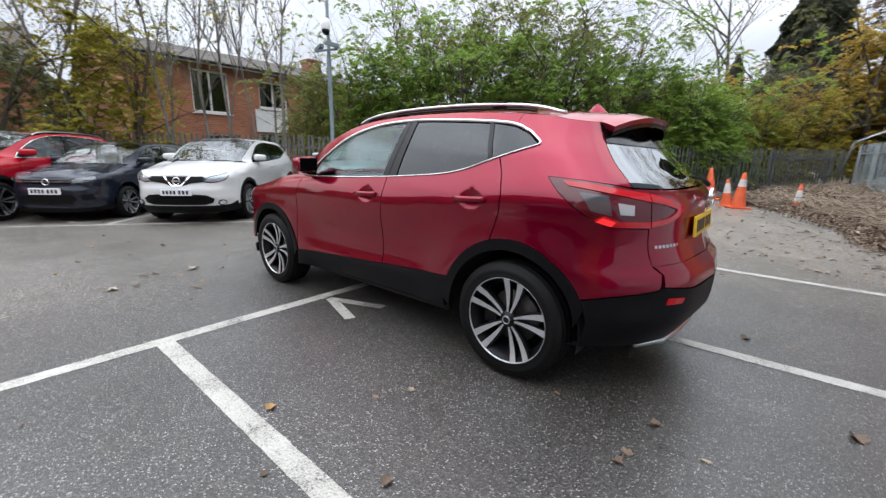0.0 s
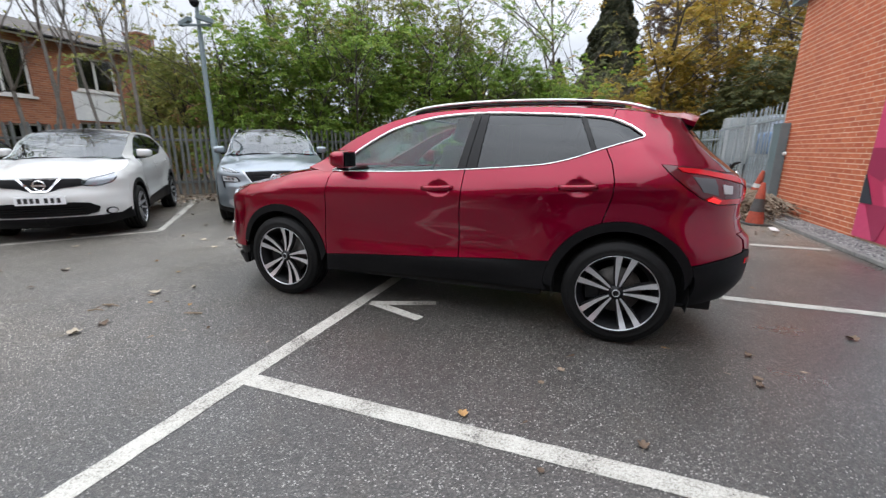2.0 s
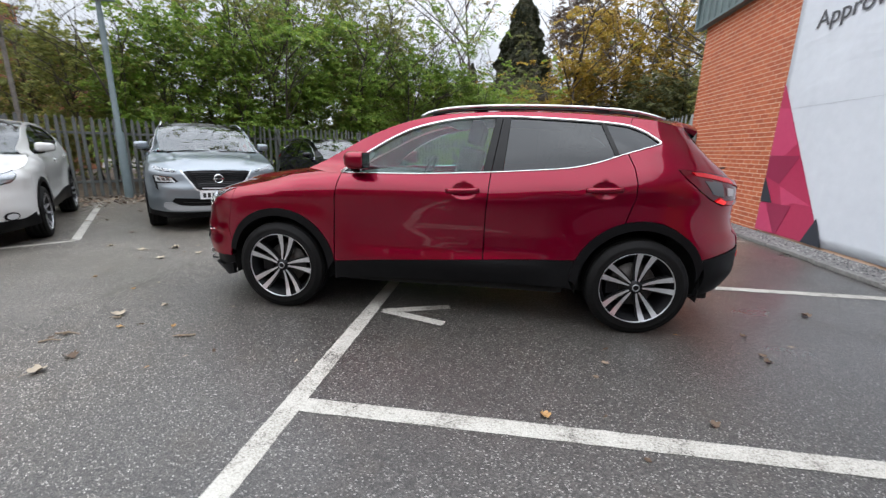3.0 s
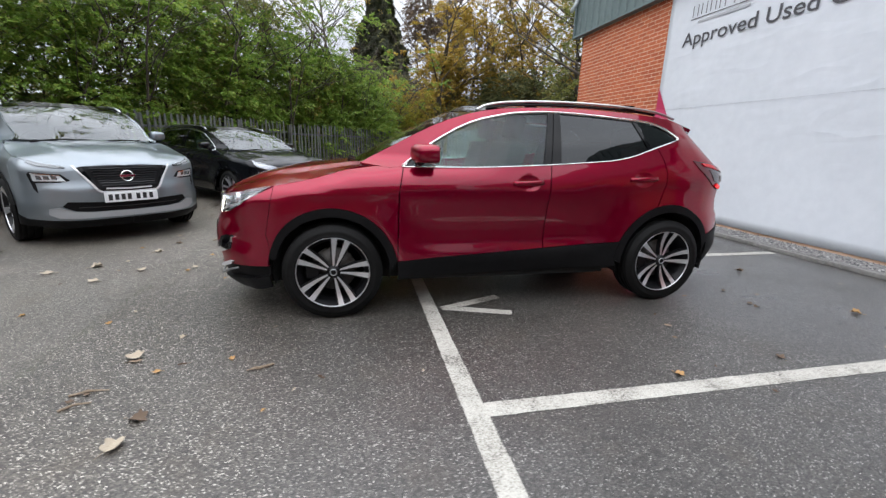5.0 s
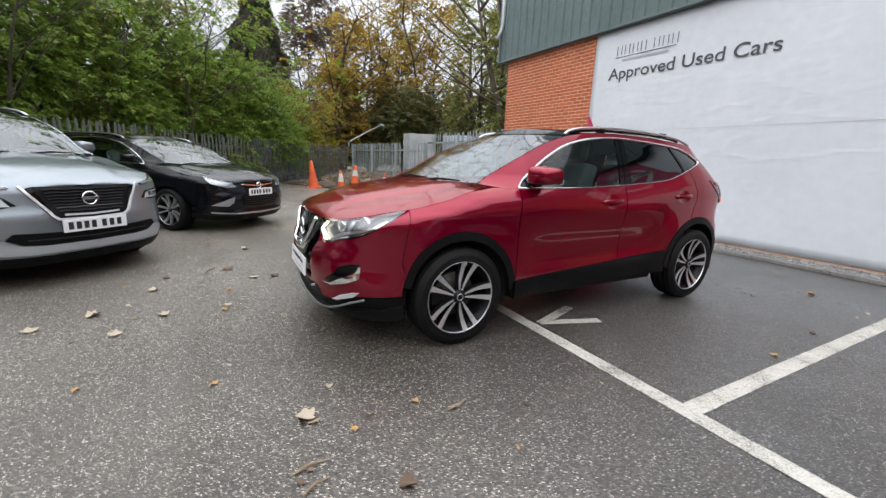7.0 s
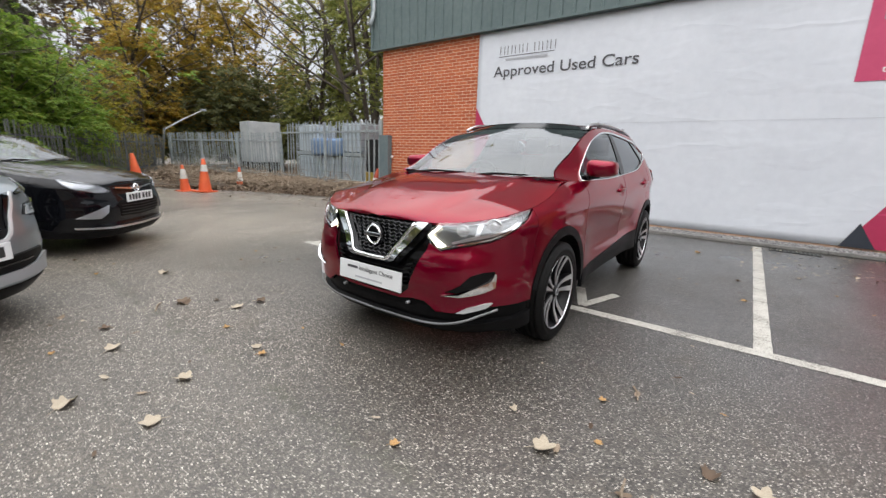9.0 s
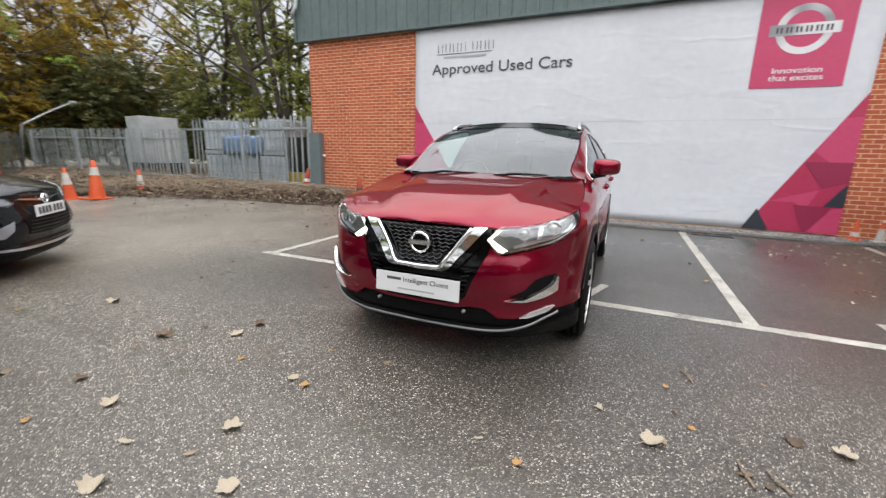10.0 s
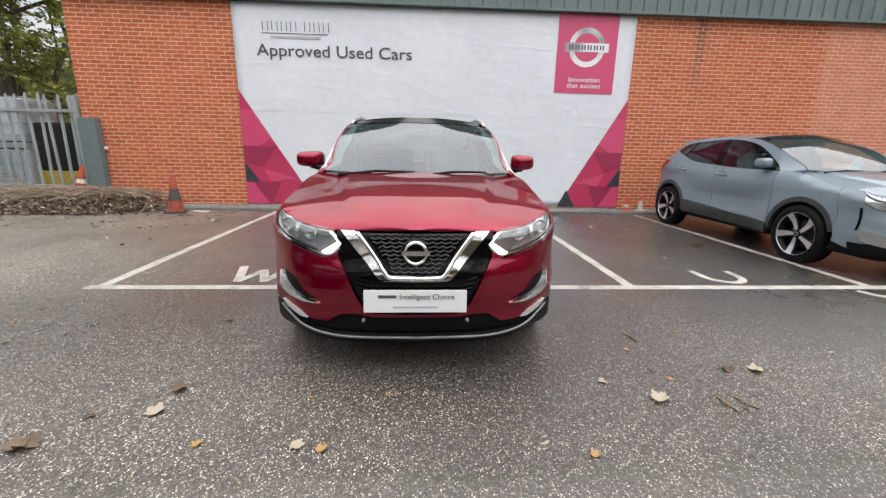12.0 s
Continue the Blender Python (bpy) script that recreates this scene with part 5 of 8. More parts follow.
def hero_front(bd, paint):
    """Nose with a black shield, chrome V, lit daytime lamps and sharp fog trims."""
    F = front
    shield = [(F(0), 0.838), (F(0.30), 0.840), (F(0.375), 0.846), (F(0.395), 0.80), (F(0.42), 0.735), (F(0.418), 0.70), (F(0.362), 0.575), (F(0.29), 0.440), (F(0.225), 0.391), (F(0), 0.387)]
    bd.panel("front_grille", shield, gloss_black, -0.02, 0.02, 0.0)
    bump = [(F(0.42), 0.735), (F(0.418), 0.70), (F(0.362), 0.575), (F(0.29), 0.440), (F(0.225), 0.391), (F(0.0), 0.387), (F(0.0), 0.369), (F(0.225), 0.368), (F(0.33), 0.386), (F(0.41), 0.384), (F(0.49), 0.336), (F(0.59), 0.338), (F(0.68), 0.36), (F(0.80), 0.385), (-0.60, 0.395), (-0.44, 0.40)]
    bump += arc(0, HUB, R_FRONT, 172, 158, 4) + [(-0.45, 0.62), (-0.405, 0.80), (-0.380, 0.90), (-0.376, 0.930), (-0.55, 0.872), (-0.76, 0.811), (-0.95, 0.760), (F(0.63), 0.727), (F(0.50), 0.697)]
    fog = [(F(0.545), 0.468), (F(0.62), 0.468), (F(0.76), 0.500), (F(0.900), 0.528), (F(0.900), 0.596), (F(0.80), 0.592), (F(0.72), 0.572), (F(0.65), 0.515)]
    bd.panel("front_bumper", bump, paint)
    bd.panel("fog_recess", fog, gloss_black, 0.004, 0.006, 0.0)
    bd.panel("fog_trim", [(F(0.515), 0.452), (F(0.62), 0.450), (F(0.77), 0.478), (F(0.89), 0.505), (F(0.908), 0.550), (F(0.908), 0.580), (F(0.890), 0.586), (F(0.870), 0.556), (F(0.85), 0.540), (F(0.76), 0.510), (F(0.63), 0.467)], chrome, 0.018, 0.016, 0.0, label="chrome fog lamp blade")
    bd.panel("fog_lamp", [(F(0.62), 0.345), (F(0.67), 0.347), (F(0.80), 0.386), (F(0.85), 0.415), (F(0.79), 0.412), (F(0.68), 0.380)], lamp_silver, 0.014, 0.02, 0.0)
    # lower intake, silver lip and skirt
    bd.panel("lower_intake", [(F(0.0), 0.373), (F(0.225), 0.372), (F(0.33), 0.390), (F(0.41), 0.388), (F(0.49), 0.338), (F(0.59), 0.338), (F(0.68), 0.358), (F(0.80), 0.383), (-0.60, 0.393), (-0.44, 0.398), (-0.44, 0.335), (-0.62, 0.30), (F(0.75), 0.275), (F(0.5), 0.245), (F(0.0), 0.240)], plastic_black, -0.030, 0.02, 0.0)
    for sd in (-1, 1):
        q = nose_point(sd * 0.29, 0.352, 0.004)
        bd.solid("parking_sensor", lathe([(0, 0.006), (0.009, 0.004), (0.011, -0.02)], 12, Matrix.Translation(q) @ FACING), lamp_grey, smooth=True)
    bd.panel("front_skirt", [(F(0.0), 0.242), (F(0.5), 0.247), (F(0.75), 0.277), (-0.62, 0.302), (-0.44, 0.337), (-0.43, 0.25), (-0.62, 0.215), (F(0.75), 0.195), (F(0.0), 0.19)], plastic_black, 0.0, 0.03, 0.0)
    lip = spline([(F(0.0), 0.250), (F(0.3), 0.252), (F(0.52), 0.262), (F(0.68), 0.30), (F(0.80), 0.345), (F(0.92), 0.372)], 5)
    for sd in (-1, 1):
        pts = [flank(s, z) for s, z in lip]
        bd.solid("lip_trim", tube([(p.x - 0.010, sd * p.y * 1.006, p.z) for p in pts], 0.01, 6, flat=(0.006, 0.008)), lip_metal, smooth=True)
    # chrome V round the grille
    vee = [(F(0.0), 0.584), (F(0.165), 0.585), (F(0.203), 0.600), (F(0.394), 0.838), (F(0.318), 0.836), (F(0.300), 0.82), (F(0.158), 0.630), (F(0.138), 0.618), (F(0.0), 0.616)]
    bd.panel("grille_trim", vee, chrome, 0.012, 0.03, 0.0, label="chrome V-shaped grille trim")
    edge = spline([(0.306, 0.832), (0.240, 0.742), (0.172, 0.640), (0.150, 0.612), (0.125, 0.604), (0.06, 0.602), (0.0, 0.601)], 4)
    edge = [nose_point(y, z, 0.010) for y, z in edge] + [nose_point(-y, z, 0.010) for y, z in edge[-2::-1]]
    bd.solid("trim_edge", tube([tuple(p) for p in edge], 0.012, 8), chrome, label="rounded inner edge of the chrome trim", smooth=True)
    bd.panel("grille_frame", [(F(0.0), 0.558), (F(0.18), 0.560), (F(0.235), 0.580), (F(0.420), 0.80), (F(0.412), 0.835), (F(0.398), 0.840), (F(0.206), 0.599), (F(0.166), 0.583), (F(0.0), 0.582)], gloss_black, 0.004, 0.02, 0.0)
    # honeycomb of the grille
    for row in range(10):
        z = 0.630 + row * 0.0212
        reach = 0.12 + (z - 0.60) * 0.72
        ys = [-reach + 0.018 + 0.023 * k for k in range(int((2 * reach - 0.03) / 0.023) + 1)]
        lift = lambda k: 0.0052 if (k + row) % 2 else -0.0052
        net = tube([tuple(nose_point(y, z + lift(k), -0.008)) for k, y in enumerate(ys)], 0.0034, 4)
        if row < 9:
            for k, y in enumerate(ys):
                if (k + row) % 2:
                    tube([tuple(nose_point(y, z + 0.005, -0.008)), tuple(nose_point(y, z + 0.0173, -0.008))], 0.003, 4, net)
        bd.solid("grille_bar", net, mesh_dark)
    for row in range(6):
        z = 0.60 - row * 0.028 - 0.01
        for sd in (-1, 1):
            y0, y1 = 0.20 + (z - 0.5) * 0.75 + 0.03, 0.345 + (z - 0.557) * 0.45 - 0.02
            if y1 > y0 and y0 > 0.1:
                bd.solid("side_slat", tube([tuple(nose_point(sd * (y0 + (y1 - y0) * t), z + 0.012 * t, -0.010)) for t in (0, 0.5, 1)], 0.006, 5), plastic_black)
    b = nose_point(0.0, 0.732, 0.012)
    badge_ring(bd.root, Matrix.Translation(bd.fit(b)) @ FACING, 0.065)
    part("badge_back", lathe([(0, 0.004), (0.068, 0.004), (0.074, -0.006), (0.074, -0.02)], 28), gloss_black, bd.root).matrix_basis = Matrix.Translation(bd.fit(b)) @ FACING
    # head lamps
    lamp = [(F(0.385), 0.782), (F(0.43), 0.828), (F(0.46), 0.852), (F(0.60), 0.860), (F(0.75), 0.878), (F(0.90), 0.895), (-0.72, 0.907), (-0.55, 0.921), (-0.382, 0.936), (-0.55, 0.875), (-0.76, 0.814), (-0.95, 0.763), (F(0.63), 0.730), (F(0.50), 0.698), (F(0.455), 0.704)]
    bd.panel("lamp_housing", shrink(lamp, 0.004), lamp_inside, -0.035, 0.0, 0.0)
    bd.panel("lamp_bezel", [(F(0.50), 0.716), (F(0.63), 0.746), (-0.95, 0.779), (-0.76, 0.829), (-0.60, 0.876), (-0.60, 0.868), (-0.76, 0.820), (-0.95, 0.770), (F(0.63), 0.737), (F(0.50), 0.706)], chrome, -0.008, 0.006, 0.0)
    bd.panel("lamp_divider", [(F(0.685), 0.775), (F(0.715), 0.785), (F(0.735), 0.862), (F(0.70), 0.858)], lamp_bowl, -0.022, 0.008, 0.0)
    bd.panel("lamp_brow", [(F(0.44), 0.835), (F(0.46), 0.850), (F(0.75), 0.876), (-0.60, 0.914), (-0.70, 0.902), (F(0.7), 0.862)], lamp_bowl, -0.02, 0.01, 0.0)
    bd.panel("daytime_lamp", [(F(0.396), 0.779), (F(0.450), 0.834), (F(0.463), 0.834), (F(0.420), 0.781), (F(0.518), 0.724), (F(0.503), 0.711), (F(0.468), 0.716)], day_lamp, -0.010, 0.012, 0.0, label="lit white daytime running lamp")
    bd.panel("lamp_blade", [(F(0.55), 0.735), (F(0.66), 0.762), (-0.93, 0.79), (-0.62, 0.872), (-0.64, 0.880), (-0.96, 0.805), (F(0.64), 0.778), (F(0.55), 0.750)], satin, -0.022, 0.01, 0.0)
    for y, z, r in ((0.60, 0.812, 0.036), (0.80, 0.838, 0.046)):
        p, q = flank(F(y), z), flank(F(y) + 0.02, z)
        for sd in (-1, 1):
            m = look((bd.fit(p).x + 0.03, sd * bd.fit(p).y - sd * 0.012, bd.fit(p).z), (bd.fit(p).x + 1.0, sd * bd.fit(p).y - sd * 0.35, bd.fit(p).z))
            o = part("projector", lathe([(0, 0.012), (r * 0.5, 0.009), (r * 0.78, 0.0), (r * 0.8, 0.006), (r, 0.004), (r * 1.02, -0.02)], 24), lamp_bowl, bd.root, smooth=True)
            o.matrix_basis = m
    bd.panel("headlamp_lens", lamp, lens_clear, 0.0, 0.004, 0.001)
    plate(bd.root, Matrix.Translation(bd.fit(nose_point(0, 0.48, 0.014))) @ FACING @ pose(0, 0, 0, -3, 0, 0), 0.545, 0.122, plate_white, False, "Intelligent Choice")


def hero_rear(bd, paint):
    """Boomerang tail lamps, yellow plate, badge, wiper and a bright skid bar."""
    bd.panel("tail_lamp", [(2.862, 1.158), (3.10, 1.145), (3.30, 1.124), (3.463, 1.092), (3.463, 0.926), (3.24, 0.930), (3.12, 0.968), (3.02, 1.022), (2.93, 1.087)], smoke_lens, 0.006, 0.012, 0.001)
    bd.panel("tail_strip", [(2.97, 1.140), (3.12, 1.132), (3.463, 1.084), (3.463, 1.050), (3.14, 1.100), (3.00, 1.116)], red_lens, 0.012, 0.008, 0.0)
    bd.panel("tail_strip", [(3.14, 0.962), (3.25, 0.932), (3.463, 0.930), (3.463, 0.960), (3.27, 0.962), (3.20, 0.985)], red_lens, 0.012, 0.008, 0.0)
    bd.panel("tail_light", [(3.15, 0.955), (3.235, 0.937), (3.26, 0.957), (3.19, 0.975)], tail_glow, 0.022, 0.006, 0.0)
    bd.panel("reverse_lamp", [(3.27, 1.045), (3.36, 1.035), (3.36, 0.990), (3.285, 0.993)], reverse_lens, 0.014, 0.006, 0.0)
    bd.panel("tail_glass", [(3.06, 1.088), (3.22, 1.075), (3.24, 0.985), (3.12, 1.005)], grey_lens, 0.010, 0.006, 0.0)
    bd.panel("gate_lamp", [(3.468, 1.090), (3.62, 1.062), (3.74, 1.022), (3.715, 0.980), (3.60, 0.945), (3.468, 0.928)], smoke_lens, 0.006, 0.012, 0.001)
    bd.panel("gate_strip", [(3.468, 1.084), (3.62, 1.056), (3.735, 1.020), (3.71, 0.984), (3.60, 0.950), (3.468, 0.932), (3.468, 0.958), (3.60, 0.975), (3.665, 1.0), (3.66, 1.012), (3.60, 1.028), (3.468, 1.052)], red_lens, 0.012, 0.008, 0.0)
    p = flank(4.18, 0.94)
    plate(bd.root, Matrix.Translation((p.x + 0.001, 0, 0.90)) @ BEHIND @ pose(0, 0, 0, -4, 0, 0), 0.52, 0.111, plate_yellow)
    badge_ring(bd.root, Matrix.Translation((p.x + 0.02, 0, 1.045)) @ BEHIND, 0.055)
    for k in range(7):
        a = 3.515 + 0.031 * k
        bd.panel("model_badge", [(a, 0.822), (a + 0.018, 0.822), (a + 0.018, 0.837), (a, 0.837)], satin, 0.004, 0.004, 0.0, sides=(-1,), label="chrome model badge piece", step=0.03)
    bd.panel("screen_band", [(3.392, 1.330), (3.6, 1.322), (4.18, 1.315), (4.18, 1.455), (3.6, 1.452), (3.387, 1.44)], gloss_black, 0.004, 0.004, 0.0, label="black band under the spoiler")
    bd.panel("bumper_reflector", [(3.52, 0.548), (3.64, 0.545), (3.66, 0.572), (3.53, 0.582)], red_lens, 0.012, 0.006, 0.0)
    bd.solid("rear_wiper", tube([(3.40, 0.02, 1.115), (3.385, -0.10, 1.150), (3.36, -0.30, 1.165)], [0.014, 0.010, 0.006], 6), plastic_black)
    bd.solid("skid_bar", tube([tuple(Vector((flank(s, 0.33).x - 0.01, sg * flank(s, 0.33).y * 0.96, z))) for s, z, sg in ((3.45, 0.305, -1), (3.7, 0.290, -1), (3.95, 0.288, -1), (4.17, 0.288, -1), (3.95, 0.288, 1), (3.7, 0.290, 1), (3.45, 0.305, 1))], 0.01, 6, flat=(0.012, 0.016)), satin, smooth=True)
    bd.solid("roof_aerial", lathe([(0.0, 0.07), (0.006, 0.066), (0.03, 0.0)], 10, pose(2.72, 0, 1.533) @ Matrix.Diagonal((2.6, 0.6, 0.9, 1))), paint, smooth=True)


# ---- the red car ----
red_car = empty("car", pose(-4.385, 3.035, 0.0), label="pearl red crossover car on a wet parking bay", category="car")
bd = Builder(red_car, (1, 1, 1), 0.05)
body(bd, paint_red, glass_roof=True)
hero_front(bd, paint_red)
hero_rear(bd, paint_red)


# ---- the other parked cars ----

def plain_front(bd, paint, kind):
    """Noses of the other cars: one painted bumper with grille, lamps and plate set on it."""
    F = front
    top = [(F(0), 0.838), (F(0.30), 0.842), (F(0.46), 0.848), (F(0.60), 0.860), (F(0.75), 0.878), (F(0.90), 0.895), (-0.72, 0.907), (-0.55, 0.921), (-0.376, 0.935), (-0.380, 0.90)]
    bd.panel("front_bumper", top + [(-0.405, 0.80), (-0.45, 0.62)] + arc(0, HUB, R_FRONT, 158, 172, 4) + [(-0.44, 0.36), (-0.62, 0.31), (F(0.75), 0.29), (F(0.4), 0.28), (F(0.0), 0.28)], paint)
    bd.panel("front_skirt", [(F(0.0), 0.278), (F(0.4), 0.278), (F(0.75), 0.288), (-0.62, 0.308), (-0.44, 0.358), (-0.43, 0.25), (F(0.75), 0.20), (F(0.0), 0.19)], plastic_black, 0.004, 0.03)
    P = lambda name, pts, mat, lift=0.004, **k: bd.panel(name, [(F(y), z) for y, z in pts], mat, lift, 0.012, 0.0, **k)
    mid = lambda z, out: Matrix.Translation(bd.fit(nose_point(0, z, out))) @ FACING
    if kind == "older":
        P("front_grille", [(0, 0.828), (0.42, 0.836), (0.50, 0.80), (0.45, 0.745), (0.22, 0.715), (0.12, 0.675), (0, 0.672)], plastic_black, 0.010)
        P("grille_trim", [(0, 0.664), (0.09, 0.668), (0.230, 0.832), (0.195, 0.832), (0.080, 0.688), (0, 0.684)], chrome, 0.018)
        lamp = [(0.42, 0.785), (0.53, 0.845), (0.72, 0.878), (0.95, 0.920), (0.93, 0.85), (0.80, 0.765), (0.60, 0.725), (0.47, 0.735)]
        P("lower_intake", [(0, 0.525), (0.34, 0.53), (0.50, 0.515), (0.60, 0.455), (0.57, 0.38), (0.45, 0.345), (0, 0.34)], plastic_black, 0.014)
        P("bumper_lower", [(0, 0.325), (0.58, 0.33), (0.95, 0.345), (1.2, 0.40), (1.24, 0.30), (0.9, 0.262), (0, 0.262)], plastic_black, 0.014)
        for z in (0.375, 0.415, 0.455):
            P("intake_slat", [(0, z), (0.44, z), (0.44, z + 0.012), (0, z + 0.012)], gloss_black, 0.024)
        P("fog_lamp", oval(0.74, 0.385, 0.06, 0.036), lamp_silver, 0.030)
        P("fog_trim", oval(0.74, 0.385, 0.085, 0.050), plastic_black, 0.020)
        badge, pz = 0.758, 0.565
        badge_ring(bd.root, mid(badge, 0.016), 0.068)
    elif kind == "tall":
        P("front_grille", [(0, 0.838), (0.37, 0.842), (0.43, 0.82), (0.35, 0.66), (0.28, 0.585), (0, 0.575)], plastic_black)
        for k in range(8):
            z = 0.630 + 0.0255 * k
            r = 0.25 + (z - 0.60) * 0.38
            P("grille_bar", [(0, z), (r * 0.25, z + 0.006), (r * 0.5, z + 0.001), (r * 0.75, z + 0.007), (r, z + 0.003), (r, z + 0.010), (r * 0.75, z + 0.014), (r * 0.5, z + 0.008), (r * 0.25, z + 0.013), (0, z + 0.007)], mesh_dark, 0.014)
        P("grille_trim", [(0, 0.560), (0.28, 0.568), (0.32, 0.60), (0.46, 0.842), (0.442, 0.845), (0.298, 0.606), (0.262, 0.583), (0, 0.577)], sky_lit_trim, 0.018, label="V-shaped chrome trim, its sky reflection put into the colour")
        P("grille_blade", [(0, 0.594), (0.225, 0.601), (0.222, 0.617), (0, 0.610)], lamp_silver, 0.016)
        P("grille_edge", [(0.30, 0.64), (0.345, 0.665), (0.43, 0.825), (0.385, 0.838)], gloss_black, 0.010)
        lamp = [(0.50, 0.842), (0.60, 0.862), (0.75, 0.880), (0.95, 0.915), (0.93, 0.875), (0.78, 0.845), (0.60, 0.826), (0.52, 0.822)]
        P("lamp_recess", [(0.50, 0.70), (0.56, 0.765), (0.86, 0.790), (0.92, 0.77), (0.90, 0.62), (0.84, 0.58), (0.84, 0.68), (0.60, 0.68)], plastic_black, 0.004)
        P("main_lamp", [(0.54, 0.695), (0.575, 0.752), (0.84, 0.778), (0.85, 0.70)], lamp_silver, 0.010)
        for q in (0.60, 0.67, 0.74):
            P("lamp_cell", [(q, 0.712), (q + 0.05, 0.716), (q + 0.055, 0.756), (q + 0.005, 0.750)], lamp_inside, 0.013)
        P("lamp_blade", [(0.56, 0.748), (0.575, 0.757), (0.84, 0.782), (0.84, 0.774)], chrome, 0.015)
        P("main_lens", [(0.535, 0.690), (0.572, 0.756), (0.845, 0.782), (0.856, 0.695)], lens_clear, 0.016)
        P("lower_intake", [(0, 0.455), (0.56, 0.485), (0.60, 0.44), (0.50, 0.385), (0.36, 0.368), (0, 0.362)], plastic_black, 0.012)
        P("intake_slat", [(0, 0.405), (0.47, 0.420), (0.47, 0.432), (0, 0.417)], mesh_dark, 0.018)
        P("skid_plate", [(0, 0.358), (0.38, 0.364), (0.52, 0.382), (0.62, 0.435), (0.72, 0.42), (0.74, 0.36), (0.66, 0.315), (0.5, 0.305), (0, 0.300)], dull_silver, 0.020, label="dull silver skid plate")
        badge, pz = 0.735, 0.515
        badge_ring(bd.root, mid(badge, 0.018), 0.065)
    elif kind == "estate":
        P("front_grille", [(0, 0.815), (0.30, 0.812), (0.36, 0.79), (0.30, 0.745), (0, 0.735)], gloss_black)
        P("grille_trim", [(0, 0.782), (0.08, 0.778), (0.34, 0.800), (0.36, 0.79), (0.10, 0.755), (0, 0.750)], chrome, 0.014)
        lamp = [(0.42, 0.76), (0.50, 0.83), (0.66, 0.862), (0.90, 0.905), (1.02, 0.92), (0.92, 0.85), (0.78, 0.78), (0.60, 0.735), (0.48, 0.735)]
        P("lower_intake", [(0, 0.62), (0.36, 0.64), (0.42, 0.60), (0.36, 0.44), (0, 0.42)], plastic_black)
        for k in range(4):
            z = 0.455 + 0.035 * k
            P("intake_slat", [(0, z), (0.37, z + 0.01), (0.37, z + 0.018), (0, z + 0.008)], grille_black, 0.012)
        P("fog_lamp", [(0.52, 0.60), (0.60, 0.57), (0.88, 0.46), (0.60, 0.44), (0.54, 0.50)], lamp_pale, 0.008)
        P("lip_trim", [(0, 0.315), (0.5, 0.325), (0.9, 0.355), (0.9, 0.335), (0.5, 0.30), (0, 0.29)], satin, 0.012)
        badge, pz = 0.772, 0.665
        badge_ring(bd.root, mid(badge, 0.018), 0.05)
    elif kind == "small":
        P("front_grille", [(0, 0.80), (0.42, 0.80), (0.42, 0.735), (0.10, 0.735), (0, 0.725)], gloss_black)
        P("grille_trim", [(0, 0.765), (0.42, 0.770), (0.42, 0.778), (0, 0.773)], satin, 0.014)
        lamp = [(0.42, 0.74), (0.43, 0.815), (0.60, 0.85), (0.80, 0.868), (0.86, 0.83), (0.74, 0.765), (0.60, 0.74)]
        P("lower_intake", [(0, 0.53), (0.46, 0.54), (0.50, 0.45), (0.40, 0.36), (0, 0.35)], plastic_black)
        P("fog_lamp", [(0.56, 0.53), (0.80, 0.55), (0.80, 0.44), (0.58, 0.43)], plastic_black)
        badge, pz = 0.768, 0.60
        badge_ring(bd.root, mid(badge, 0.016), 0.058, False)
    else:
        P("front_grille", [(0, 0.80), (0.36, 0.82), (0.46, 0.80), (0.44, 0.52), (0.30, 0.44), (0, 0.44)], gloss_black)
        P("grille_trim", [(0, 0.47), (0.20, 0.48), (0.50, 0.83), (0.45, 0.84), (0.18, 0.51), (0, 0.50)], chrome, 0.014)
        lamp = [(0.48, 0.80), (0.62, 0.842), (0.80, 0.878), (1.02, 0.93), (0.98, 0.885), (0.80, 0.82), (0.60, 0.775)]
        P("main_lamp", [(0.52, 0.765), (0.74, 0.80), (0.95, 0.855), (0.96, 0.80), (0.78, 0.735), (0.56, 0.715)], lamp_bowl, 0.008)
        P("bumper_blade", [(0.56, 0.42), (0.98, 0.55), (1.0, 0.47), (0.90, 0.40), (0.60, 0.34)], satin, 0.010)
        P("bumper_vent", [(0.98, 0.75), (1.03, 0.74), (1.06, 0.50), (1.02, 0.52)], gloss_black, 0.006)
        P("lower_intake", [(0, 0.40), (0.50, 0.40), (0.90, 0.37), (1.1, 0.38), (1.1, 0.30), (0, 0.28)], plastic_black, 0.008)
        badge, pz = 0.74, 0.52
        badge_ring(bd.root, mid(badge, 0.018), 0.062)
    P("lamp_housing", shrink([(y, z) for y, z in lamp], 0.003), gloss_black, 0.003)
    inner = [(y, z) for y, z in shrink(lamp, 0.016)]
    P("lamp_reflector", inner, lamp_inside if kind == "small" else lamp_pale, 0.006)
    P("headlamp_lens", lamp, lens_clear, 0.013)
    plate(bd.root, Matrix.Translation(bd.fit(nose_point(0, pz, 0.022))) @ FACING, 0.52, 0.111)


def plain_rear(bd):
    bd.panel("tail_lamp", [(2.90, 1.150), (3.10, 1.145), (3.30, 1.124), (3.463, 1.092), (3.463, 0.926), (3.24, 0.930), (3.12, 0.968), (2.98, 1.06)], red_lens, 0.006, 0.012, 0.001)


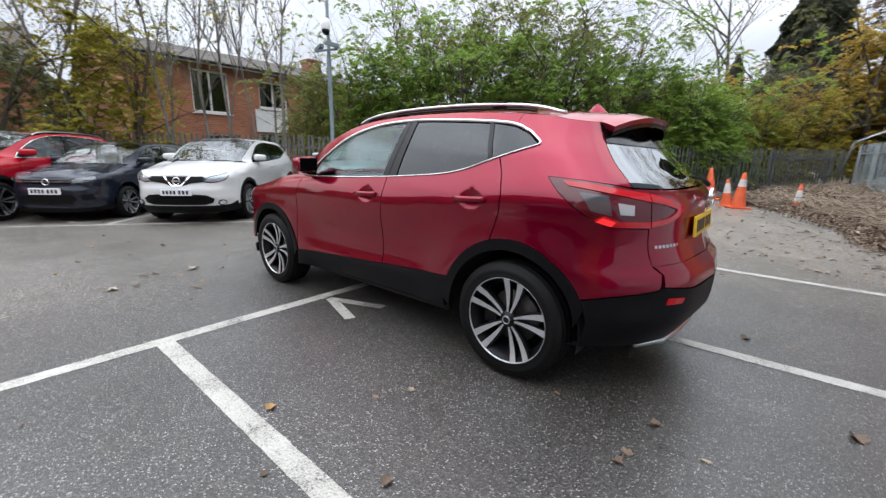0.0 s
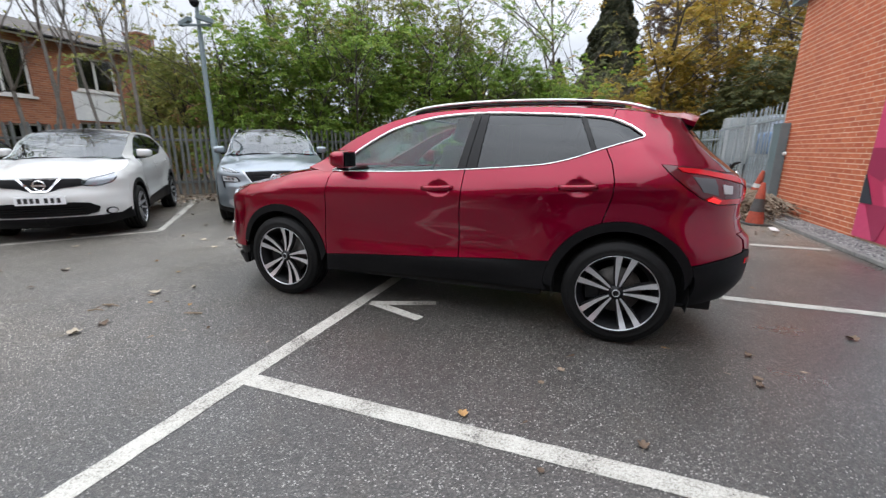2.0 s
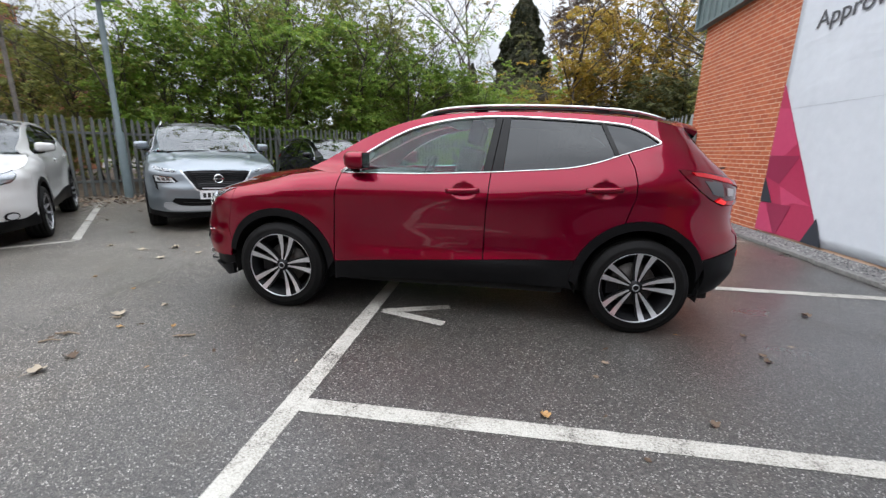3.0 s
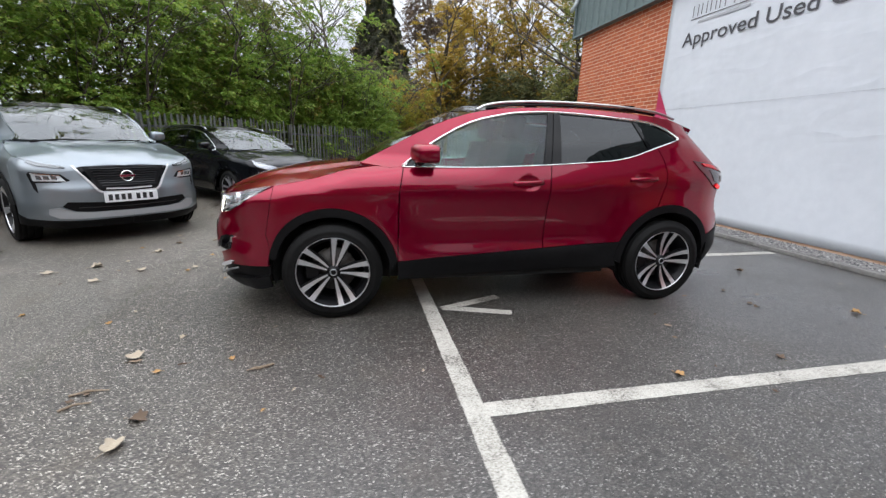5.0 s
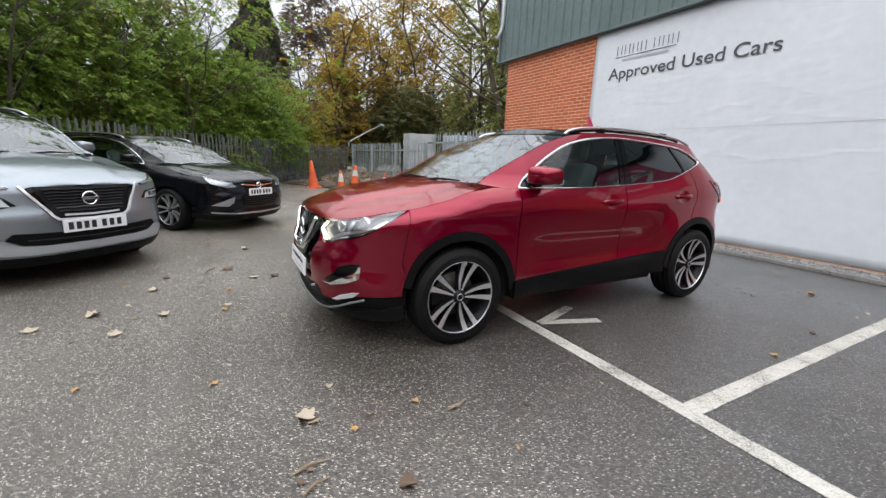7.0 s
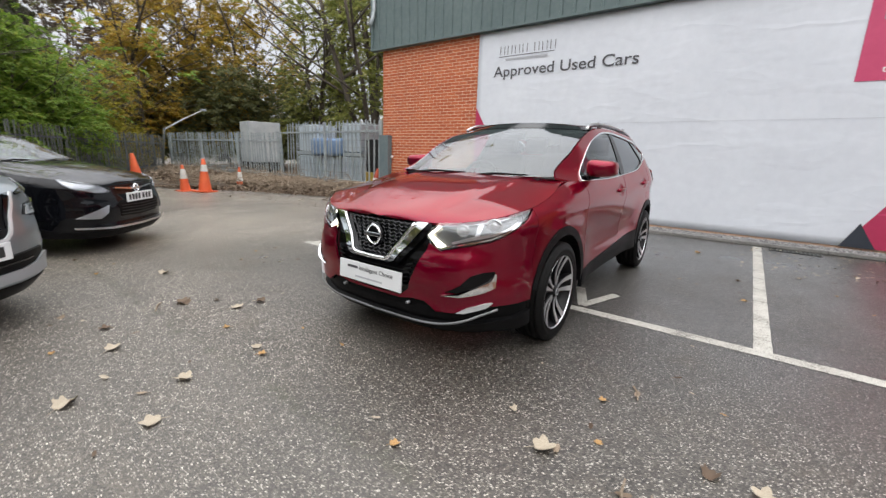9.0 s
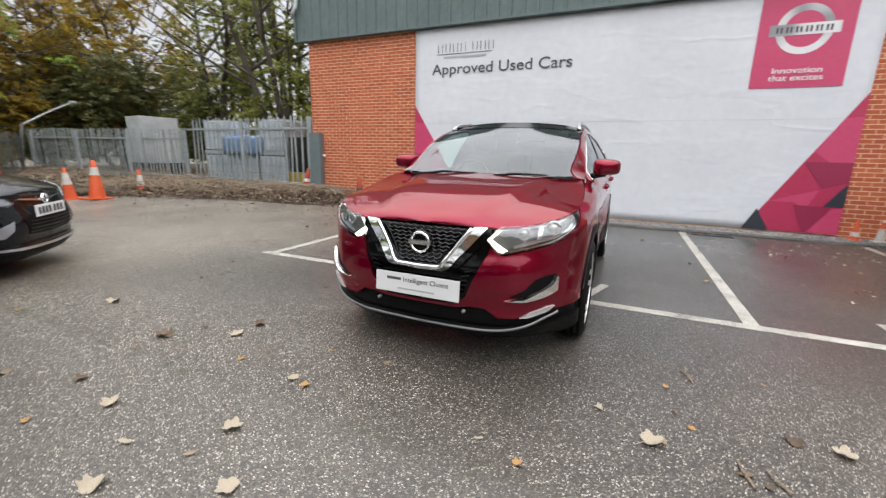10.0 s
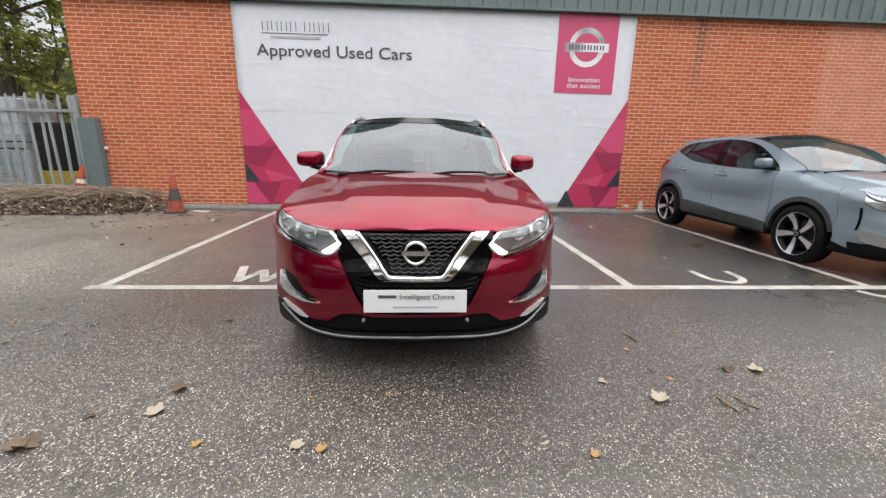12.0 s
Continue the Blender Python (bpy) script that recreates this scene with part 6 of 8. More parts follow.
def parked(name_label, paint, kind, axle, heading, scale, style, radius, rails=satin, trim=chrome, clad=None, glass_roof=False, category="car"):
    root = empty("car", pose(axle[0], axle[1], 0, 0, 0, heading + 180), label=name_label, category="car", group="parked cars")
    b = Builder(root, scale, 0.075)
    body(b, paint, glass_roof=glass_roof, rails=rails, style=style, radius=radius, clad=clad, windows_trim=trim)
    plain_front(b, paint, kind)
    plain_rear(b)
    return root


parked("white crossover car parked in front of a steel fence", paint_white, "older", (-9.35, 3.26), -46, (0.99, 1.0, 1.0), "ten", 0.335, rails=None, trim=None)
parked("silver-grey tall off-road style car with a black grille", paint_silver, "tall", (-7.43, 5.46), -48, (1.045, 1.02, 1.045), "five", 0.362, trim=satin)
parked("black estate car with swept chrome-edged lamps", paint_black, "estate", (-5.83, 8.0), -46, (1.08, 1.0, 0.925), "ten", 0.325, clad=paint_black)
parked("small blue-black hatchback car in a parking bay", paint_navy, "small", (-10.95, 1.72), -46, (0.915, 0.93, 0.925), "ten", 0.30, rails=None, trim=None, clad=paint_navy)
parked("bright red crossover car in a parking bay", paint_bright_red, "newer", (-11.95, 0.05), -50, (1.0, 1.0, 1.03), "twin", 0.345)
slate = parked("slate grey crossover car beside a brick wall", paint_slate, "newer", (-2.70, -2.44), 180, (1.005, 1.0, 1.01), "five", 0.352, rails=None, trim=None, clad=plastic_grey)
part("price_card", boxed((-0.11, -0.002, -0.07), (0.11, 0.002, 0.07), 0.001, pose(0.62, -0.36, 1.16, 0, 40, 90)), plate_white, slate, "white price card behind the windscreen")


# ---- fences ----
def palisade(name, a, b, height, material, label, pitch=0.2, lean=0.0, seed=1, pale_w=0.068, from_s=None):
    """A palisade fence from a to b: posts, two rails and W-topped pales, each a part."""
    rs = random.Random(seed)
    a, b = Vector(a), Vector(b)
    d = (b - a).normalized()
    length = (b - a).length
    ang = math.degrees(math.atan2(d.y, d.x))
    root = empty(name, pose(a.x, a.y, 0, 0, 0, ang), label=label, category="fence")
    pale = bmesh.new()
    w, h = pale_w / 2, height
    prof = [(-w, 0.0), (-w * 0.4, 0.012), (w * 0.4, 0.012), (w, 0.0)]
    rows = [(0.06, 1.0), (h - 0.10, 1.0), (h - 0.03, 0.75), (h, 0.12)]
    vs = [[pale.verts.new((x * k, -y, z)) for x, y in prof] for z, k in rows]
    vb = [[pale.verts.new((x * k, -y + 0.006, z)) for x, y in prof] for z, k in rows]
    for q in range(3):
        for i in range(3):
            pale.faces.new((vs[q][i], vs[q][i + 1], vs[q + 1][i + 1], vs[q + 1][i]))
            pale.faces.new((vb[q][i + 1], vb[q][i], vb[q + 1][i], vb[q + 1][i + 1]))
        for i in (0, 3):
            pale.faces.new((vs[q][i], vs[q + 1][i], vb[q + 1][i], vb[q][i]))
    me = bpy.data.meshes.new("pale")
    pale.to_mesh(me)
    pale.free()
    me.materials.append(material)
    n = int(length / pitch)
    for i in range(n + 1):
        o = new("pale", me)
        o.parent = root
        o.matrix_basis = pose(i * pitch, -0.03 + rs.uniform(-0.006, 0.006), rs.uniform(-0.04, 0.02), rs.uniform(-1.2, 1.2), rs.uniform(-1.0, 1.0) + lean, 0)
    for z in (0.35, height - 0.38):
        part("rail", boxed((0, -0.012, z), (length, 0.03, z + 0.055), 0.004), material, root)
    k = 0.0
    while k <= length:
        part("post", boxed((k - 0.05, 0.034, 0), (k + 0.05, 0.10, height - 0.06), 0.005), material, root)
        k += 2.75
    return root


FA, FD = Vector((-12.0, 7.2)), Vector((0.613, 0.790))
FN = Vector((-0.790, 0.613))
along = lambda s, off=0.0: FA + FD * s + FN * off
palisade("palisade_fence", along(-12.0), along(9.0), 1.80, steel_dark, "weathered dark steel palisade fence behind parked cars", 0.145, seed=2)
palisade("palisade_fence", along(9.2), along(21.0), 1.75, steel_dark, "weathered dark steel palisade fence under overhanging bushes", 0.155, seed=3)
palisade("palisade_fence", (1.72, 9.95), (1.95, 15.4), 2.25, steel_grey, "galvanised steel palisade fence beside the showroom", 0.21, seed=4)
palisade("palisade_fence", (1.95, 15.5), (1.25, 24.0), 1.95, steel_grey, "leaning galvanised steel palisade fence", 0.155, 2.0, seed=5)
post = tagged(part("gate_post", boxed((1.42, 9.46, 0.0), (1.58, 9.80, 1.76), 0.01), post_paint), "grey painted steel gate post against a brick corner", "post")
knob = part("lock_knob", lathe([(0, 0.05), (0.03, 0.045), (0.035, 0.0)], 14), print_white, None, "white plastic cap")
knob.matrix_basis = pose(1.57, 9.42, 1.18, 0, -90, 0)
tagged(knob, "small white plastic cap on a brick wall", "cap")

# lamp mast with security cameras
pole = empty("camera_pole", pose(-11.28, 7.62, 0, 0, 0, 0), label="grey steel mast with security cameras by the fence", category="pole")
part("mast", lathe([(0.0, 7.2), (0.042, 7.2), (0.046, 4.0), (0.056, 3.9), (0.060, 1.5), (0.082, 1.45), (0.086, 0.0)], 20), post_paint, pole, smooth=True)
part("dome_camera", lathe([(0.0, 4.56), (0.07, 4.58), (0.115, 4.65), (0.125, 4.72), (0.125, 4.84), (0.09, 4.92), (0.0, 4.93)], 20, pose(0.10, -0.14, 0)), print_white, pole, "white dome camera housing", smooth=True)
part("dome_window", lathe([(0.0, 4.50), (0.06, 4.51), (0.10, 4.57), (0.118, 4.64), (0.0, 4.66)], 20, pose(0.10, -0.14, 0)), gloss_black, pole, "dark glass dome", smooth=True)
part("camera_arm", boxed((-0.34, -0.03, 4.12), (0.34, 0.03, 4.17), 0.008, pose(0, -0.05, 0, 0, 0, 20)), post_paint, pole)
for sg in (-1, 1):
    part("bullet_camera", boxed((-0.19, -0.06, -0.055), (0.19, 0.06, 0.055), 0.02, pose(0.32 * sg, -0.10, 4.235, 0, 12 * sg, 20 + 25 * sg)), post_paint, pole)

# fallen lamp column over the far fence
lamp_arm = empty("broken_lamp_post", Matrix.Identity(4), label="bent white lamp column leaning over a fence", category="lamp post")
part("column", tube([(0.6, 23.3, 0.0), (0.9, 23.6, 1.6), (1.0, 23.7, 2.1)], 0.045, 10), steel_dark, lamp_arm, smooth=True)
part("arm", tube([(1.0, 23.7, 2.05), (2.2, 24.5, 2.65), (3.6, 25.6, 3.25)], [0.034, 0.03, 0.028], 10), print_pale, lamp_arm, smooth=True)
part("lamp_head", boxed((3.5, 25.5, 3.2), (3.78, 25.7, 3.32), 0.04), steel_grey, lamp_arm)

# ---- yard behind the galvanised fence ----
trailer_grey = varied("weathered_white_panel", (0.30, 0.32, 0.33), (0.44, 0.46, 0.46), 2.5, 0.6, bump=0.2)
ibc_white = varied("translucent_plastic", (0.36, 0.42, 0.47), (0.52, 0.58, 0.63), 2.0, 0.5, bump=0.1)
tarp_blue = varied("faded_blue_tarpaulin", (0.10, 0.17, 0.30), (0.20, 0.30, 0.46), 3.0, 0.6, bump=0.4, bump_scale=9, distance=0.03)
yellow_paint = varied("dirty_yellow_paint", (0.35, 0.24, 0.03), (0.5, 0.36, 0.06), 3.0, 0.6)


def storage_tank(x, y, z, turn, label):
    root = empty("storage_tank", pose(x, y, z, 0, 0, turn), label=label, category="storage tank", group="storage tanks in the yard")
    part("bottle", boxed((-0.56, -0.47, 0.14), (0.56, 0.47, 1.10), 0.09), ibc_white, root, smooth=False)
    part("pallet", boxed((-0.6, -0.5, 0.0), (0.6, 0.5, 0.12), 0.01), steel_grey, root)
    for k in range(6):
        q = -0.55 + 0.22 * k
        part("cage_bar", tube([(q, -0.49, 0.12), (q, -0.49, 1.13), (q, 0.49, 1.13), (q, 0.49, 0.12)], 0.011, 6), steel_grey, root)
    for k in range(4):
        zz = 0.3 + 0.25 * k
        part("cage_bar", tube([(-0.58, -0.5, zz), (0.58, -0.5, zz), (0.58, 0.5, zz), (-0.58, 0.5, zz), (-0.58, -0.5, zz)], 0.011, 6), steel_grey, root)
    return root


for i, (x, y) in enumerate(((3.3, 12.6), (3.25, 13.9), (3.3, 15.2))):
    storage_tank(x, y, 0.0, 90 + 5 * i, "white plastic liquid tank in a wire cage")
    if i != 1:
        storage_tank(x + 0.05, y + 0.06, 1.14, 86 + 4 * i, "white plastic liquid tank in a wire cage, stacked")
bm = boxed((-0.65, -0.75, 0.0), (0.65, 0.75, 0.62), 0.12)
tarp = tagged(part("tarpaulin", bm, tarp_blue, None, smooth=True), "faded blue tarpaulin bundle on a caged tank", "tarpaulin")
tarp.matrix_basis = pose(3.27, 13.9, 1.13, 0, 0, 8)
cont = empty("box_trailer", pose(3.75, 20.2, 0, 0, 0, 80), label="dirty white box trailer behind a fence", category="trailer")
part("trailer_box", boxed((-0.62, -0.7, 0.7), (0.58, 0.7, 2.52), 0.04), trailer_grey, cont)
for q in (-0.64, -0.24, 0.16, 0.55):
    part("corner_rail", boxed((q, -0.73, 0.68), (q + 0.05, -0.69, 2.54), 0.006), steel_grey, cont)
part("chassis", boxed((-0.75, -0.62, 0.35), (0.75, 0.62, 0.69), 0.02), underside, cont)
for q in (-0.45, 0.45):
    part("trailer_wheel", lathe([(0, -0.1), (0.36, -0.1), (0.38, 0), (0.36, 0.1), (0, 0.1)], 24, pose(q, -0.72, 0.38, 90, 0, 0)), rubber, cont)
digger = empty("yellow_barrow", pose(3.9, 10.3, 0, 0, 0, 15), label="dirty yellow steel skip in the yard", category="skip")
part("tub", boxed((-0.6, -0.45, 0.25), (0.6, 0.45, 0.95), 0.06), yellow_paint, digger)
part("frame", boxed((-0.7, -0.35, 0.0), (0.7, 0.35, 0.24), 0.03), underside, digger)

machine = empty("site_machine", pose(3.3, 11.35, 0, 0, 0, 84), label="dark site machine on a dirty yellow base behind a fence", category="machine")
part("machine_base", boxed((-0.62, -0.5, 0.22), (0.62, 0.5, 0.62), 0.04), yellow_paint, machine, "dirty yellow base")
part("machine_body", boxed((-0.58, -0.46, 0.621), (0.58, 0.46, 1.72), 0.07), underside, machine)
part("machine_panel", boxed((-0.40, -0.476, 0.95), (0.10, -0.461, 1.45), 0.006), trailer_grey, machine, "pale dented side panel")
for q in (-0.42, 0.42):
    for r in (-0.40, 0.40):
        part("machine_wheel", lathe([(0, -0.07), (0.20, -0.07), (0.22, 0), (0.20, 0.07), (0, 0.07)], 20, pose(q, r, 0.221, 90, 0, 0)), rubber, machine)

# ---- brick house behind the birches ----
HX = -20.2
house = empty("house", Matrix.Identity(4), label="two-storey brick house with a brown tiled roof", category="house")
roof_tile = varied("brown_roof_tile", (0.050, 0.043, 0.038), (0.095, 0.082, 0.072), 1.5, 0.85, bump=0.4)
house_brick = principled("brown_red_brick", (0.25, 0.10, 0.05), 0.9)
hc = add_node(house_brick, "ShaderNodeSeparateXYZ")
wire(house_brick, add_node(house_brick, "ShaderNodeTexCoord").outputs["Object"], hc.inputs[0])
hsum = add_node(house_brick, "ShaderNodeMath")
wire(house_brick, hc.outputs["X"], hsum.inputs[0])
wire(house_brick, hc.outputs["Y"], hsum.inputs[1])
hv = add_node(house_brick, "ShaderNodeCombineXYZ")
wire(house_brick, hsum.outputs[0], hv.inputs["X"])
wire(house_brick, hc.outputs["Z"], hv.inputs["Y"])
hb = add_node(house_brick, "ShaderNodeTexBrick", Scale=1.0, Brick_Width=0.225, Row_Height=0.075, Mortar_Size=0.006, Color1=(0.24, 0.082, 0.040, 1), Color2=(0.36, 0.135, 0.062, 1), Mortar=(0.34, 0.25, 0.18, 1))
wire(house_brick, hv.outputs[0], hb.inputs["Vector"])
wire(house_brick, mix_of(house_brick, ramp_of(house_brick, noise_of(house_brick, 0.8, 5), [(0.42, 0.0), (0.75, 0.5)]), hb.outputs["Color"], (0.14, 0.062, 0.035)), bsdf(house_brick)["Base Color"])
white_trim = varied("white_window_frame", (0.62, 0.62, 0.60), (0.75, 0.75, 0.73), 3.0, 0.5, bump=0)
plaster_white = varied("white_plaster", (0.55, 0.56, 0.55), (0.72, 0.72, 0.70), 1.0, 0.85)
curtain = varied("cream_curtain", (0.35, 0.30, 0.20), (0.55, 0.48, 0.35), 4.0, 0.9)
room_dark = principled("dark_room", (0.02, 0.02, 0.022), 0.9)
pane_glass = glass_mat("house_window_glass", (0.55, 0.60, 0.60))


def brick_wall_with_holes(root, y0, y1, z0, z1, holes, x, thick, material):
    """A facade facing +x, cut into blocks round its window openings."""
    ys = sorted({y0, y1} | {h[0] for h in holes} | {h[1] for h in holes})
    zs = sorted({z0, z1} | {h[2] for h in holes} | {h[3] for h in holes})
    bm = bmesh.new()
    for a, b in zip(ys, ys[1:]):
        for c, d in zip(zs, zs[1:]):
            if not any(h[0] <= (a + b) / 2 <= h[1] and h[2] <= (c + d) / 2 <= h[3] for h in holes):
                box(bm, (x - thick, a, c), (x, b, d))
    bmesh.ops.remove_doubles(bm, verts=bm.verts, dist=0.0005)
    return part("facade", bm, material, root)


HOLES = [(7.0, 8.5, 2.95, 4.65), (9.85, 11.25, 3.35, 4.55), (7.5, 8.7, 0.5, 2.05), (9.7, 11.1, 0.5, 2.2)]
brick_wall_with_holes(house, 4.7, 15.2, 0.0, 5.0, HOLES, HX, 0.25, house_brick)
for a, b, c, d in HOLES:
    win = part("window", boxed((HX - 0.16, a, c), (HX - 0.10, b, c + 0.07)), white_trim, house)
    part("frame_top", boxed((HX - 0.16, a, d - 0.07), (HX - 0.10, b, d)), white_trim, win)
    for q in (a, (a + b) / 2 - 0.035, b - 0.07):
        part("frame_bar", boxed((HX - 0.158, q, c + 0.07), (HX - 0.102, q + 0.07, d - 0.07)), white_trim, win)
    part("sill", boxed((HX - 0.10, a - 0.06, c - 0.08), (HX + 0.07, b + 0.06, c - 0.003)), white_trim, win)
    g = part("pane", boxed((HX - 0.136, a + 0.02, c + 0.02), (HX - 0.130, b - 0.02, d - 0.02)), pane_glass, win)
    part("room", boxed((HX - 1.6, a - 0.2, c - 0.1), (HX - 0.9, b + 0.2, d + 0.1)), room_dark, win)
    part("curtain", boxed((HX - 0.34, a + 0.02, c), (HX - 0.30, a + (b - a) * 0.32, d), 0.01), curtain, win)
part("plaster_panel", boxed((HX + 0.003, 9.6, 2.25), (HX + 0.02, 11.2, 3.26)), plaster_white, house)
part("side_wall", boxed((HX - 7.0, 4.70, 0), (HX - 0.252, 4.95, 5.0)), house_brick, house)
part("side_wall", boxed((HX - 7.0, 14.95, 0), (HX - 0.252, 15.20, 5.0)), house_brick, house)
part("back_wall", boxed((HX - 7.25, 4.7, 0), (HX - 7.002, 15.2, 5.0)), house_brick, house)
bm = bmesh.new()
for y0, y1 in ((4.4, 15.5),):
    for k in range(16):
        t0, t1 = k / 16, (k + 1) / 16
        xa, za = HX + 0.45 - 4.1 * t0, 4.95 + 1.25 * t0
        xb, zb = HX + 0.45 - 4.1 * t1, 4.95 + 1.25 * t1
        vs = [bm.verts.new(p) for p in ((xa, y0, za + 0.035), (xa, y1, za + 0.035), (xb, y1, zb + 0.012), (xb, y0, zb + 0.012))]
        bm.faces.new(vs)
        lo = [bm.verts.new(p) for p in ((xa, y0, za), (xa, y1, za))]
        bm.faces.new((lo[0], lo[1], vs[1], vs[0]))
    vs = [bm.verts.new(p) for p in ((HX - 3.65, y0, 6.212), (HX - 3.65, y1, 6.212), (HX - 7.7, y1, 4.95), (HX - 7.7, y0, 4.95))]
    bm.faces.new(vs)
bmesh.ops.remove_doubles(bm, verts=bm.verts, dist=0.045)
part("roof", bm, roof_tile, house)
for y in (4.72, 14.96):
    bm = bmesh.new()
    tri = [(HX - 0.25, 5.0), (HX - 3.65, 6.10), (HX - 7.0, 5.0)]
    a = [bm.verts.new((x, y, z)) for x, z in tri]
    b = [bm.verts.new((x, y + 0.22, z)) for x, z in tri]
    bm.faces.new(a), bm.faces.new(b[::-1])
    for i in range(3):
        bm.faces.new((a[i], b[i], b[(i + 1) % 3], a[(i + 1) % 3]))
    part("gable", bm, house_brick, house)
part("fascia", boxed((HX + 0.40, 4.4, 4.80), (HX + 0.44, 15.5, 4.97)), white_trim, house)
part("gutter", tube([(HX + 0.50, 4.4, 4.90), (HX + 0.50, 15.5, 4.90)], 0.055, 10), underside, house)
chim = part("chimney", boxed((HX - 3.2, 14.05, 5.5), (HX - 2.4, 14.85, 6.42), 0.02), house_brick, house)
part("chimney_cap", boxed((HX - 3.28, 13.97, 6.421), (HX - 2.32, 14.93, 6.53), 0.02), house_brick, chim)
bm = tube([(HX - 2.3, 14.66, 5.6), (HX - 2.3, 14.66, 7.85)], 0.02, 6)
for k in range(4):
    tube([(HX - 2.3 - 0.18, 14.45 + 0.14 * k, 7.8 + 0.03 * k), (HX - 2.3 + 0.18, 14.45 + 0.14 * k, 7.8 + 0.03 * k)], 0.008, 5, bm)
tube([(HX - 2.3, 14.35, 7.78), (HX - 2.3, 14.98, 7.92)], 0.010, 5, bm)
part("aerial", bm, steel_grey, house, "thin metal television aerial")
wing = empty("house", Matrix.Identity(4), label="low brown brick building half hidden by trees", category="house")
part("wall", boxed((-30.0, -9.0, 0), (-23.0, 2.6, 4.3)), house_brick, wing)
bm = bmesh.new()
vs = [bm.verts.new(p) for p in ((-22.6, -9.3, 4.25), (-22.6, 2.9, 4.25), (-26.5, 2.9, 6.4), (-26.5, -9.3, 6.4), (-30.4, 2.9, 4.25), (-30.4, -9.3, 4.25))]
bm.faces.new(vs[:4]), bm.faces.new((vs[3], vs[2], vs[4], vs[5])), bm.faces.new((vs[1], vs[4], vs[2])), bm.faces.new((vs[0], vs[3], vs[5]))
part("roof", bm, roof_tile, wing)
for y in (-7.0, -4.0, -1.0):
    w = part("window", boxed((-23.0, y, 1.0), (-22.95, y + 1.4, 2.3), 0.01), white_trim, wing)
    part("pane", boxed((-22.949, y + 0.08, 1.08), (-22.945, y + 1.32, 2.22)), gloss_black, w)

# plain unseen building, added to close the open side and darken car reflections
backdrop = empty("unseen_building", Matrix.Identity(4), label="plain brick block, unseen, added to darken reflections on the cars", category="building")
part("wall", boxed((-34.0, -30.0, 0), (1.2, -17.0, 7.6)), house_brick, backdrop)
part("roof", boxed((-34.4, -30.4, 7.601), (1.5, -16.6, 7.9), 0.05), roof_tile, backdrop)
for k in range(10):
    for z in (1.0, 4.4):
        w = part("window", boxed((-32.5 + 3.4 * k, -17.0, z), (-30.7 + 3.4 * k, -16.95, z + 1.4), 0.01), white_trim, backdrop)
        part("pane", boxed((-32.4 + 3.4 * k, -16.949, z + 0.1), (-30.8 + 3.4 * k, -16.945, z + 1.3)), gloss_black, w)

# ---- planting ----
def leaf_mat(name, stops):
    m = principled(name, stops[0][1], 0.55)
    isl = m.node_tree.nodes.new("ShaderNodeNewGeometry").outputs["Random Per Island"]
    col = ramp_of(m, isl, stops)
    col = mix_of(m, ramp_of(m, noise_of(m, 0.5, 3), [(0.40, 0.0), (0.75, 0.35)]), col, stops[0][1])
    wire(m, col, bsdf(m)["Base Color"])
    tr = add_node(m, "ShaderNodeBsdfTranslucent")
    wire(m, col, tr.inputs["Color"])
    mix = add_node(m, "ShaderNodeMixShader", Fac=0.55)
    out = m.node_tree.nodes["Material Output"]
    wire(m, m.node_tree.nodes["Principled BSDF"].outputs[0], mix.inputs[1])
    wire(m, tr.outputs[0], mix.inputs[2])
    wire(m, mix.outputs[0], out.inputs["Surface"])
    return m


# green leaf colours are lifted to put in light that the crowns' self-shade removes
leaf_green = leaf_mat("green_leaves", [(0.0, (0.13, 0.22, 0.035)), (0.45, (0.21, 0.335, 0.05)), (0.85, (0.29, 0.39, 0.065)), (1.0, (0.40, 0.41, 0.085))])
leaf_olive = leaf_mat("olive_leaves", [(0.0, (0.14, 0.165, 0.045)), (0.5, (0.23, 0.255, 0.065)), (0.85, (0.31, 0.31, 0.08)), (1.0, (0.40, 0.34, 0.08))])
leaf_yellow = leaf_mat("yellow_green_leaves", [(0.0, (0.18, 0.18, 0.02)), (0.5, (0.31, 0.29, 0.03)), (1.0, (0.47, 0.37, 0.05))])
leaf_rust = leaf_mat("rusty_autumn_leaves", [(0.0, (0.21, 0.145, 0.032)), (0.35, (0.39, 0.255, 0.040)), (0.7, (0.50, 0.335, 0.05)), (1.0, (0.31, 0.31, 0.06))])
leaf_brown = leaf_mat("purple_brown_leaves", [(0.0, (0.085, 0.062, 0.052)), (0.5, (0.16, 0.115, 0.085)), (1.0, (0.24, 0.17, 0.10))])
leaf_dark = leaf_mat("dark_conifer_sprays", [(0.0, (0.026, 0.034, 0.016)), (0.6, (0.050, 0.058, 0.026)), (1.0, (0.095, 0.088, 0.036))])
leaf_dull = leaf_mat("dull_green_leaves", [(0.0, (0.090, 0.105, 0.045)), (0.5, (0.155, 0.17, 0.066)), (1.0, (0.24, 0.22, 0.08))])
bark = varied("grey_brown_bark", (0.045, 0.036, 0.028), (0.11, 0.092, 0.072), 3.0, 0.95, bump=0.6)
bark_pale = varied("pale_birch_bark", (0.10, 0.088, 0.075), (0.22, 0.20, 0.175), 3.0, 0.9, bump=0.4)


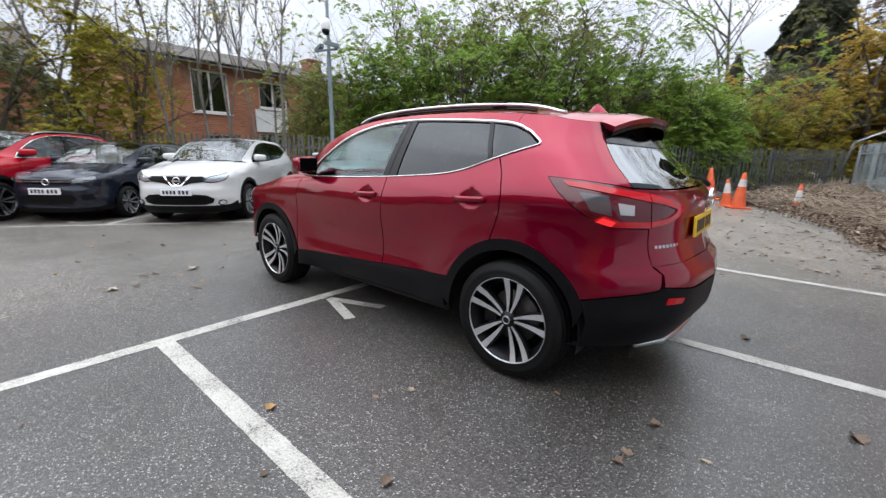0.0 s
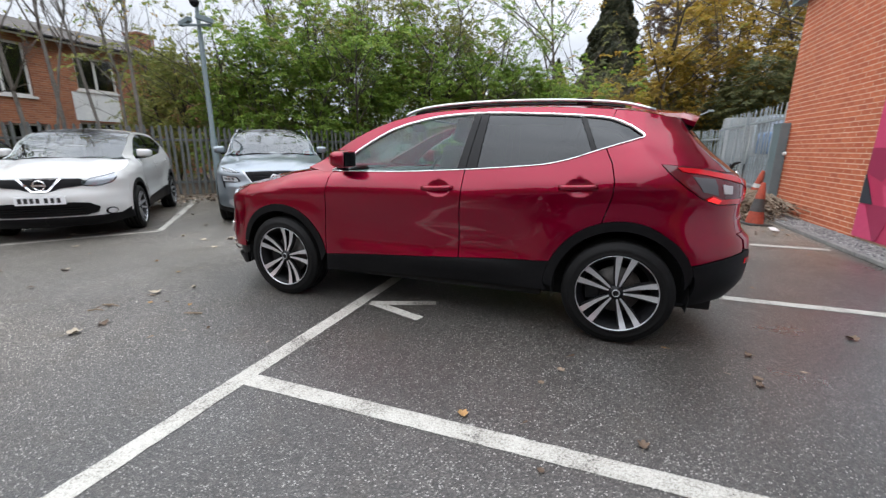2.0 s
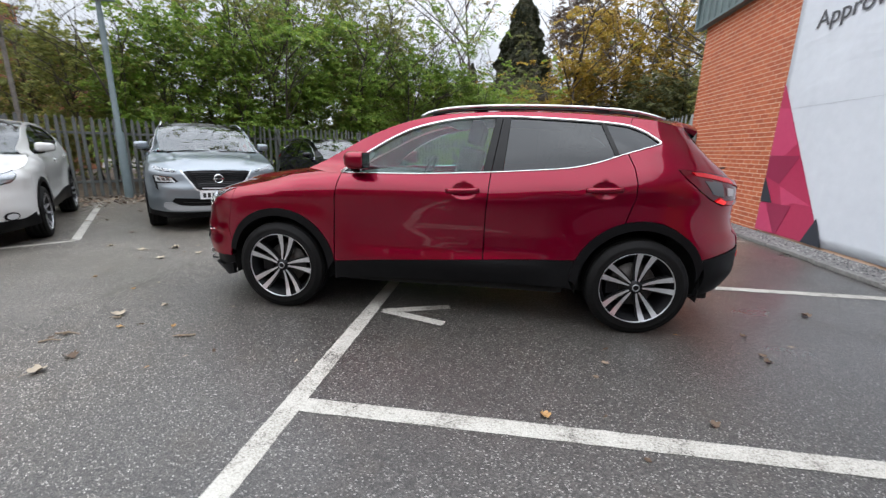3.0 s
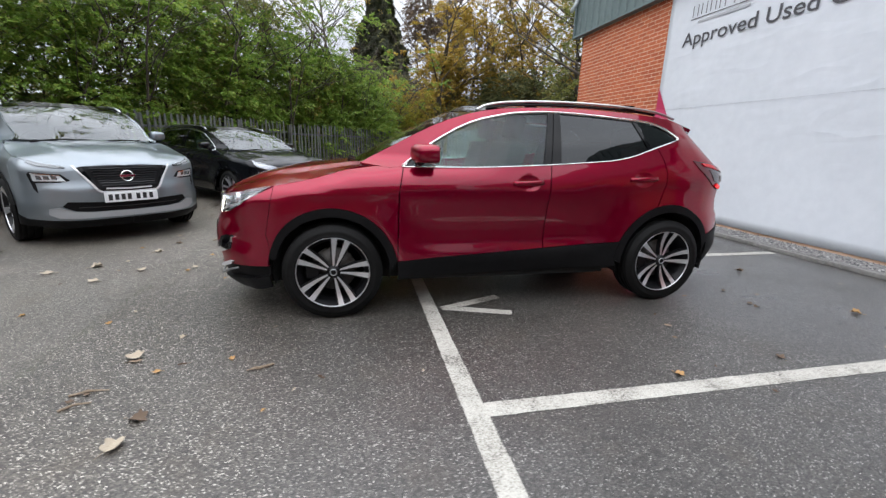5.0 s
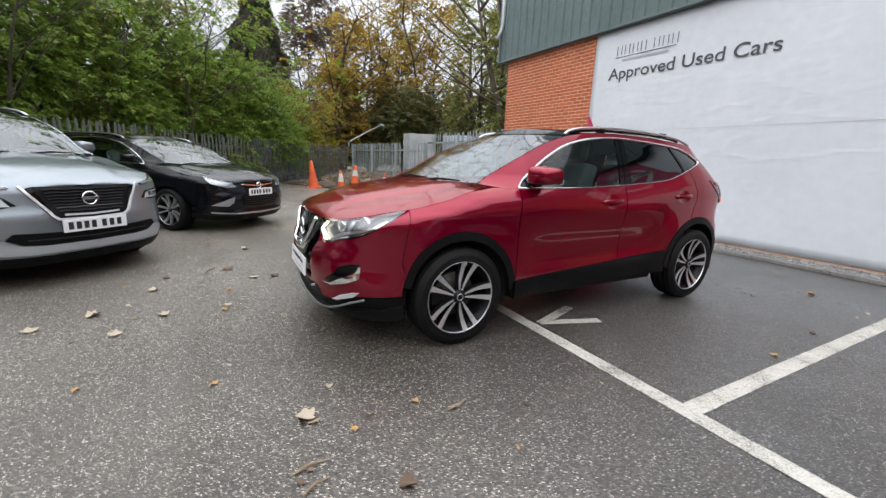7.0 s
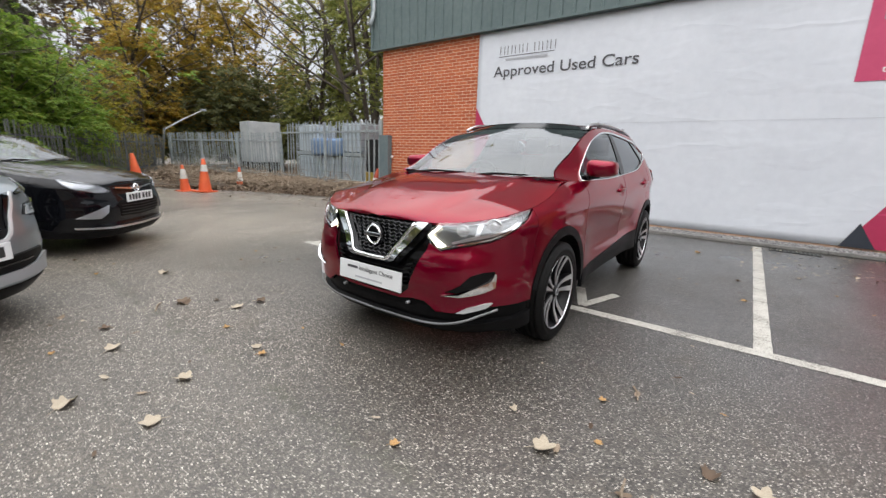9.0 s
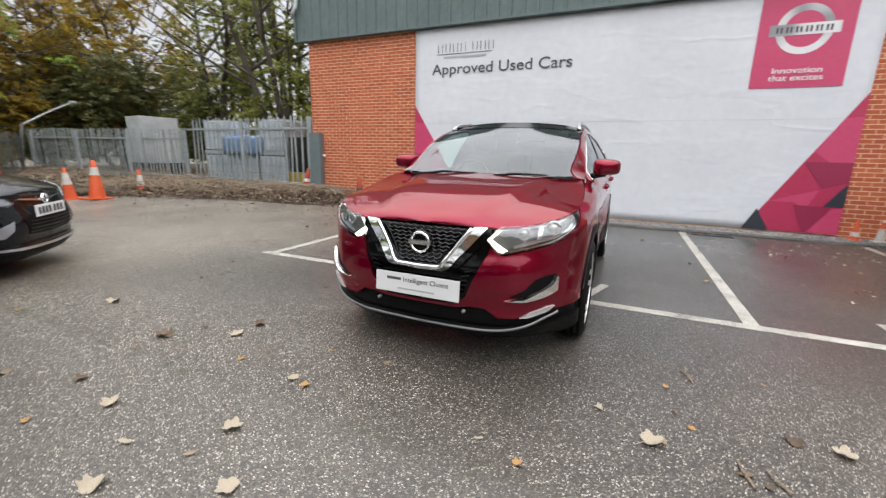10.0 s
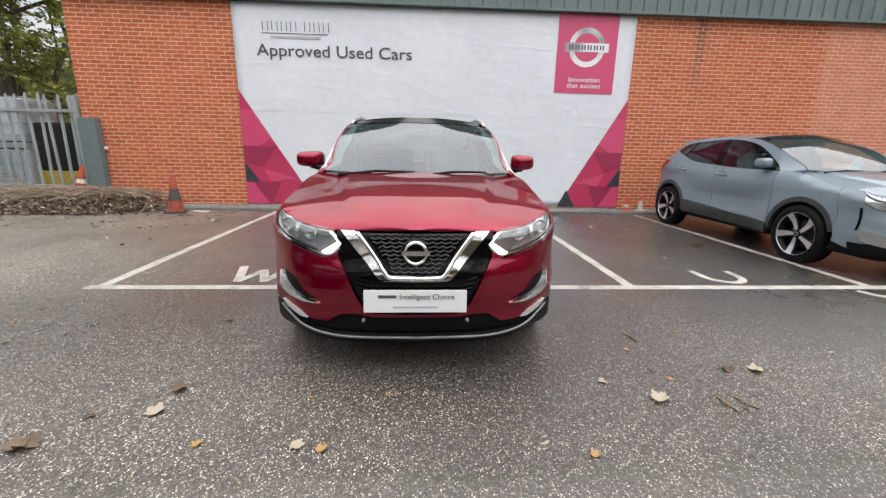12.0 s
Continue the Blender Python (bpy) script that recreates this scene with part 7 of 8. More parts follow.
def leaf_cloud(name, centres, normals, sizes, material, parent, rng, stretch=1.7):
    """Thousands of small folded leaves in one mesh: each a bent pair of quads."""
    n = len(centres)
    a = rng.normal(size=(n, 3))
    a -= normals * (a * normals).sum(1, keepdims=True)
    a /= np.linalg.norm(a, axis=1, keepdims=True) + 1e-9
    b = np.cross(normals, a)
    L, W = sizes[:, None] * stretch * 0.5, sizes[:, None] * 0.5
    tip, tail = centres + a * L, centres - a * L
    l, r = centres + b * W + normals * W * 0.35, centres - b * W + normals * W * 0.35
    co = np.stack([tail, l, tip, r], 1).reshape(-1, 3)
    me = bpy.data.meshes.new(name)
    me.vertices.add(4 * n)
    me.vertices.foreach_set("co", co.ravel())
    me.loops.add(4 * n)
    me.loops.foreach_set("vertex_index", np.arange(4 * n, dtype=np.int32))
    me.polygons.add(n)
    me.polygons.foreach_set("loop_start", np.arange(0, 4 * n, 4, dtype=np.int32))
    me.polygons.foreach_set("loop_total", np.full(n, 4, dtype=np.int32))
    me.update(calc_edges=True)
    me.materials.append(material)
    ob = new(name, me)
    ob.parent = parent
    return ob


def grow(bm, rs, base, direction, length, radius, depth, tips, spread=0.6, droop=0.0, kids=3, upright=0.25, short=1.0):
    """A limb with smaller limbs on it; fills tips with the ends."""
    pts, rad = [base], [radius]
    p, d = base.copy(), direction.normalized()
    n = 4 if depth else 3
    for i in range(n):
        d = (d + Vector((rs.uniform(-1, 1), rs.uniform(-1, 1), rs.uniform(-0.6, 1) * upright - droop)) * 0.16).normalized()
        p = p + d * length / n
        pts.append(p.copy())
        rad.append(radius * (1 - 0.72 * (i + 1) / n))
    tube(pts, rad, 7 if radius > 0.06 else (5 if radius > 0.02 else 3), bm)
    if depth == 0:
        tips.append((p.copy(), d.copy()))
        return
    for k in range(kids):
        t = rs.uniform(0.35, 1.0)
        i = min(n - 1, int(t * n))
        q = pts[i].lerp(pts[i + 1], t * n - i)
        side = Vector((rs.uniform(-1, 1), rs.uniform(-1, 1), rs.uniform(-0.2, 0.5)))
        nd = (d * (1 - spread) + side.normalized() * spread + Vector((0, 0, upright * 0.4))).normalized()
        grow(bm, rs, q, nd, length * rs.uniform(0.5, 0.75) * short, max(0.004, radius * rs.uniform(0.28, 0.45)), depth - 1, tips, spread, droop, kids, upright, 1.0 if short < 1 else short)
    tips.append((p.copy(), d.copy()))


def broadleaf(x, y, height, width, material, label, seed, leaves=9000, size=0.10, stems=4, bare=False, base=0.15, bark_m=None, depth=2, category="tree", kids=4, name="tree", droop=0.0, top_thin=0.55, stem_r=0.07, short=1.0, spread=0.62, upright=0.25):
    """Several rising stems with limbs and a broken crown of leaves gathered in clumps."""
    rs, rng = random.Random(seed), np.random.default_rng(seed)
    root = empty(name, pose(x, y, 0), label=label, category=category)
    bm, tips = bmesh.new(), []
    for k in range(stems):
        a = 2 * math.pi * k / stems + rs.uniform(0, 1)
        lean = rs.uniform(0.05, 0.35) * width / height * 1.6
        grow(bm, rs, Vector((0.25 * math.cos(a), 0.25 * math.sin(a), 0)) * (stems > 1), Vector((lean * math.cos(a), lean * math.sin(a), 1)), height * rs.uniform(0.72, 0.97), stem_r * rs.uniform(0.8, 1.3), depth, tips, spread, droop, kids, upright, short)
    part("trunk", bm, bark_m or bark, root, smooth=True)
    if bare:
        cl = [t[0] for t in tips]
        pick = rng.integers(0, len(cl), leaves)
        cen = np.array([cl[i] for i in pick]) + rng.normal(scale=0.18, size=(leaves, 3))
        nor = rng.normal(size=(leaves, 3))
        nor /= np.linalg.norm(nor, axis=1, keepdims=True)
        leaf_cloud("crown", cen, nor, rng.uniform(0.5, 1.1, leaves) * size, material, root, rng)
        return root
    clumps = []
    for k in range(int(24 + 9 * width)):
        u = rs.random()
        z = height * (base + (0.97 - base) * u ** 0.9)
        r = width * 0.5 * (1 - top_thin * (z / height) ** 2.0) * rs.random() ** 0.42
        a = rs.uniform(0, 2 * math.pi)
        clumps.append((r * math.cos(a), r * math.sin(a), z, rs.uniform(0.25, 0.62) * (1.1 - 0.5 * z / height) * (1 + width / 14)))
    for tip, d in rs.sample(tips, min(len(tips), 30)):
        clumps.append((tip.x, tip.y, tip.z, rs.uniform(0.12, 0.26)))
    clumps = np.array(clumps)
    each = 22
    shoots = leaves // each
    weight = clumps[:, 3] ** 2
    at = clumps[rng.choice(len(clumps), shoots, p=weight / weight.sum())]
    d = rng.normal(size=(shoots, 3))
    d /= np.linalg.norm(d, axis=1, keepdims=True)
    start = at[:, :3] + d * at[:, 3:] * rng.random((shoots, 1)) ** 0.5
    out = start * np.array([1, 1, 0]) / (np.linalg.norm(start[:, :2], axis=1, keepdims=True) + 0.3)
    way = out * 0.55 + d * 0.75 + np.array([0, 0, 0.55])
    way /= np.linalg.norm(way, axis=1, keepdims=True)
    reach = rng.uniform(3.5, 8.5, (shoots, 1)) * size * 1.15
    side = np.cross(way, np.array([0, 0, 1.0])) + 1e-4
    side /= np.linalg.norm(side, axis=1, keepdims=True)
    t = np.tile(np.linspace(0.15, 1.0, each), shoots)[:, None]
    sgn = np.tile(np.where(np.arange(each) % 2, 1.0, -1.0), shoots)[:, None]
    rep = lambda q: np.repeat(q, each, axis=0)
    m = shoots * each
    cen = rep(start) + rep(way * reach) * t - np.array([0, 0, 1.0]) * rep(reach) * (0.55 * t * t) + rep(side) * sgn * size * (1.0 - 0.55 * t) * 0.95 + rng.normal(scale=size * 0.28, size=(m, 3))
    nor = np.array([0, 0, 0.9]) + rep(out) * 0.35 + rng.normal(scale=0.42, size=(m, 3))
    nor /= np.linalg.norm(nor, axis=1, keepdims=True)
    keep = cen[:, 2] > 0.12
    leaf_cloud("crown", cen[keep], nor[keep], (rng.uniform(0.6, 1.2, m) * size)[keep], material, root, rng)
    return root


def conifer(x, y, height, width, label, seed, leaves=60000, size=0.2):
    rs, rng = random.Random(seed), np.random.default_rng(seed)
    root = empty("conifer", pose(x, y, 0), label=label, category="tree")
    bm = bmesh.new()
    tube([(0, 0, 0), (0.1, 0, height * 0.5), (0, 0, height)], [0.45, 0.28, 0.04], 8, bm)
    for k in range(60):
        z = height * rs.uniform(0.12, 0.95)
        r = width * 0.5 * (1 - z / height) ** 0.62 * 0.95
        a = rs.uniform(0, 6.283)
        tube([(0, 0, z), (r * 0.6 * math.cos(a), r * 0.6 * math.sin(a), z - 0.05 * r), (r * math.cos(a), r * math.sin(a), z - 0.3 * r)], [0.07, 0.05, 0.02], 4, bm)
    part("trunk", bm, bark, root)
    u = rng.random(leaves) ** 0.8
    z = height * (0.06 + 0.94 * u)
    rmax = width * 0.5 * (1 - z / height) ** 0.62 * (0.92 + 0.08 * np.sin(z * 2.3))
    a = rng.uniform(0, 2 * np.pi, leaves)
    lump = 0.84 + 0.12 * np.sin(a * 5 + z * 1.3) + 0.08 * np.sin(a * 11 - z * 3.7)
    r = rmax * lump * rng.random(leaves) ** 0.3
    cen = np.stack([r * np.cos(a), r * np.sin(a), z - 0.15 * r], 1)
    nor = np.stack([np.cos(a), np.sin(a), np.full(leaves, 0.4)], 1) + rng.normal(scale=0.5, size=(leaves, 3))
    nor /= np.linalg.norm(nor, axis=1, keepdims=True)
    leaf_cloud("crown", cen, nor, rng.uniform(0.5, 1.2, leaves) * size, leaf_dark, root, rng, 2.2)
    return root


hedge = "dense green self-sown tree behind a steel fence"
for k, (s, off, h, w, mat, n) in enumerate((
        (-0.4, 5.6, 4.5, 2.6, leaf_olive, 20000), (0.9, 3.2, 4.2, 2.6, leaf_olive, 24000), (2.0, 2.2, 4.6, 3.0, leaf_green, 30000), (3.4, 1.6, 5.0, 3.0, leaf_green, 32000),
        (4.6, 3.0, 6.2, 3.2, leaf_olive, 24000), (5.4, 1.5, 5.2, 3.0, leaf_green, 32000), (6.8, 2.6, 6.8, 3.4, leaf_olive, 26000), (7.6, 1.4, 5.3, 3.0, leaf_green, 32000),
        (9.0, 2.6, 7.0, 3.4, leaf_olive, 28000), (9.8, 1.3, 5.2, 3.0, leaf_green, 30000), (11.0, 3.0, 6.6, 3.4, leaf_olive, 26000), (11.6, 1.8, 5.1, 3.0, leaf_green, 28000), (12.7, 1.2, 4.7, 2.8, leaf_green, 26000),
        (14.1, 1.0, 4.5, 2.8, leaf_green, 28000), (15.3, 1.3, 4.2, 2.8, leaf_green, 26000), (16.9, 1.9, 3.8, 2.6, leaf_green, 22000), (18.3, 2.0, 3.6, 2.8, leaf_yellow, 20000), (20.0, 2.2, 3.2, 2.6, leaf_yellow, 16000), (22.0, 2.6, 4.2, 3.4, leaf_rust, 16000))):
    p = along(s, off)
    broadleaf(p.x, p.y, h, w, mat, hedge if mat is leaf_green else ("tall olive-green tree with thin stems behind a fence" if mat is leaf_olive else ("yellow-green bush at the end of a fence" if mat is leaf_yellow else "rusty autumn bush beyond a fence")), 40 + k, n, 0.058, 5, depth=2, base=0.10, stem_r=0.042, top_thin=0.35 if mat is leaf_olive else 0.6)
for k, (s, off, h) in enumerate(((4.6, 4.2, 7.0), (6.4, 4.6, 7.4), (8.6, 4.4, 7.4), (10.4, 4.4, 6.8))):
    p = along(s, off)
    broadleaf(p.x, p.y, h, 3.0, leaf_olive, "thin half-bare tree above a hedge", 80 + k, 1000, 0.06, 4, bare=True, depth=2, kids=9, stem_r=0.042, short=0.36, spread=0.5, upright=0.9)
for k, (x, y, h) in enumerate(((-14.3, 5.7, 8.2), (-13.6, 6.9, 7.8), (-14.9, 4.3, 8.0), (-15.9, 2.0, 8.5), (-15.6, 0.2, 8.0), (-16.2, -1.6, 8.0))):
    broadleaf(x, y, h, 3.0, leaf_rust if k % 2 else leaf_olive, "nearly bare birch with several pale stems", 100 + k, 900 if k < 3 else 3600, 0.055, 3, bare=True, bark_m=bark_pale, depth=2, kids=9, stem_r=0.048, short=0.33, spread=0.5, upright=0.9)
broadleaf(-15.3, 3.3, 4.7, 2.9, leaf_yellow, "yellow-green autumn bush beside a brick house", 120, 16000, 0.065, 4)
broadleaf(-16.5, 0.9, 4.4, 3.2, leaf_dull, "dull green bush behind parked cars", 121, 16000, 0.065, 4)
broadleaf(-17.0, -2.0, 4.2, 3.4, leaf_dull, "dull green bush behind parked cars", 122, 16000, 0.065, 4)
conifer(-1.1, 52.0, 18.8, 12.8, "tall dark conifer far behind the car park", 130, 120000, 0.24)
conifer(-7.6, 60.0, 13.0, 5.4, "small dark conifer far behind the car park", 131, 9000)
for k, (x, y, h, w) in enumerate(((-6.5, 48.0, 19, 11), (8.5, 50.0, 20, 11), (14.0, 46.0, 18, 10))):
    broadleaf(x, y, h, w, leaf_rust, "tall bare winter tree far behind", 140 + k, 1800, 0.16, 2, bare=True, depth=3, kids=5, stem_r=0.2)
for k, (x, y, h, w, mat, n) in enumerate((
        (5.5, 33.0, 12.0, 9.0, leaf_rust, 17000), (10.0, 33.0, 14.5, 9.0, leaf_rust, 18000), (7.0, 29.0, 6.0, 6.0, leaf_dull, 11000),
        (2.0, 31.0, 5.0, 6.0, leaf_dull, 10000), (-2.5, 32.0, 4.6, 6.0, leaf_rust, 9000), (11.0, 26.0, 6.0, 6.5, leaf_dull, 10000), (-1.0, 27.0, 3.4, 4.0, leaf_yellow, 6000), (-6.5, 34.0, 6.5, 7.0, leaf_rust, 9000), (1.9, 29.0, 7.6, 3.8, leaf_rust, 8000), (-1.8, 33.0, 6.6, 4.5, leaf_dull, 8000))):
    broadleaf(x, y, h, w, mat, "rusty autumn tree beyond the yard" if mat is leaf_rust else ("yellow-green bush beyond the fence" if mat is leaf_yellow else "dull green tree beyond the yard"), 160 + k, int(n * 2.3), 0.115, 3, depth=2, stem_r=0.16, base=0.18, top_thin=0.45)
for k, (x, y, h, w) in enumerate(((5.8, 58.0, 21.0, 11.0),)):
    broadleaf(x, y, h, w, leaf_brown, "tall purple-brown tree shedding its leaves", 180 + k, 34000, 0.17, 4, depth=2, stem_r=0.16, base=0.25, top_thin=0.35)
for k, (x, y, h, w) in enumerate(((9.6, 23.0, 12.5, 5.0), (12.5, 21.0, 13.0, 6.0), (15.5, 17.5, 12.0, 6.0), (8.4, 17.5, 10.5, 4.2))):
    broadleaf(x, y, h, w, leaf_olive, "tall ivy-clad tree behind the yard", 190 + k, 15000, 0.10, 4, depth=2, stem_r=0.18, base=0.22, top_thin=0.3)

# woods along the horizon, too far to tell apart
# the ring's unseen stretch behind the camera is added to darken reflections
rng = np.random.default_rng(9)
n = 44000
ang = rng.uniform(0, 2 * np.pi, n)
dist = rng.uniform(70, 95, n)
top = 7 + 4.5 * np.sin(ang * 11) + 2.5 * np.sin(ang * 27)
cen = np.stack([dist * np.cos(ang), dist * np.sin(ang), rng.random(n) ** 0.8 * np.clip(top, 3.5, 12)], 1)
nor = rng.normal(size=(n, 3)) + np.array([0, 0, 0.5])
nor /= np.linalg.norm(nor, axis=1, keepdims=True)
woods = leaf_cloud("far_woods", cen, nor, rng.uniform(0.7, 1.7, n), leaf_dull, None, rng)
tagged(woods, "dull autumn woodland on the horizon, with an unseen added stretch", "woods", kind="stuff")


# ---- verges, debris and leaves ----
def land(name, pts, z, material, label, amp=0.05, category="verge"):
    """A rough patch of soil over the ground, cut to an outline."""
    bm = bmesh.new()
    f = bm.faces.new([bm.verts.new((x, y, 0)) for x, y in pts])
    f.normal_update()
    if f.normal.z < 0:
        f.normal_flip()
    for axis in (0, 1):
        lo, hi = min(p[axis] for p in pts), max(p[axis] for p in pts)
        k = int((hi - lo) / 0.5)
        for i in range(1, k):
            at, no = [0, 0, 0], [0, 0, 0]
            at[axis], no[axis] = lo + (hi - lo) * i / k, 1
            bmesh.ops.bisect_plane(bm, geom=bm.verts[:] + bm.edges[:] + bm.faces[:], dist=1e-5, plane_co=at, plane_no=no)
    for v in bm.verts:
        v.co.z = z + (0.0 if v.is_boundary else amp * (0.6 + noise.noise((v.co.x * 0.9, v.co.y * 0.9, 1.0))))
    return tagged(part(name, bm, material, smooth=True), label, category, kind="structure")


a, b, c, d = along(-14, 0.3), along(21.2, 0.3), along(21.2, 12), along(-14, 12)
land("verge", [tuple(a), tuple(b), tuple(c), tuple(d)], 0.012, soil_mat, "dark leafy soil under the hedge trees", 0.12)
land("verge", [(2.1, 16.0), (1.5, 24.2), (-6, 31.0), (20, 40), (24, 18), (14.4, 10.3), (2.1, 10.3)], 0.010, soil_mat, "dark leafy yard ground behind the fence", 0.08)
land("verge", [(-1.75, 15.3), (-3.6, 18.0), (1.1, 23.9), (1.75, 16.0), (1.55, 10.0), (1.40, 8.5), (0.45, 9.0), (0.35, 10.6), (-0.6, 13.4)], 0.014, soil_mat, "bank of brown soil and dead leaves by a fence", 0.16)
edge_strip = marking([(-3.0, 16.3), (-1.75, 15.0), (-0.75, 13.3), (0.2, 10.6)], 0.22, "pale worn concrete edge strip")
edge_strip.data.materials[0] = kerb_mat

dead_leaf = principled("dead_leaves", (0.2, 0.12, 0.06), 0.8)
di = dead_leaf.node_tree.nodes.new("ShaderNodeNewGeometry").outputs["Random Per Island"]
do = dead_leaf.node_tree.nodes.new("ShaderNodeObjectInfo").outputs["Random"]
dm = add_node(dead_leaf, "ShaderNodeMath")
wire(dead_leaf, di, dm.inputs[0])
wire(dead_leaf, do, dm.inputs[1])
dfr = add_node(dead_leaf, "ShaderNodeMath")
dfr.operation = "FRACT"
wire(dead_leaf, dm.outputs[0], dfr.inputs[0])
dcol = ramp_of(dead_leaf, dfr.outputs[0], [(0.0, (0.07, 0.045, 0.029)), (0.40, (0.14, 0.098, 0.066)), (0.72, (0.24, 0.180, 0.125)), (0.93, (0.42, 0.34, 0.25)), (1.0, (0.13, 0.075, 0.042))])
wire(dead_leaf, mix_of(dead_leaf, ramp_of(dead_leaf, noise_of(dead_leaf, 40, 4), [(0.4, 0.0), (0.75, 0.5)]), dcol, (0.09, 0.055, 0.03)), bsdf(dead_leaf)["Base Color"])
pale_leaf = varied("pale_dry_leaf", (0.30, 0.25, 0.18), (0.46, 0.40, 0.31), 25, 0.7, bump=0.4, bump_scale=80)
gold_leaf = varied("golden_leaf", (0.30, 0.165, 0.06), (0.44, 0.27, 0.10), 25, 0.65, bump=0.4, bump_scale=80)
twig_mat = varied("dry_twigs", (0.14, 0.105, 0.072), (0.38, 0.30, 0.22), 12, 0.9)

# litter on the bank: leaves and twigs nobody could count
rng = np.random.default_rng(21)
n = 46000
t = rng.random(n)
fx = np.interp(t, [0, 0.16, 0.4, 0.7, 1.0], [0.9, 0.45, 0.35, -0.6, -2.2])
fy = np.interp(t, [0, 0.16, 0.4, 0.7, 1.0], [8.5, 9.2, 10.6, 13.4, 16.4])
w = rng.random(n) ** 1.3
bx = np.interp(t, [0, 0.4, 1.0], [1.6, 1.6, 1.7])
cx, cy = fx + (bx - fx) * w + rng.normal(scale=0.12, size=n), fy + rng.normal(scale=0.35, size=n) + w * 0.8
hz = 0.03 + 0.29 * np.sin(np.clip(w, 0, 1) * np.pi * 0.75) * rng.random(n) ** 0.5
cen = np.stack([cx, cy, hz], 1)
nor = rng.normal(scale=0.6, size=(n, 3)) + np.array([0, 0, 1.0])
nor /= np.linalg.norm(nor, axis=1, keepdims=True)
ok = cx < 1.62
litter = leaf_cloud("leaf_litter", cen[ok], nor[ok], rng.uniform(0.016, 0.052, n)[ok], dead_leaf, None, rng, 1.8)
tagged(litter, "heap of brown dead leaves along a fence", "leaf litter", kind="stuff")
n = 42000
cy = rng.uniform(12.5, 23.6, n)
lo = np.interp(cy, [12.5, 13.4, 15.3, 18.0, 23.6], [0.2, -0.6, -2.0, -3.3, 0.3])
hi = np.interp(cy, [12.5, 15.4, 23.6], [1.75, 1.75, 1.15])
w = rng.random(n)
cx = lo + (hi - lo) * w
heap = 0.05 + 0.44 * np.sin(np.clip(w, 0.02, 1) * np.pi * 0.62) * (0.55 + 0.45 * np.sin(cx * 1.9 + cy * 1.3) * np.sin(cy * 0.8 + 1.0))
cen = np.stack([cx, cy, heap * rng.random(n) ** 0.35], 1)
nor = rng.normal(scale=0.6, size=(n, 3)) + np.array([0, 0, 1.0])
nor /= np.linalg.norm(nor, axis=1, keepdims=True)
tagged(leaf_cloud("leaf_litter", cen, nor, rng.uniform(0.028, 0.085, n), dead_leaf, None, rng, 1.8), "deep drift of brown leaves in the fenced corner", "leaf litter", kind="stuff")
rs = random.Random(34)
bm = bmesh.new()
for k in range(900):
    y = rs.uniform(11.0, 23.4)
    hi_x, lo_x = np.interp(y, [11, 15.4, 23.4], [1.6, 1.6, 1.0]), np.interp(y, [11, 13.4, 18.0, 23.4], [0.5, -0.3, -2.6, 0.4])
    x = hi_x - abs(rs.gauss(0, 0.45)) * (hi_x - lo_x)
    if x < lo_x:
        continue
    a, L, z = rs.uniform(0, 6.283), rs.uniform(0.4, 1.3), rs.uniform(0.15, 0.75) * (0.45 + 0.55 * (x - lo_x) / (hi_x - lo_x))
    dx, dy = math.cos(a) * L / 2, math.sin(a) * L / 2
    if x + abs(dx) < hi_x:
        tube([(x - dx, y - dy, 0.06), (x - dx * 0.2, y - dy * 0.2, z), (x + dx, y + dy, z * rs.uniform(0.4, 1.2))], [0.009, 0.007, 0.003], 3, bm)
tagged(part("dry_brush", bm, twig_mat), "tangle of dry stalks and brambles along a fence", "brush", kind="stuff")
rs = random.Random(33)
bm = bmesh.new()
for k in range(1100):
    t = rs.random()
    x0, y0 = np.interp(t, [0, 0.4, 1], [0.95, 0.7, -1.6]), np.interp(t, [0, 0.4, 1], [8.7, 10.8, 16.2])
    x, y = x0 + rs.uniform(0, 1.0) * (1.5 - x0), y0 + rs.uniform(-0.4, 0.6)
    a, L, z = rs.gauss(1.95, 0.55), rs.uniform(0.35, 1.6), rs.uniform(0.10, 0.42)
    dx, dy = math.cos(a) * L / 2, math.sin(a) * L / 2
    if max(x + abs(dx), x) < 1.6:
        tube([(x - dx, y - dy, z * 0.7), (x, y, z + 0.03), (x + dx, y + dy, z * rs.uniform(0.5, 1.1))], [0.008, 0.007, 0.003], 4, bm)
tagged(part("twig_heap", bm, twig_mat), "heap of dry twigs and branches by a fence", "twigs", kind="stuff")
n = 950
cx, cy = rng.uniform(-3.6, 1.0, n), rng.uniform(6.5, 16, n)
keep = rng.random(n) < np.clip(1.15 - np.abs(cx - np.interp(cy, [6.5, 10.6, 16], [0.9, 0.2, -2.0])) / 1.8, 0.02, 1)
cen = np.stack([cx, cy, np.full(n, 0.012)], 1)[keep]
nor = rng.normal(scale=0.18, size=(len(cen), 3)) + np.array([0, 0, 1.0])
nor /= np.linalg.norm(nor, axis=1, keepdims=True)
tagged(leaf_cloud("scattered_leaves", cen, nor, rng.uniform(0.03, 0.075, len(cen)), dead_leaf, None, rng, 1.4), "small brown leaves strewn over the asphalt", "leaf litter", kind="stuff")
n = 420
cx, cy = rng.uniform(-13, -6.5, n), rng.uniform(1.0, 9.5, n)
s_at = (cx + 12) * 0.613 + (cy - 7.2) * 0.79
off = (cx + 12) * -0.79 + (cy - 7.2) * 0.613
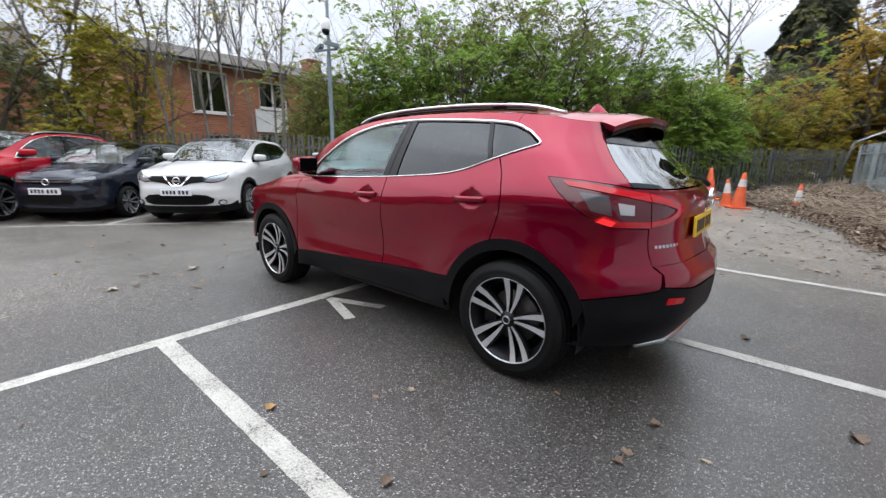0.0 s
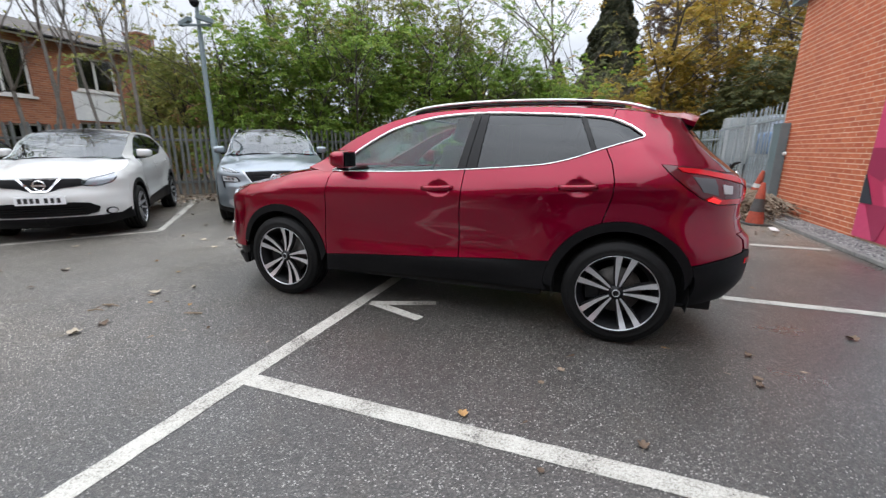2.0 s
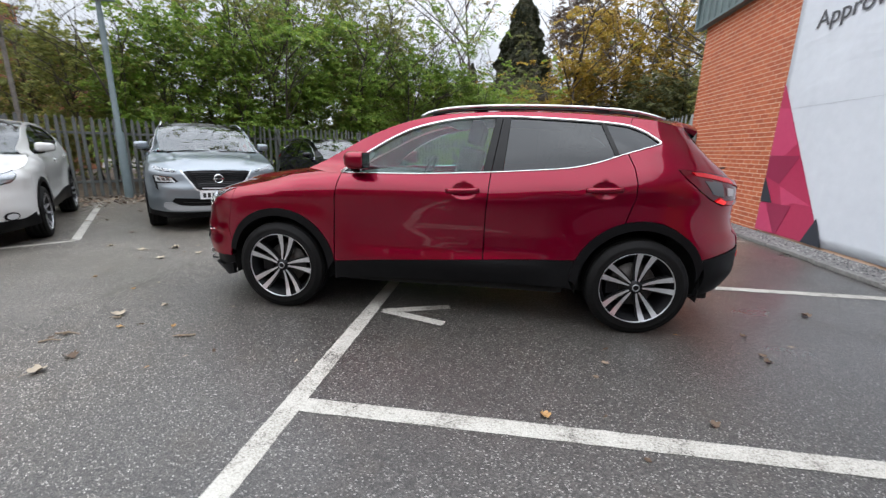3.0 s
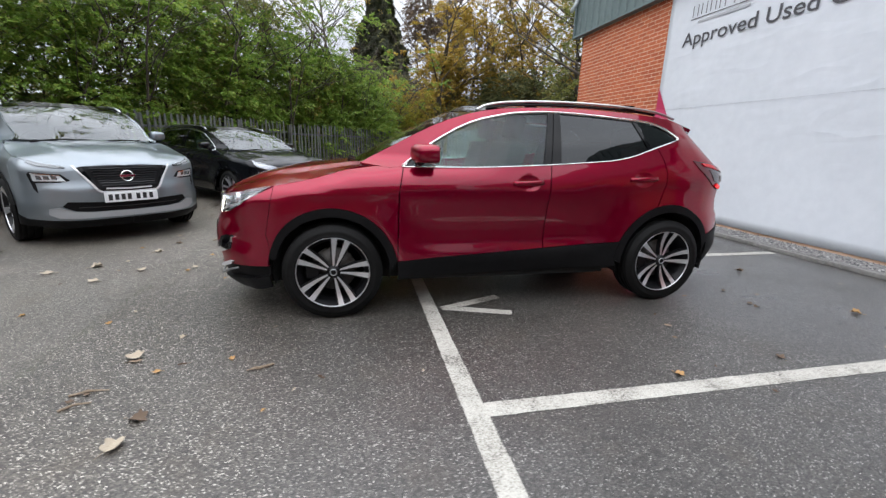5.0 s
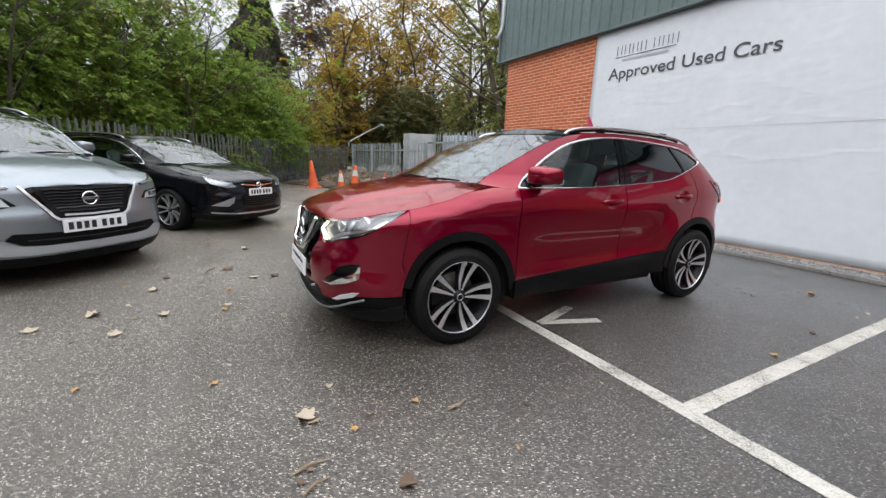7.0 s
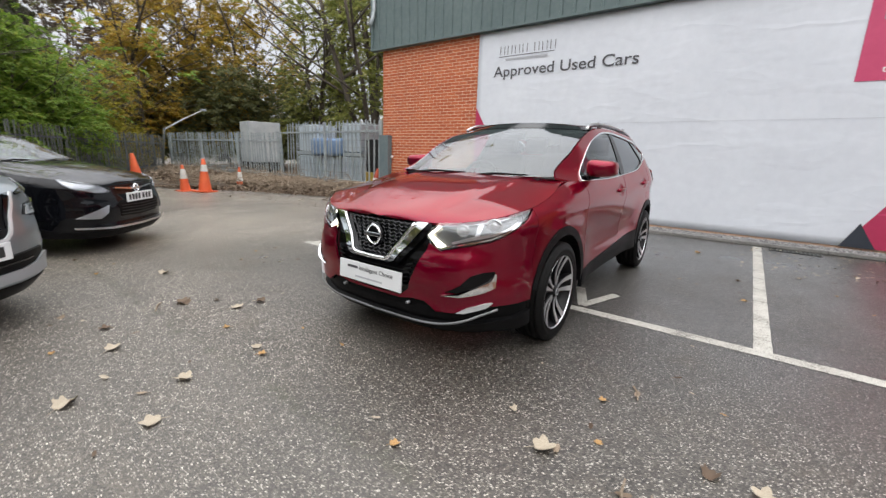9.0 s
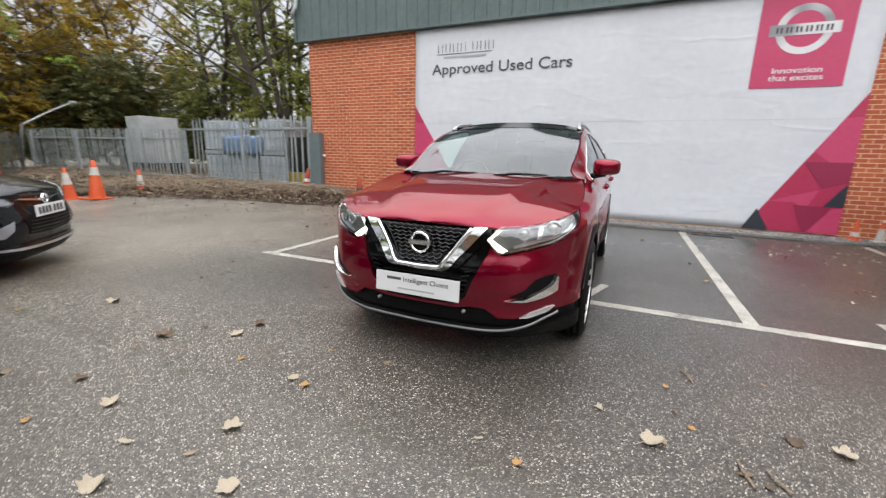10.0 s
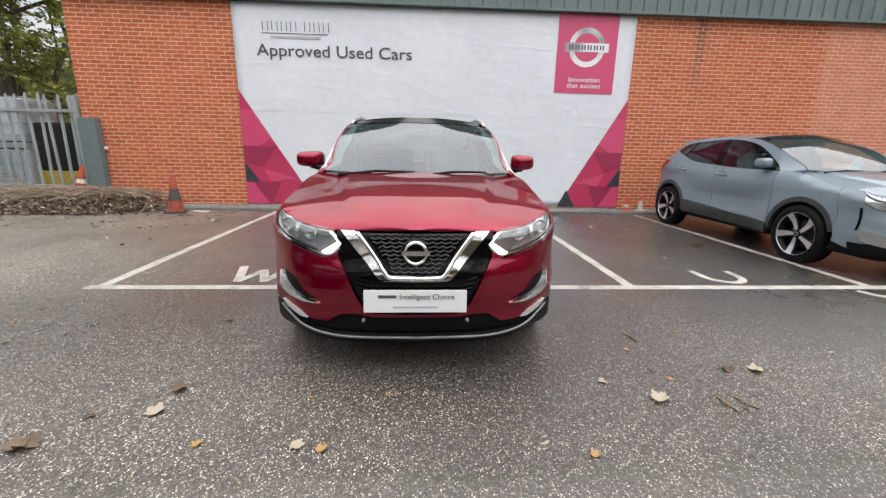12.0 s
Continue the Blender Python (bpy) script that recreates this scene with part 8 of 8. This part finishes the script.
keep = (off < -0.05) & (rng.random(n) < np.clip(1.0 + off / 5.0, 0.12, 1))
cen = np.stack([cx, cy, np.full(n, 0.012)], 1)[keep]
nor = rng.normal(scale=0.2, size=(len(cen), 3)) + np.array([0, 0, 1.0])
nor /= np.linalg.norm(nor, axis=1, keepdims=True)
tagged(leaf_cloud("scattered_leaves", cen, nor, rng.uniform(0.04, 0.09, len(cen)), dead_leaf, None, rng, 1.4), "brown leaves strewn between parked cars", "leaf litter", kind="stuff")

n = 1700
s_at, off = rng.uniform(-1.5, 9.0, n), -np.abs(rng.normal(0.0, 0.75, n)) - 0.06
cen = np.stack([-12.0 + 0.613 * s_at - 0.790 * off, 7.2 + 0.790 * s_at + 0.613 * off, 0.012 + 0.05 * rng.random(n) * np.exp(off * 2)], 1)
nor = rng.normal(scale=0.3, size=(n, 3)) + np.array([0, 0, 1.0])
nor /= np.linalg.norm(nor, axis=1, keepdims=True)
tagged(leaf_cloud("scattered_leaves", cen, nor, rng.uniform(0.03, 0.08, n), dead_leaf, None, rng, 1.5), "brown leaves blown against the foot of a fence", "leaf litter", kind="stuff")
n = 380
cx = np.concatenate([rng.uniform(-0.9, 1.0, 180), rng.normal(-0.2, 0.9, 200)])
cy = np.concatenate([rng.uniform(-1.9, 1.2, 180), rng.normal(8.3, 1.0, 200)])
keep = cx < 1.0
cen = np.stack([cx, cy, np.full(n, 0.010)], 1)[keep]
nor = rng.normal(scale=0.22, size=(len(cen), 3)) + np.array([0, 0, 1.0])
nor /= np.linalg.norm(nor, axis=1, keepdims=True)
tagged(leaf_cloud("scattered_leaves", cen, nor, rng.uniform(0.018, 0.045, len(cen)), pale_leaf, None, rng, 1.5), "small pale leaf scraps on wet asphalt", "leaf litter", kind="stuff")


def leaf_mesh(seed, lobes):
    """A curled maple-like or oval leaf with a stalk, about one unit across."""
    rs = random.Random(seed)
    pts = []
    n = 30
    for k in range(n):
        a = 2 * math.pi * k / n
        r = (0.34 + 0.20 * abs(math.cos(lobes * a / 2)) ** 1.5 * (0.7 + 0.3 * math.cos(a)) + rs.uniform(-0.02, 0.02)) if lobes else 0.42 * (0.72 + 0.28 * abs(math.cos(a)))
        x, y = r * math.cos(a), r * math.sin(a) * (1.0 if lobes else 0.55)
        pts.append((x, y))
    c1, c2 = rs.uniform(0.3, 1.1), rs.uniform(-0.4, 0.7)
    lift = lambda x, y: c1 * y * y + c2 * x * x * 0.6 + 0.06 * math.sin(5 * x + seed) * y + 0.03
    bm = bmesh.new()
    mid = [bm.verts.new((x * 0.5, y * 0.5, lift(x * 0.5, y * 0.5))) for x, y in pts]
    out = [bm.verts.new((x, y, lift(x, y))) for x, y in pts]
    c = bm.verts.new((0, 0, lift(0, 0)))
    for i in range(n):
        j = (i + 1) % n
        bm.faces.new((mid[i], out[i], out[j], mid[j]))
        bm.faces.new((c, mid[i], mid[j]))
    tube([(-0.30, 0, lift(-0.3, 0)), (-0.55, 0.03, 0.03), (-0.75, 0.02 + rs.uniform(-0.1, 0.1), 0.02)], 0.012, 4, bm)
    me = bpy.data.meshes.new("leaf_blade")
    for f in bm.faces:
        f.smooth = True
    bm.to_mesh(me)
    bm.free()
    return me


LEAVES = {}
for nm, mat in (("brown", dead_leaf), ("pale", pale_leaf), ("gold", gold_leaf)):
    for k, lobes in enumerate((5, 7, 5, 0, 0)):
        me = leaf_mesh(k * 7 + 3, lobes)
        me.materials.append(mat)
        LEAVES.setdefault(nm, []).append(me)
LABEL = {"brown": "dead brown leaf on wet asphalt", "pale": "pale dry curled leaf on wet asphalt", "gold": "golden fallen leaf on wet asphalt"}


def fallen(x, y, size, tone, kind_index, turn):
    o = new("fallen_leaf", LEAVES[tone][kind_index])
    o.matrix_world = pose(x, y, 0.002, 0, 0, turn) @ Matrix.Diagonal((size * 0.72, size * 0.68, size * 1.05, 1))
    return tagged(o, LABEL[tone], "leaf", "leaves on the car park")


rs = random.Random(77)
BY_THE_WALL = (
    (-2.435, 1.085, 0.085, "gold", 0), (-0.26, 1.65, 0.11, "gold", 1), (-3.87, 1.355, 0.05, "pale", 3), (-0.2, 2.767, 0.11, "brown", 1), (-1.973, 1.859, 0.08, "brown", 3),
    (-1.417, 2.185, 0.06, "gold", 4), (-0.936, 2.249, 0.08, "brown", 0), (-0.978, 1.952, 0.08, "brown", 2), (-2.143, 1.128, 0.05, "brown", 3), (-0.7, 3.75, 0.09, "brown", 1),
    (-0.708, 2.124, 0.07, "brown", 3),
)
BESIDE_THE_NOSE = (
    (-5.48, 1.75, 0.15, "pale", 0), (-5.45, 1.7, 0.1, "brown", 3), (-5.2, 1.16, 0.12, "brown", 1), (-5.21, 0.985, 0.13, "pale", 0), (-5.53, 1.41, 0.1, "brown", 3),
    (-4.77, 1.52, 0.11, "brown", 3), (-5.79, 2.45, 0.07, "pale", 3), (-5.31, 1.98, 0.07, "pale", 1), (-4.94, 1.65, 0.06, "gold", 0), (-4.77, 2.06, 0.05, "pale", 4),
    (-5, 0.29, 0.09, "pale", 3), (-5.29, 1.57, 0.06, "gold", 2), (-4.67, 1.14, 0.05, "gold", 4), (-4.55, 1.29, 0.05, "pale", 4), (-6.7, 0.96, 0.09, "brown", 0),
)
IN_THE_LANE = (
    (-5.41, 3.58, 0.06, "gold", 4), (-5.77, 3.54, 0.1, "pale", 2), (-5.75, 3.97, 0.07, "gold", 0), (-5.4, 3.17, 0.075, "gold", 4), (-5.09, 4.33, 0.05, "pale", 4),
    (-5.33, 4.28, 0.13, "brown", 0), (-5.52, 4.29, 0.14, "pale", 2), (-5.74, 4.68, 0.15, "brown", 1), (-4.45, 4.42, 0.08, "brown", 2), (-6.21, 3.48, 0.13, "pale", 0),
    (-6.66, 3.65, 0.15, "pale", 1), (-6.45, 3.2, 0.13, "pale", 2), (-6.34, 4.16, 0.13, "pale", 0), (-6.47, 3.8, 0.11, "pale", 3), (-5.53, 5.68, 0.14, "pale", 1),
    (-5.74, 4.72, 0.15, "brown", 2), (-6.28, 4.54, 0.1, "brown", 0), (-6.43, 4.98, 0.1, "brown", 1), (-6.95, 3.47, 0.14, "pale", 2), (-7.46, 3.55, 0.1, "pale", 1),
    (-8.13, 2.58, 0.13, "pale", 0),
)
for strewn in (BY_THE_WALL, BESIDE_THE_NOSE, IN_THE_LANE):
    for x, y, size, tone, k in strewn:
        fallen(x, y, size, tone, k, rs.uniform(0, 360))
for k in range(110):
    if k < 60:
        x, y = rs.uniform(-9.0, -4.2), rs.uniform(-1.0, 8.5)
    else:
        x, y = rs.uniform(-3.4, 0.9), rs.choice((rs.uniform(-1.3, 0.8), rs.uniform(4.6, 8.0), rs.uniform(-1.3, 5.5)))
    if -5.4 < x < -0.8 and 2.0 < y < 4.1:
        continue
    fallen(x, y, rs.uniform(0.035, 0.085), rs.choice(("brown", "brown", "pale", "gold")), rs.randrange(5), rs.uniform(0, 360))
for x, y, a, L in ((-5.52, 1.41, 10, 0.16), (-5.52, 1.30, 25, 0.12), (-4.76, 1.53, 200, 0.14), (-5.9, 4.74, 60, 0.2)):
    bm = tube([(-L / 2, 0, 0.006), (0, 0.01, 0.012), (L / 2, 0, 0.006)], [0.006, 0.006, 0.003], 6)
    tw = tagged(part("twig", bm, twig_mat), "short dead twig on wet asphalt", "twig", "twigs on the car park")
    tw.matrix_world = pose(x, y, 0, 0, 0, a)
grate = empty("drain_grate", pose(0.90, 0.52, 0.0), label="cast iron drain grate set in asphalt by a kerb", category="drain")
part("grate_frame", boxed((-0.10, -0.30, 0.0), (0.10, 0.30, 0.005)), underside, grate)
for k in range(12):
    part("grate_bar", boxed((-0.085, -0.278 + 0.047 * k, 0.0052), (0.085, -0.255 + 0.047 * k, 0.011), 0.002), steel_dark, grate)
paper = tagged(part("paper_scrap", boxed((-0.17, -0.05, 0.004), (0.17, 0.05, 0.008)), print_white), "strip of white paper litter on asphalt", "litter")
paper.matrix_world = pose(0.88, 7.35, 0, 0, 0, 80)

# ---- traffic cones ----
cone_orange = varied("faded_orange_plastic", (0.55, 0.075, 0.02), (0.70, 0.13, 0.04), 5.0, 0.6, bump=0.1)
cone_dirty = varied("dirty_red_plastic", (0.22, 0.035, 0.018), (0.42, 0.075, 0.035), 6.0, 0.75, bump=0.2)
cone_band = varied("grubby_white_band", (0.42, 0.41, 0.38), (0.66, 0.65, 0.62), 6.0, 0.6, bump=0.1)
cone_dark = varied("blackened_band", (0.03, 0.03, 0.03), (0.08, 0.075, 0.07), 6.0, 0.8, bump=0.1)


def traffic_cone(x, y, h, shell, band, label, tilt=(0, 0, 0), z=0.0, band_at=(0.45, 0.75), foot=True):
    root = empty("traffic_cone", pose(x, y, z, *tilt), label=label, category="traffic cone", group="traffic cones")
    r = lambda t: h * (0.19 - 0.145 * t)
    part("shell", lathe([(r(0.04), 0.04 * h), (r(0.2), 0.2 * h), (r(0.6), 0.6 * h), (r(0.98), 0.98 * h), (r(1) * 0.7, h), (r(1) * 0.6, h * 0.97)], 24), shell, root, smooth=True)
    part("band", lathe([(r(band_at[0]) + 0.003, band_at[0] * h), (r(band_at[1]) + 0.003, band_at[1] * h)], 24), band, root, smooth=True)
    if foot:
        part("foot", boxed((-0.25 * h, -0.25 * h, 0), (0.25 * h, 0.25 * h, 0.045 * h), 0.01), cone_dark if shell is cone_dirty else shell, root)
    return root


traffic_cone(0.72, 7.72, 0.72, cone_dirty, cone_dark, "dirty red traffic cone with a blackened band by a wall", (0, 3, 20), band_at=(0.32, 0.62))
traffic_cone(1.30, 9.92, 0.72, cone_dirty, cone_band, "grubby orange traffic cone leaning by a gate post", (6, 8, 0), 0.12, band_at=(0.5, 0.62))
traffic_cone(-1.98, 14.25, 0.75, cone_orange, cone_band, "orange and white traffic cone on asphalt", (0, -3, 10), band_at=(0.48, 0.85))
traffic_cone(-1.66, 13.75, 0.94, cone_orange, cone_band, "tall orange traffic cone with a white band", (0, 2, 30), band_at=(0.62, 0.82))
traffic_cone(-0.45, 14.1, 0.56, cone_orange, cone_band, "traffic cone sunk in dead leaves", (0, 0, 0), 0.14, band_at=(0.2, 0.72), foot=False)
traffic_cone(-2.60, 15.9, 1.02, cone_orange, cone_orange, "plain orange traffic cone by a hedge", (0, -5, 0), band_at=(0.5, 0.52))
traffic_cone(1.36, -1.52, 0.34, cone_orange, cone_band, "small orange traffic cone at the foot of a wall", z=0.05, band_at=(0.2, 0.4))
traffic_cone(1.36, -1.83, 0.34, cone_band, cone_orange, "small white traffic cone with an orange top", z=0.05, band_at=(0.65, 0.95))

# ---- brickwork: single bricks near the banner, the rest joined ----
BW, BH, JOINT = 0.213, 0.063, 0.012


def brick_shape(w):
    c = 0.002
    v = [(0, 0, 0), (0, w, 0), (0, w, BH), (0, 0, BH), (-0.0025, c, c), (-0.0025, w - c, c), (-0.0025, w - c, BH - c), (-0.0025, c, BH - c)]
    f = [(4, 7, 6, 5), (0, 3, 7, 4), (1, 5, 6, 2), (3, 2, 6, 7), (0, 4, 5, 1)]
    return v, f


full, half = brick_shape(BW), brick_shape(BW / 2 - JOINT / 2)
brick_me = bpy.data.meshes.new("brick")
brick_me.from_pydata(full[0], [], full[1])
brick_me.materials.append(brick_mat)
rest_v, rest_f, pale_v, pale_f = [], [], [], []
rs = random.Random(4)
singles = 0
row = 0
z = 0.012
while z + BH < 4.02:
    for y_lo, y_hi in ((BAN_L - 0.15, 9.81), (-9.5, BAN_R + 0.15)):
        y = y_hi - (BW / 2 - JOINT / 2 if row % 2 else BW)
        if row % 2:
            base = len(rest_v)
            rest_v += [(WALL_X + 0.005 + p[0], y + p[1], z + p[2]) for p in half[0]]
            rest_f += [tuple(base + i for i in q) for q in half[1]]
            y -= BW + JOINT
        while y > y_lo:
            out = rs.uniform(-0.0008, 0.0008)
            if y_hi > 9 and y < 8.9 and z < 2.9 and singles < 300:
                o = new("brick", brick_me)
                o.parent = wall
                o.matrix_basis = pose(WALL_X + 0.005 + out, y, z)
                singles += 1
            else:
                vv, ff = (pale_v, pale_f) if y < -5.7 else (rest_v, rest_f)
                base = len(vv)
                vv += [(WALL_X + 0.005 + p[0] + out, y + p[1], z + p[2]) for p in full[0]]
                ff += [tuple(base + i for i in q) for q in full[1]]
            y -= BW + JOINT
    z += BH + JOINT
    row += 1
tagged(mesh_object("brickwork", rest_v, rest_f, brick_mat, wall), kind="stuff")
tagged(mesh_object("brickwork", pale_v, pale_f, pale_brick, wall), kind="stuff")
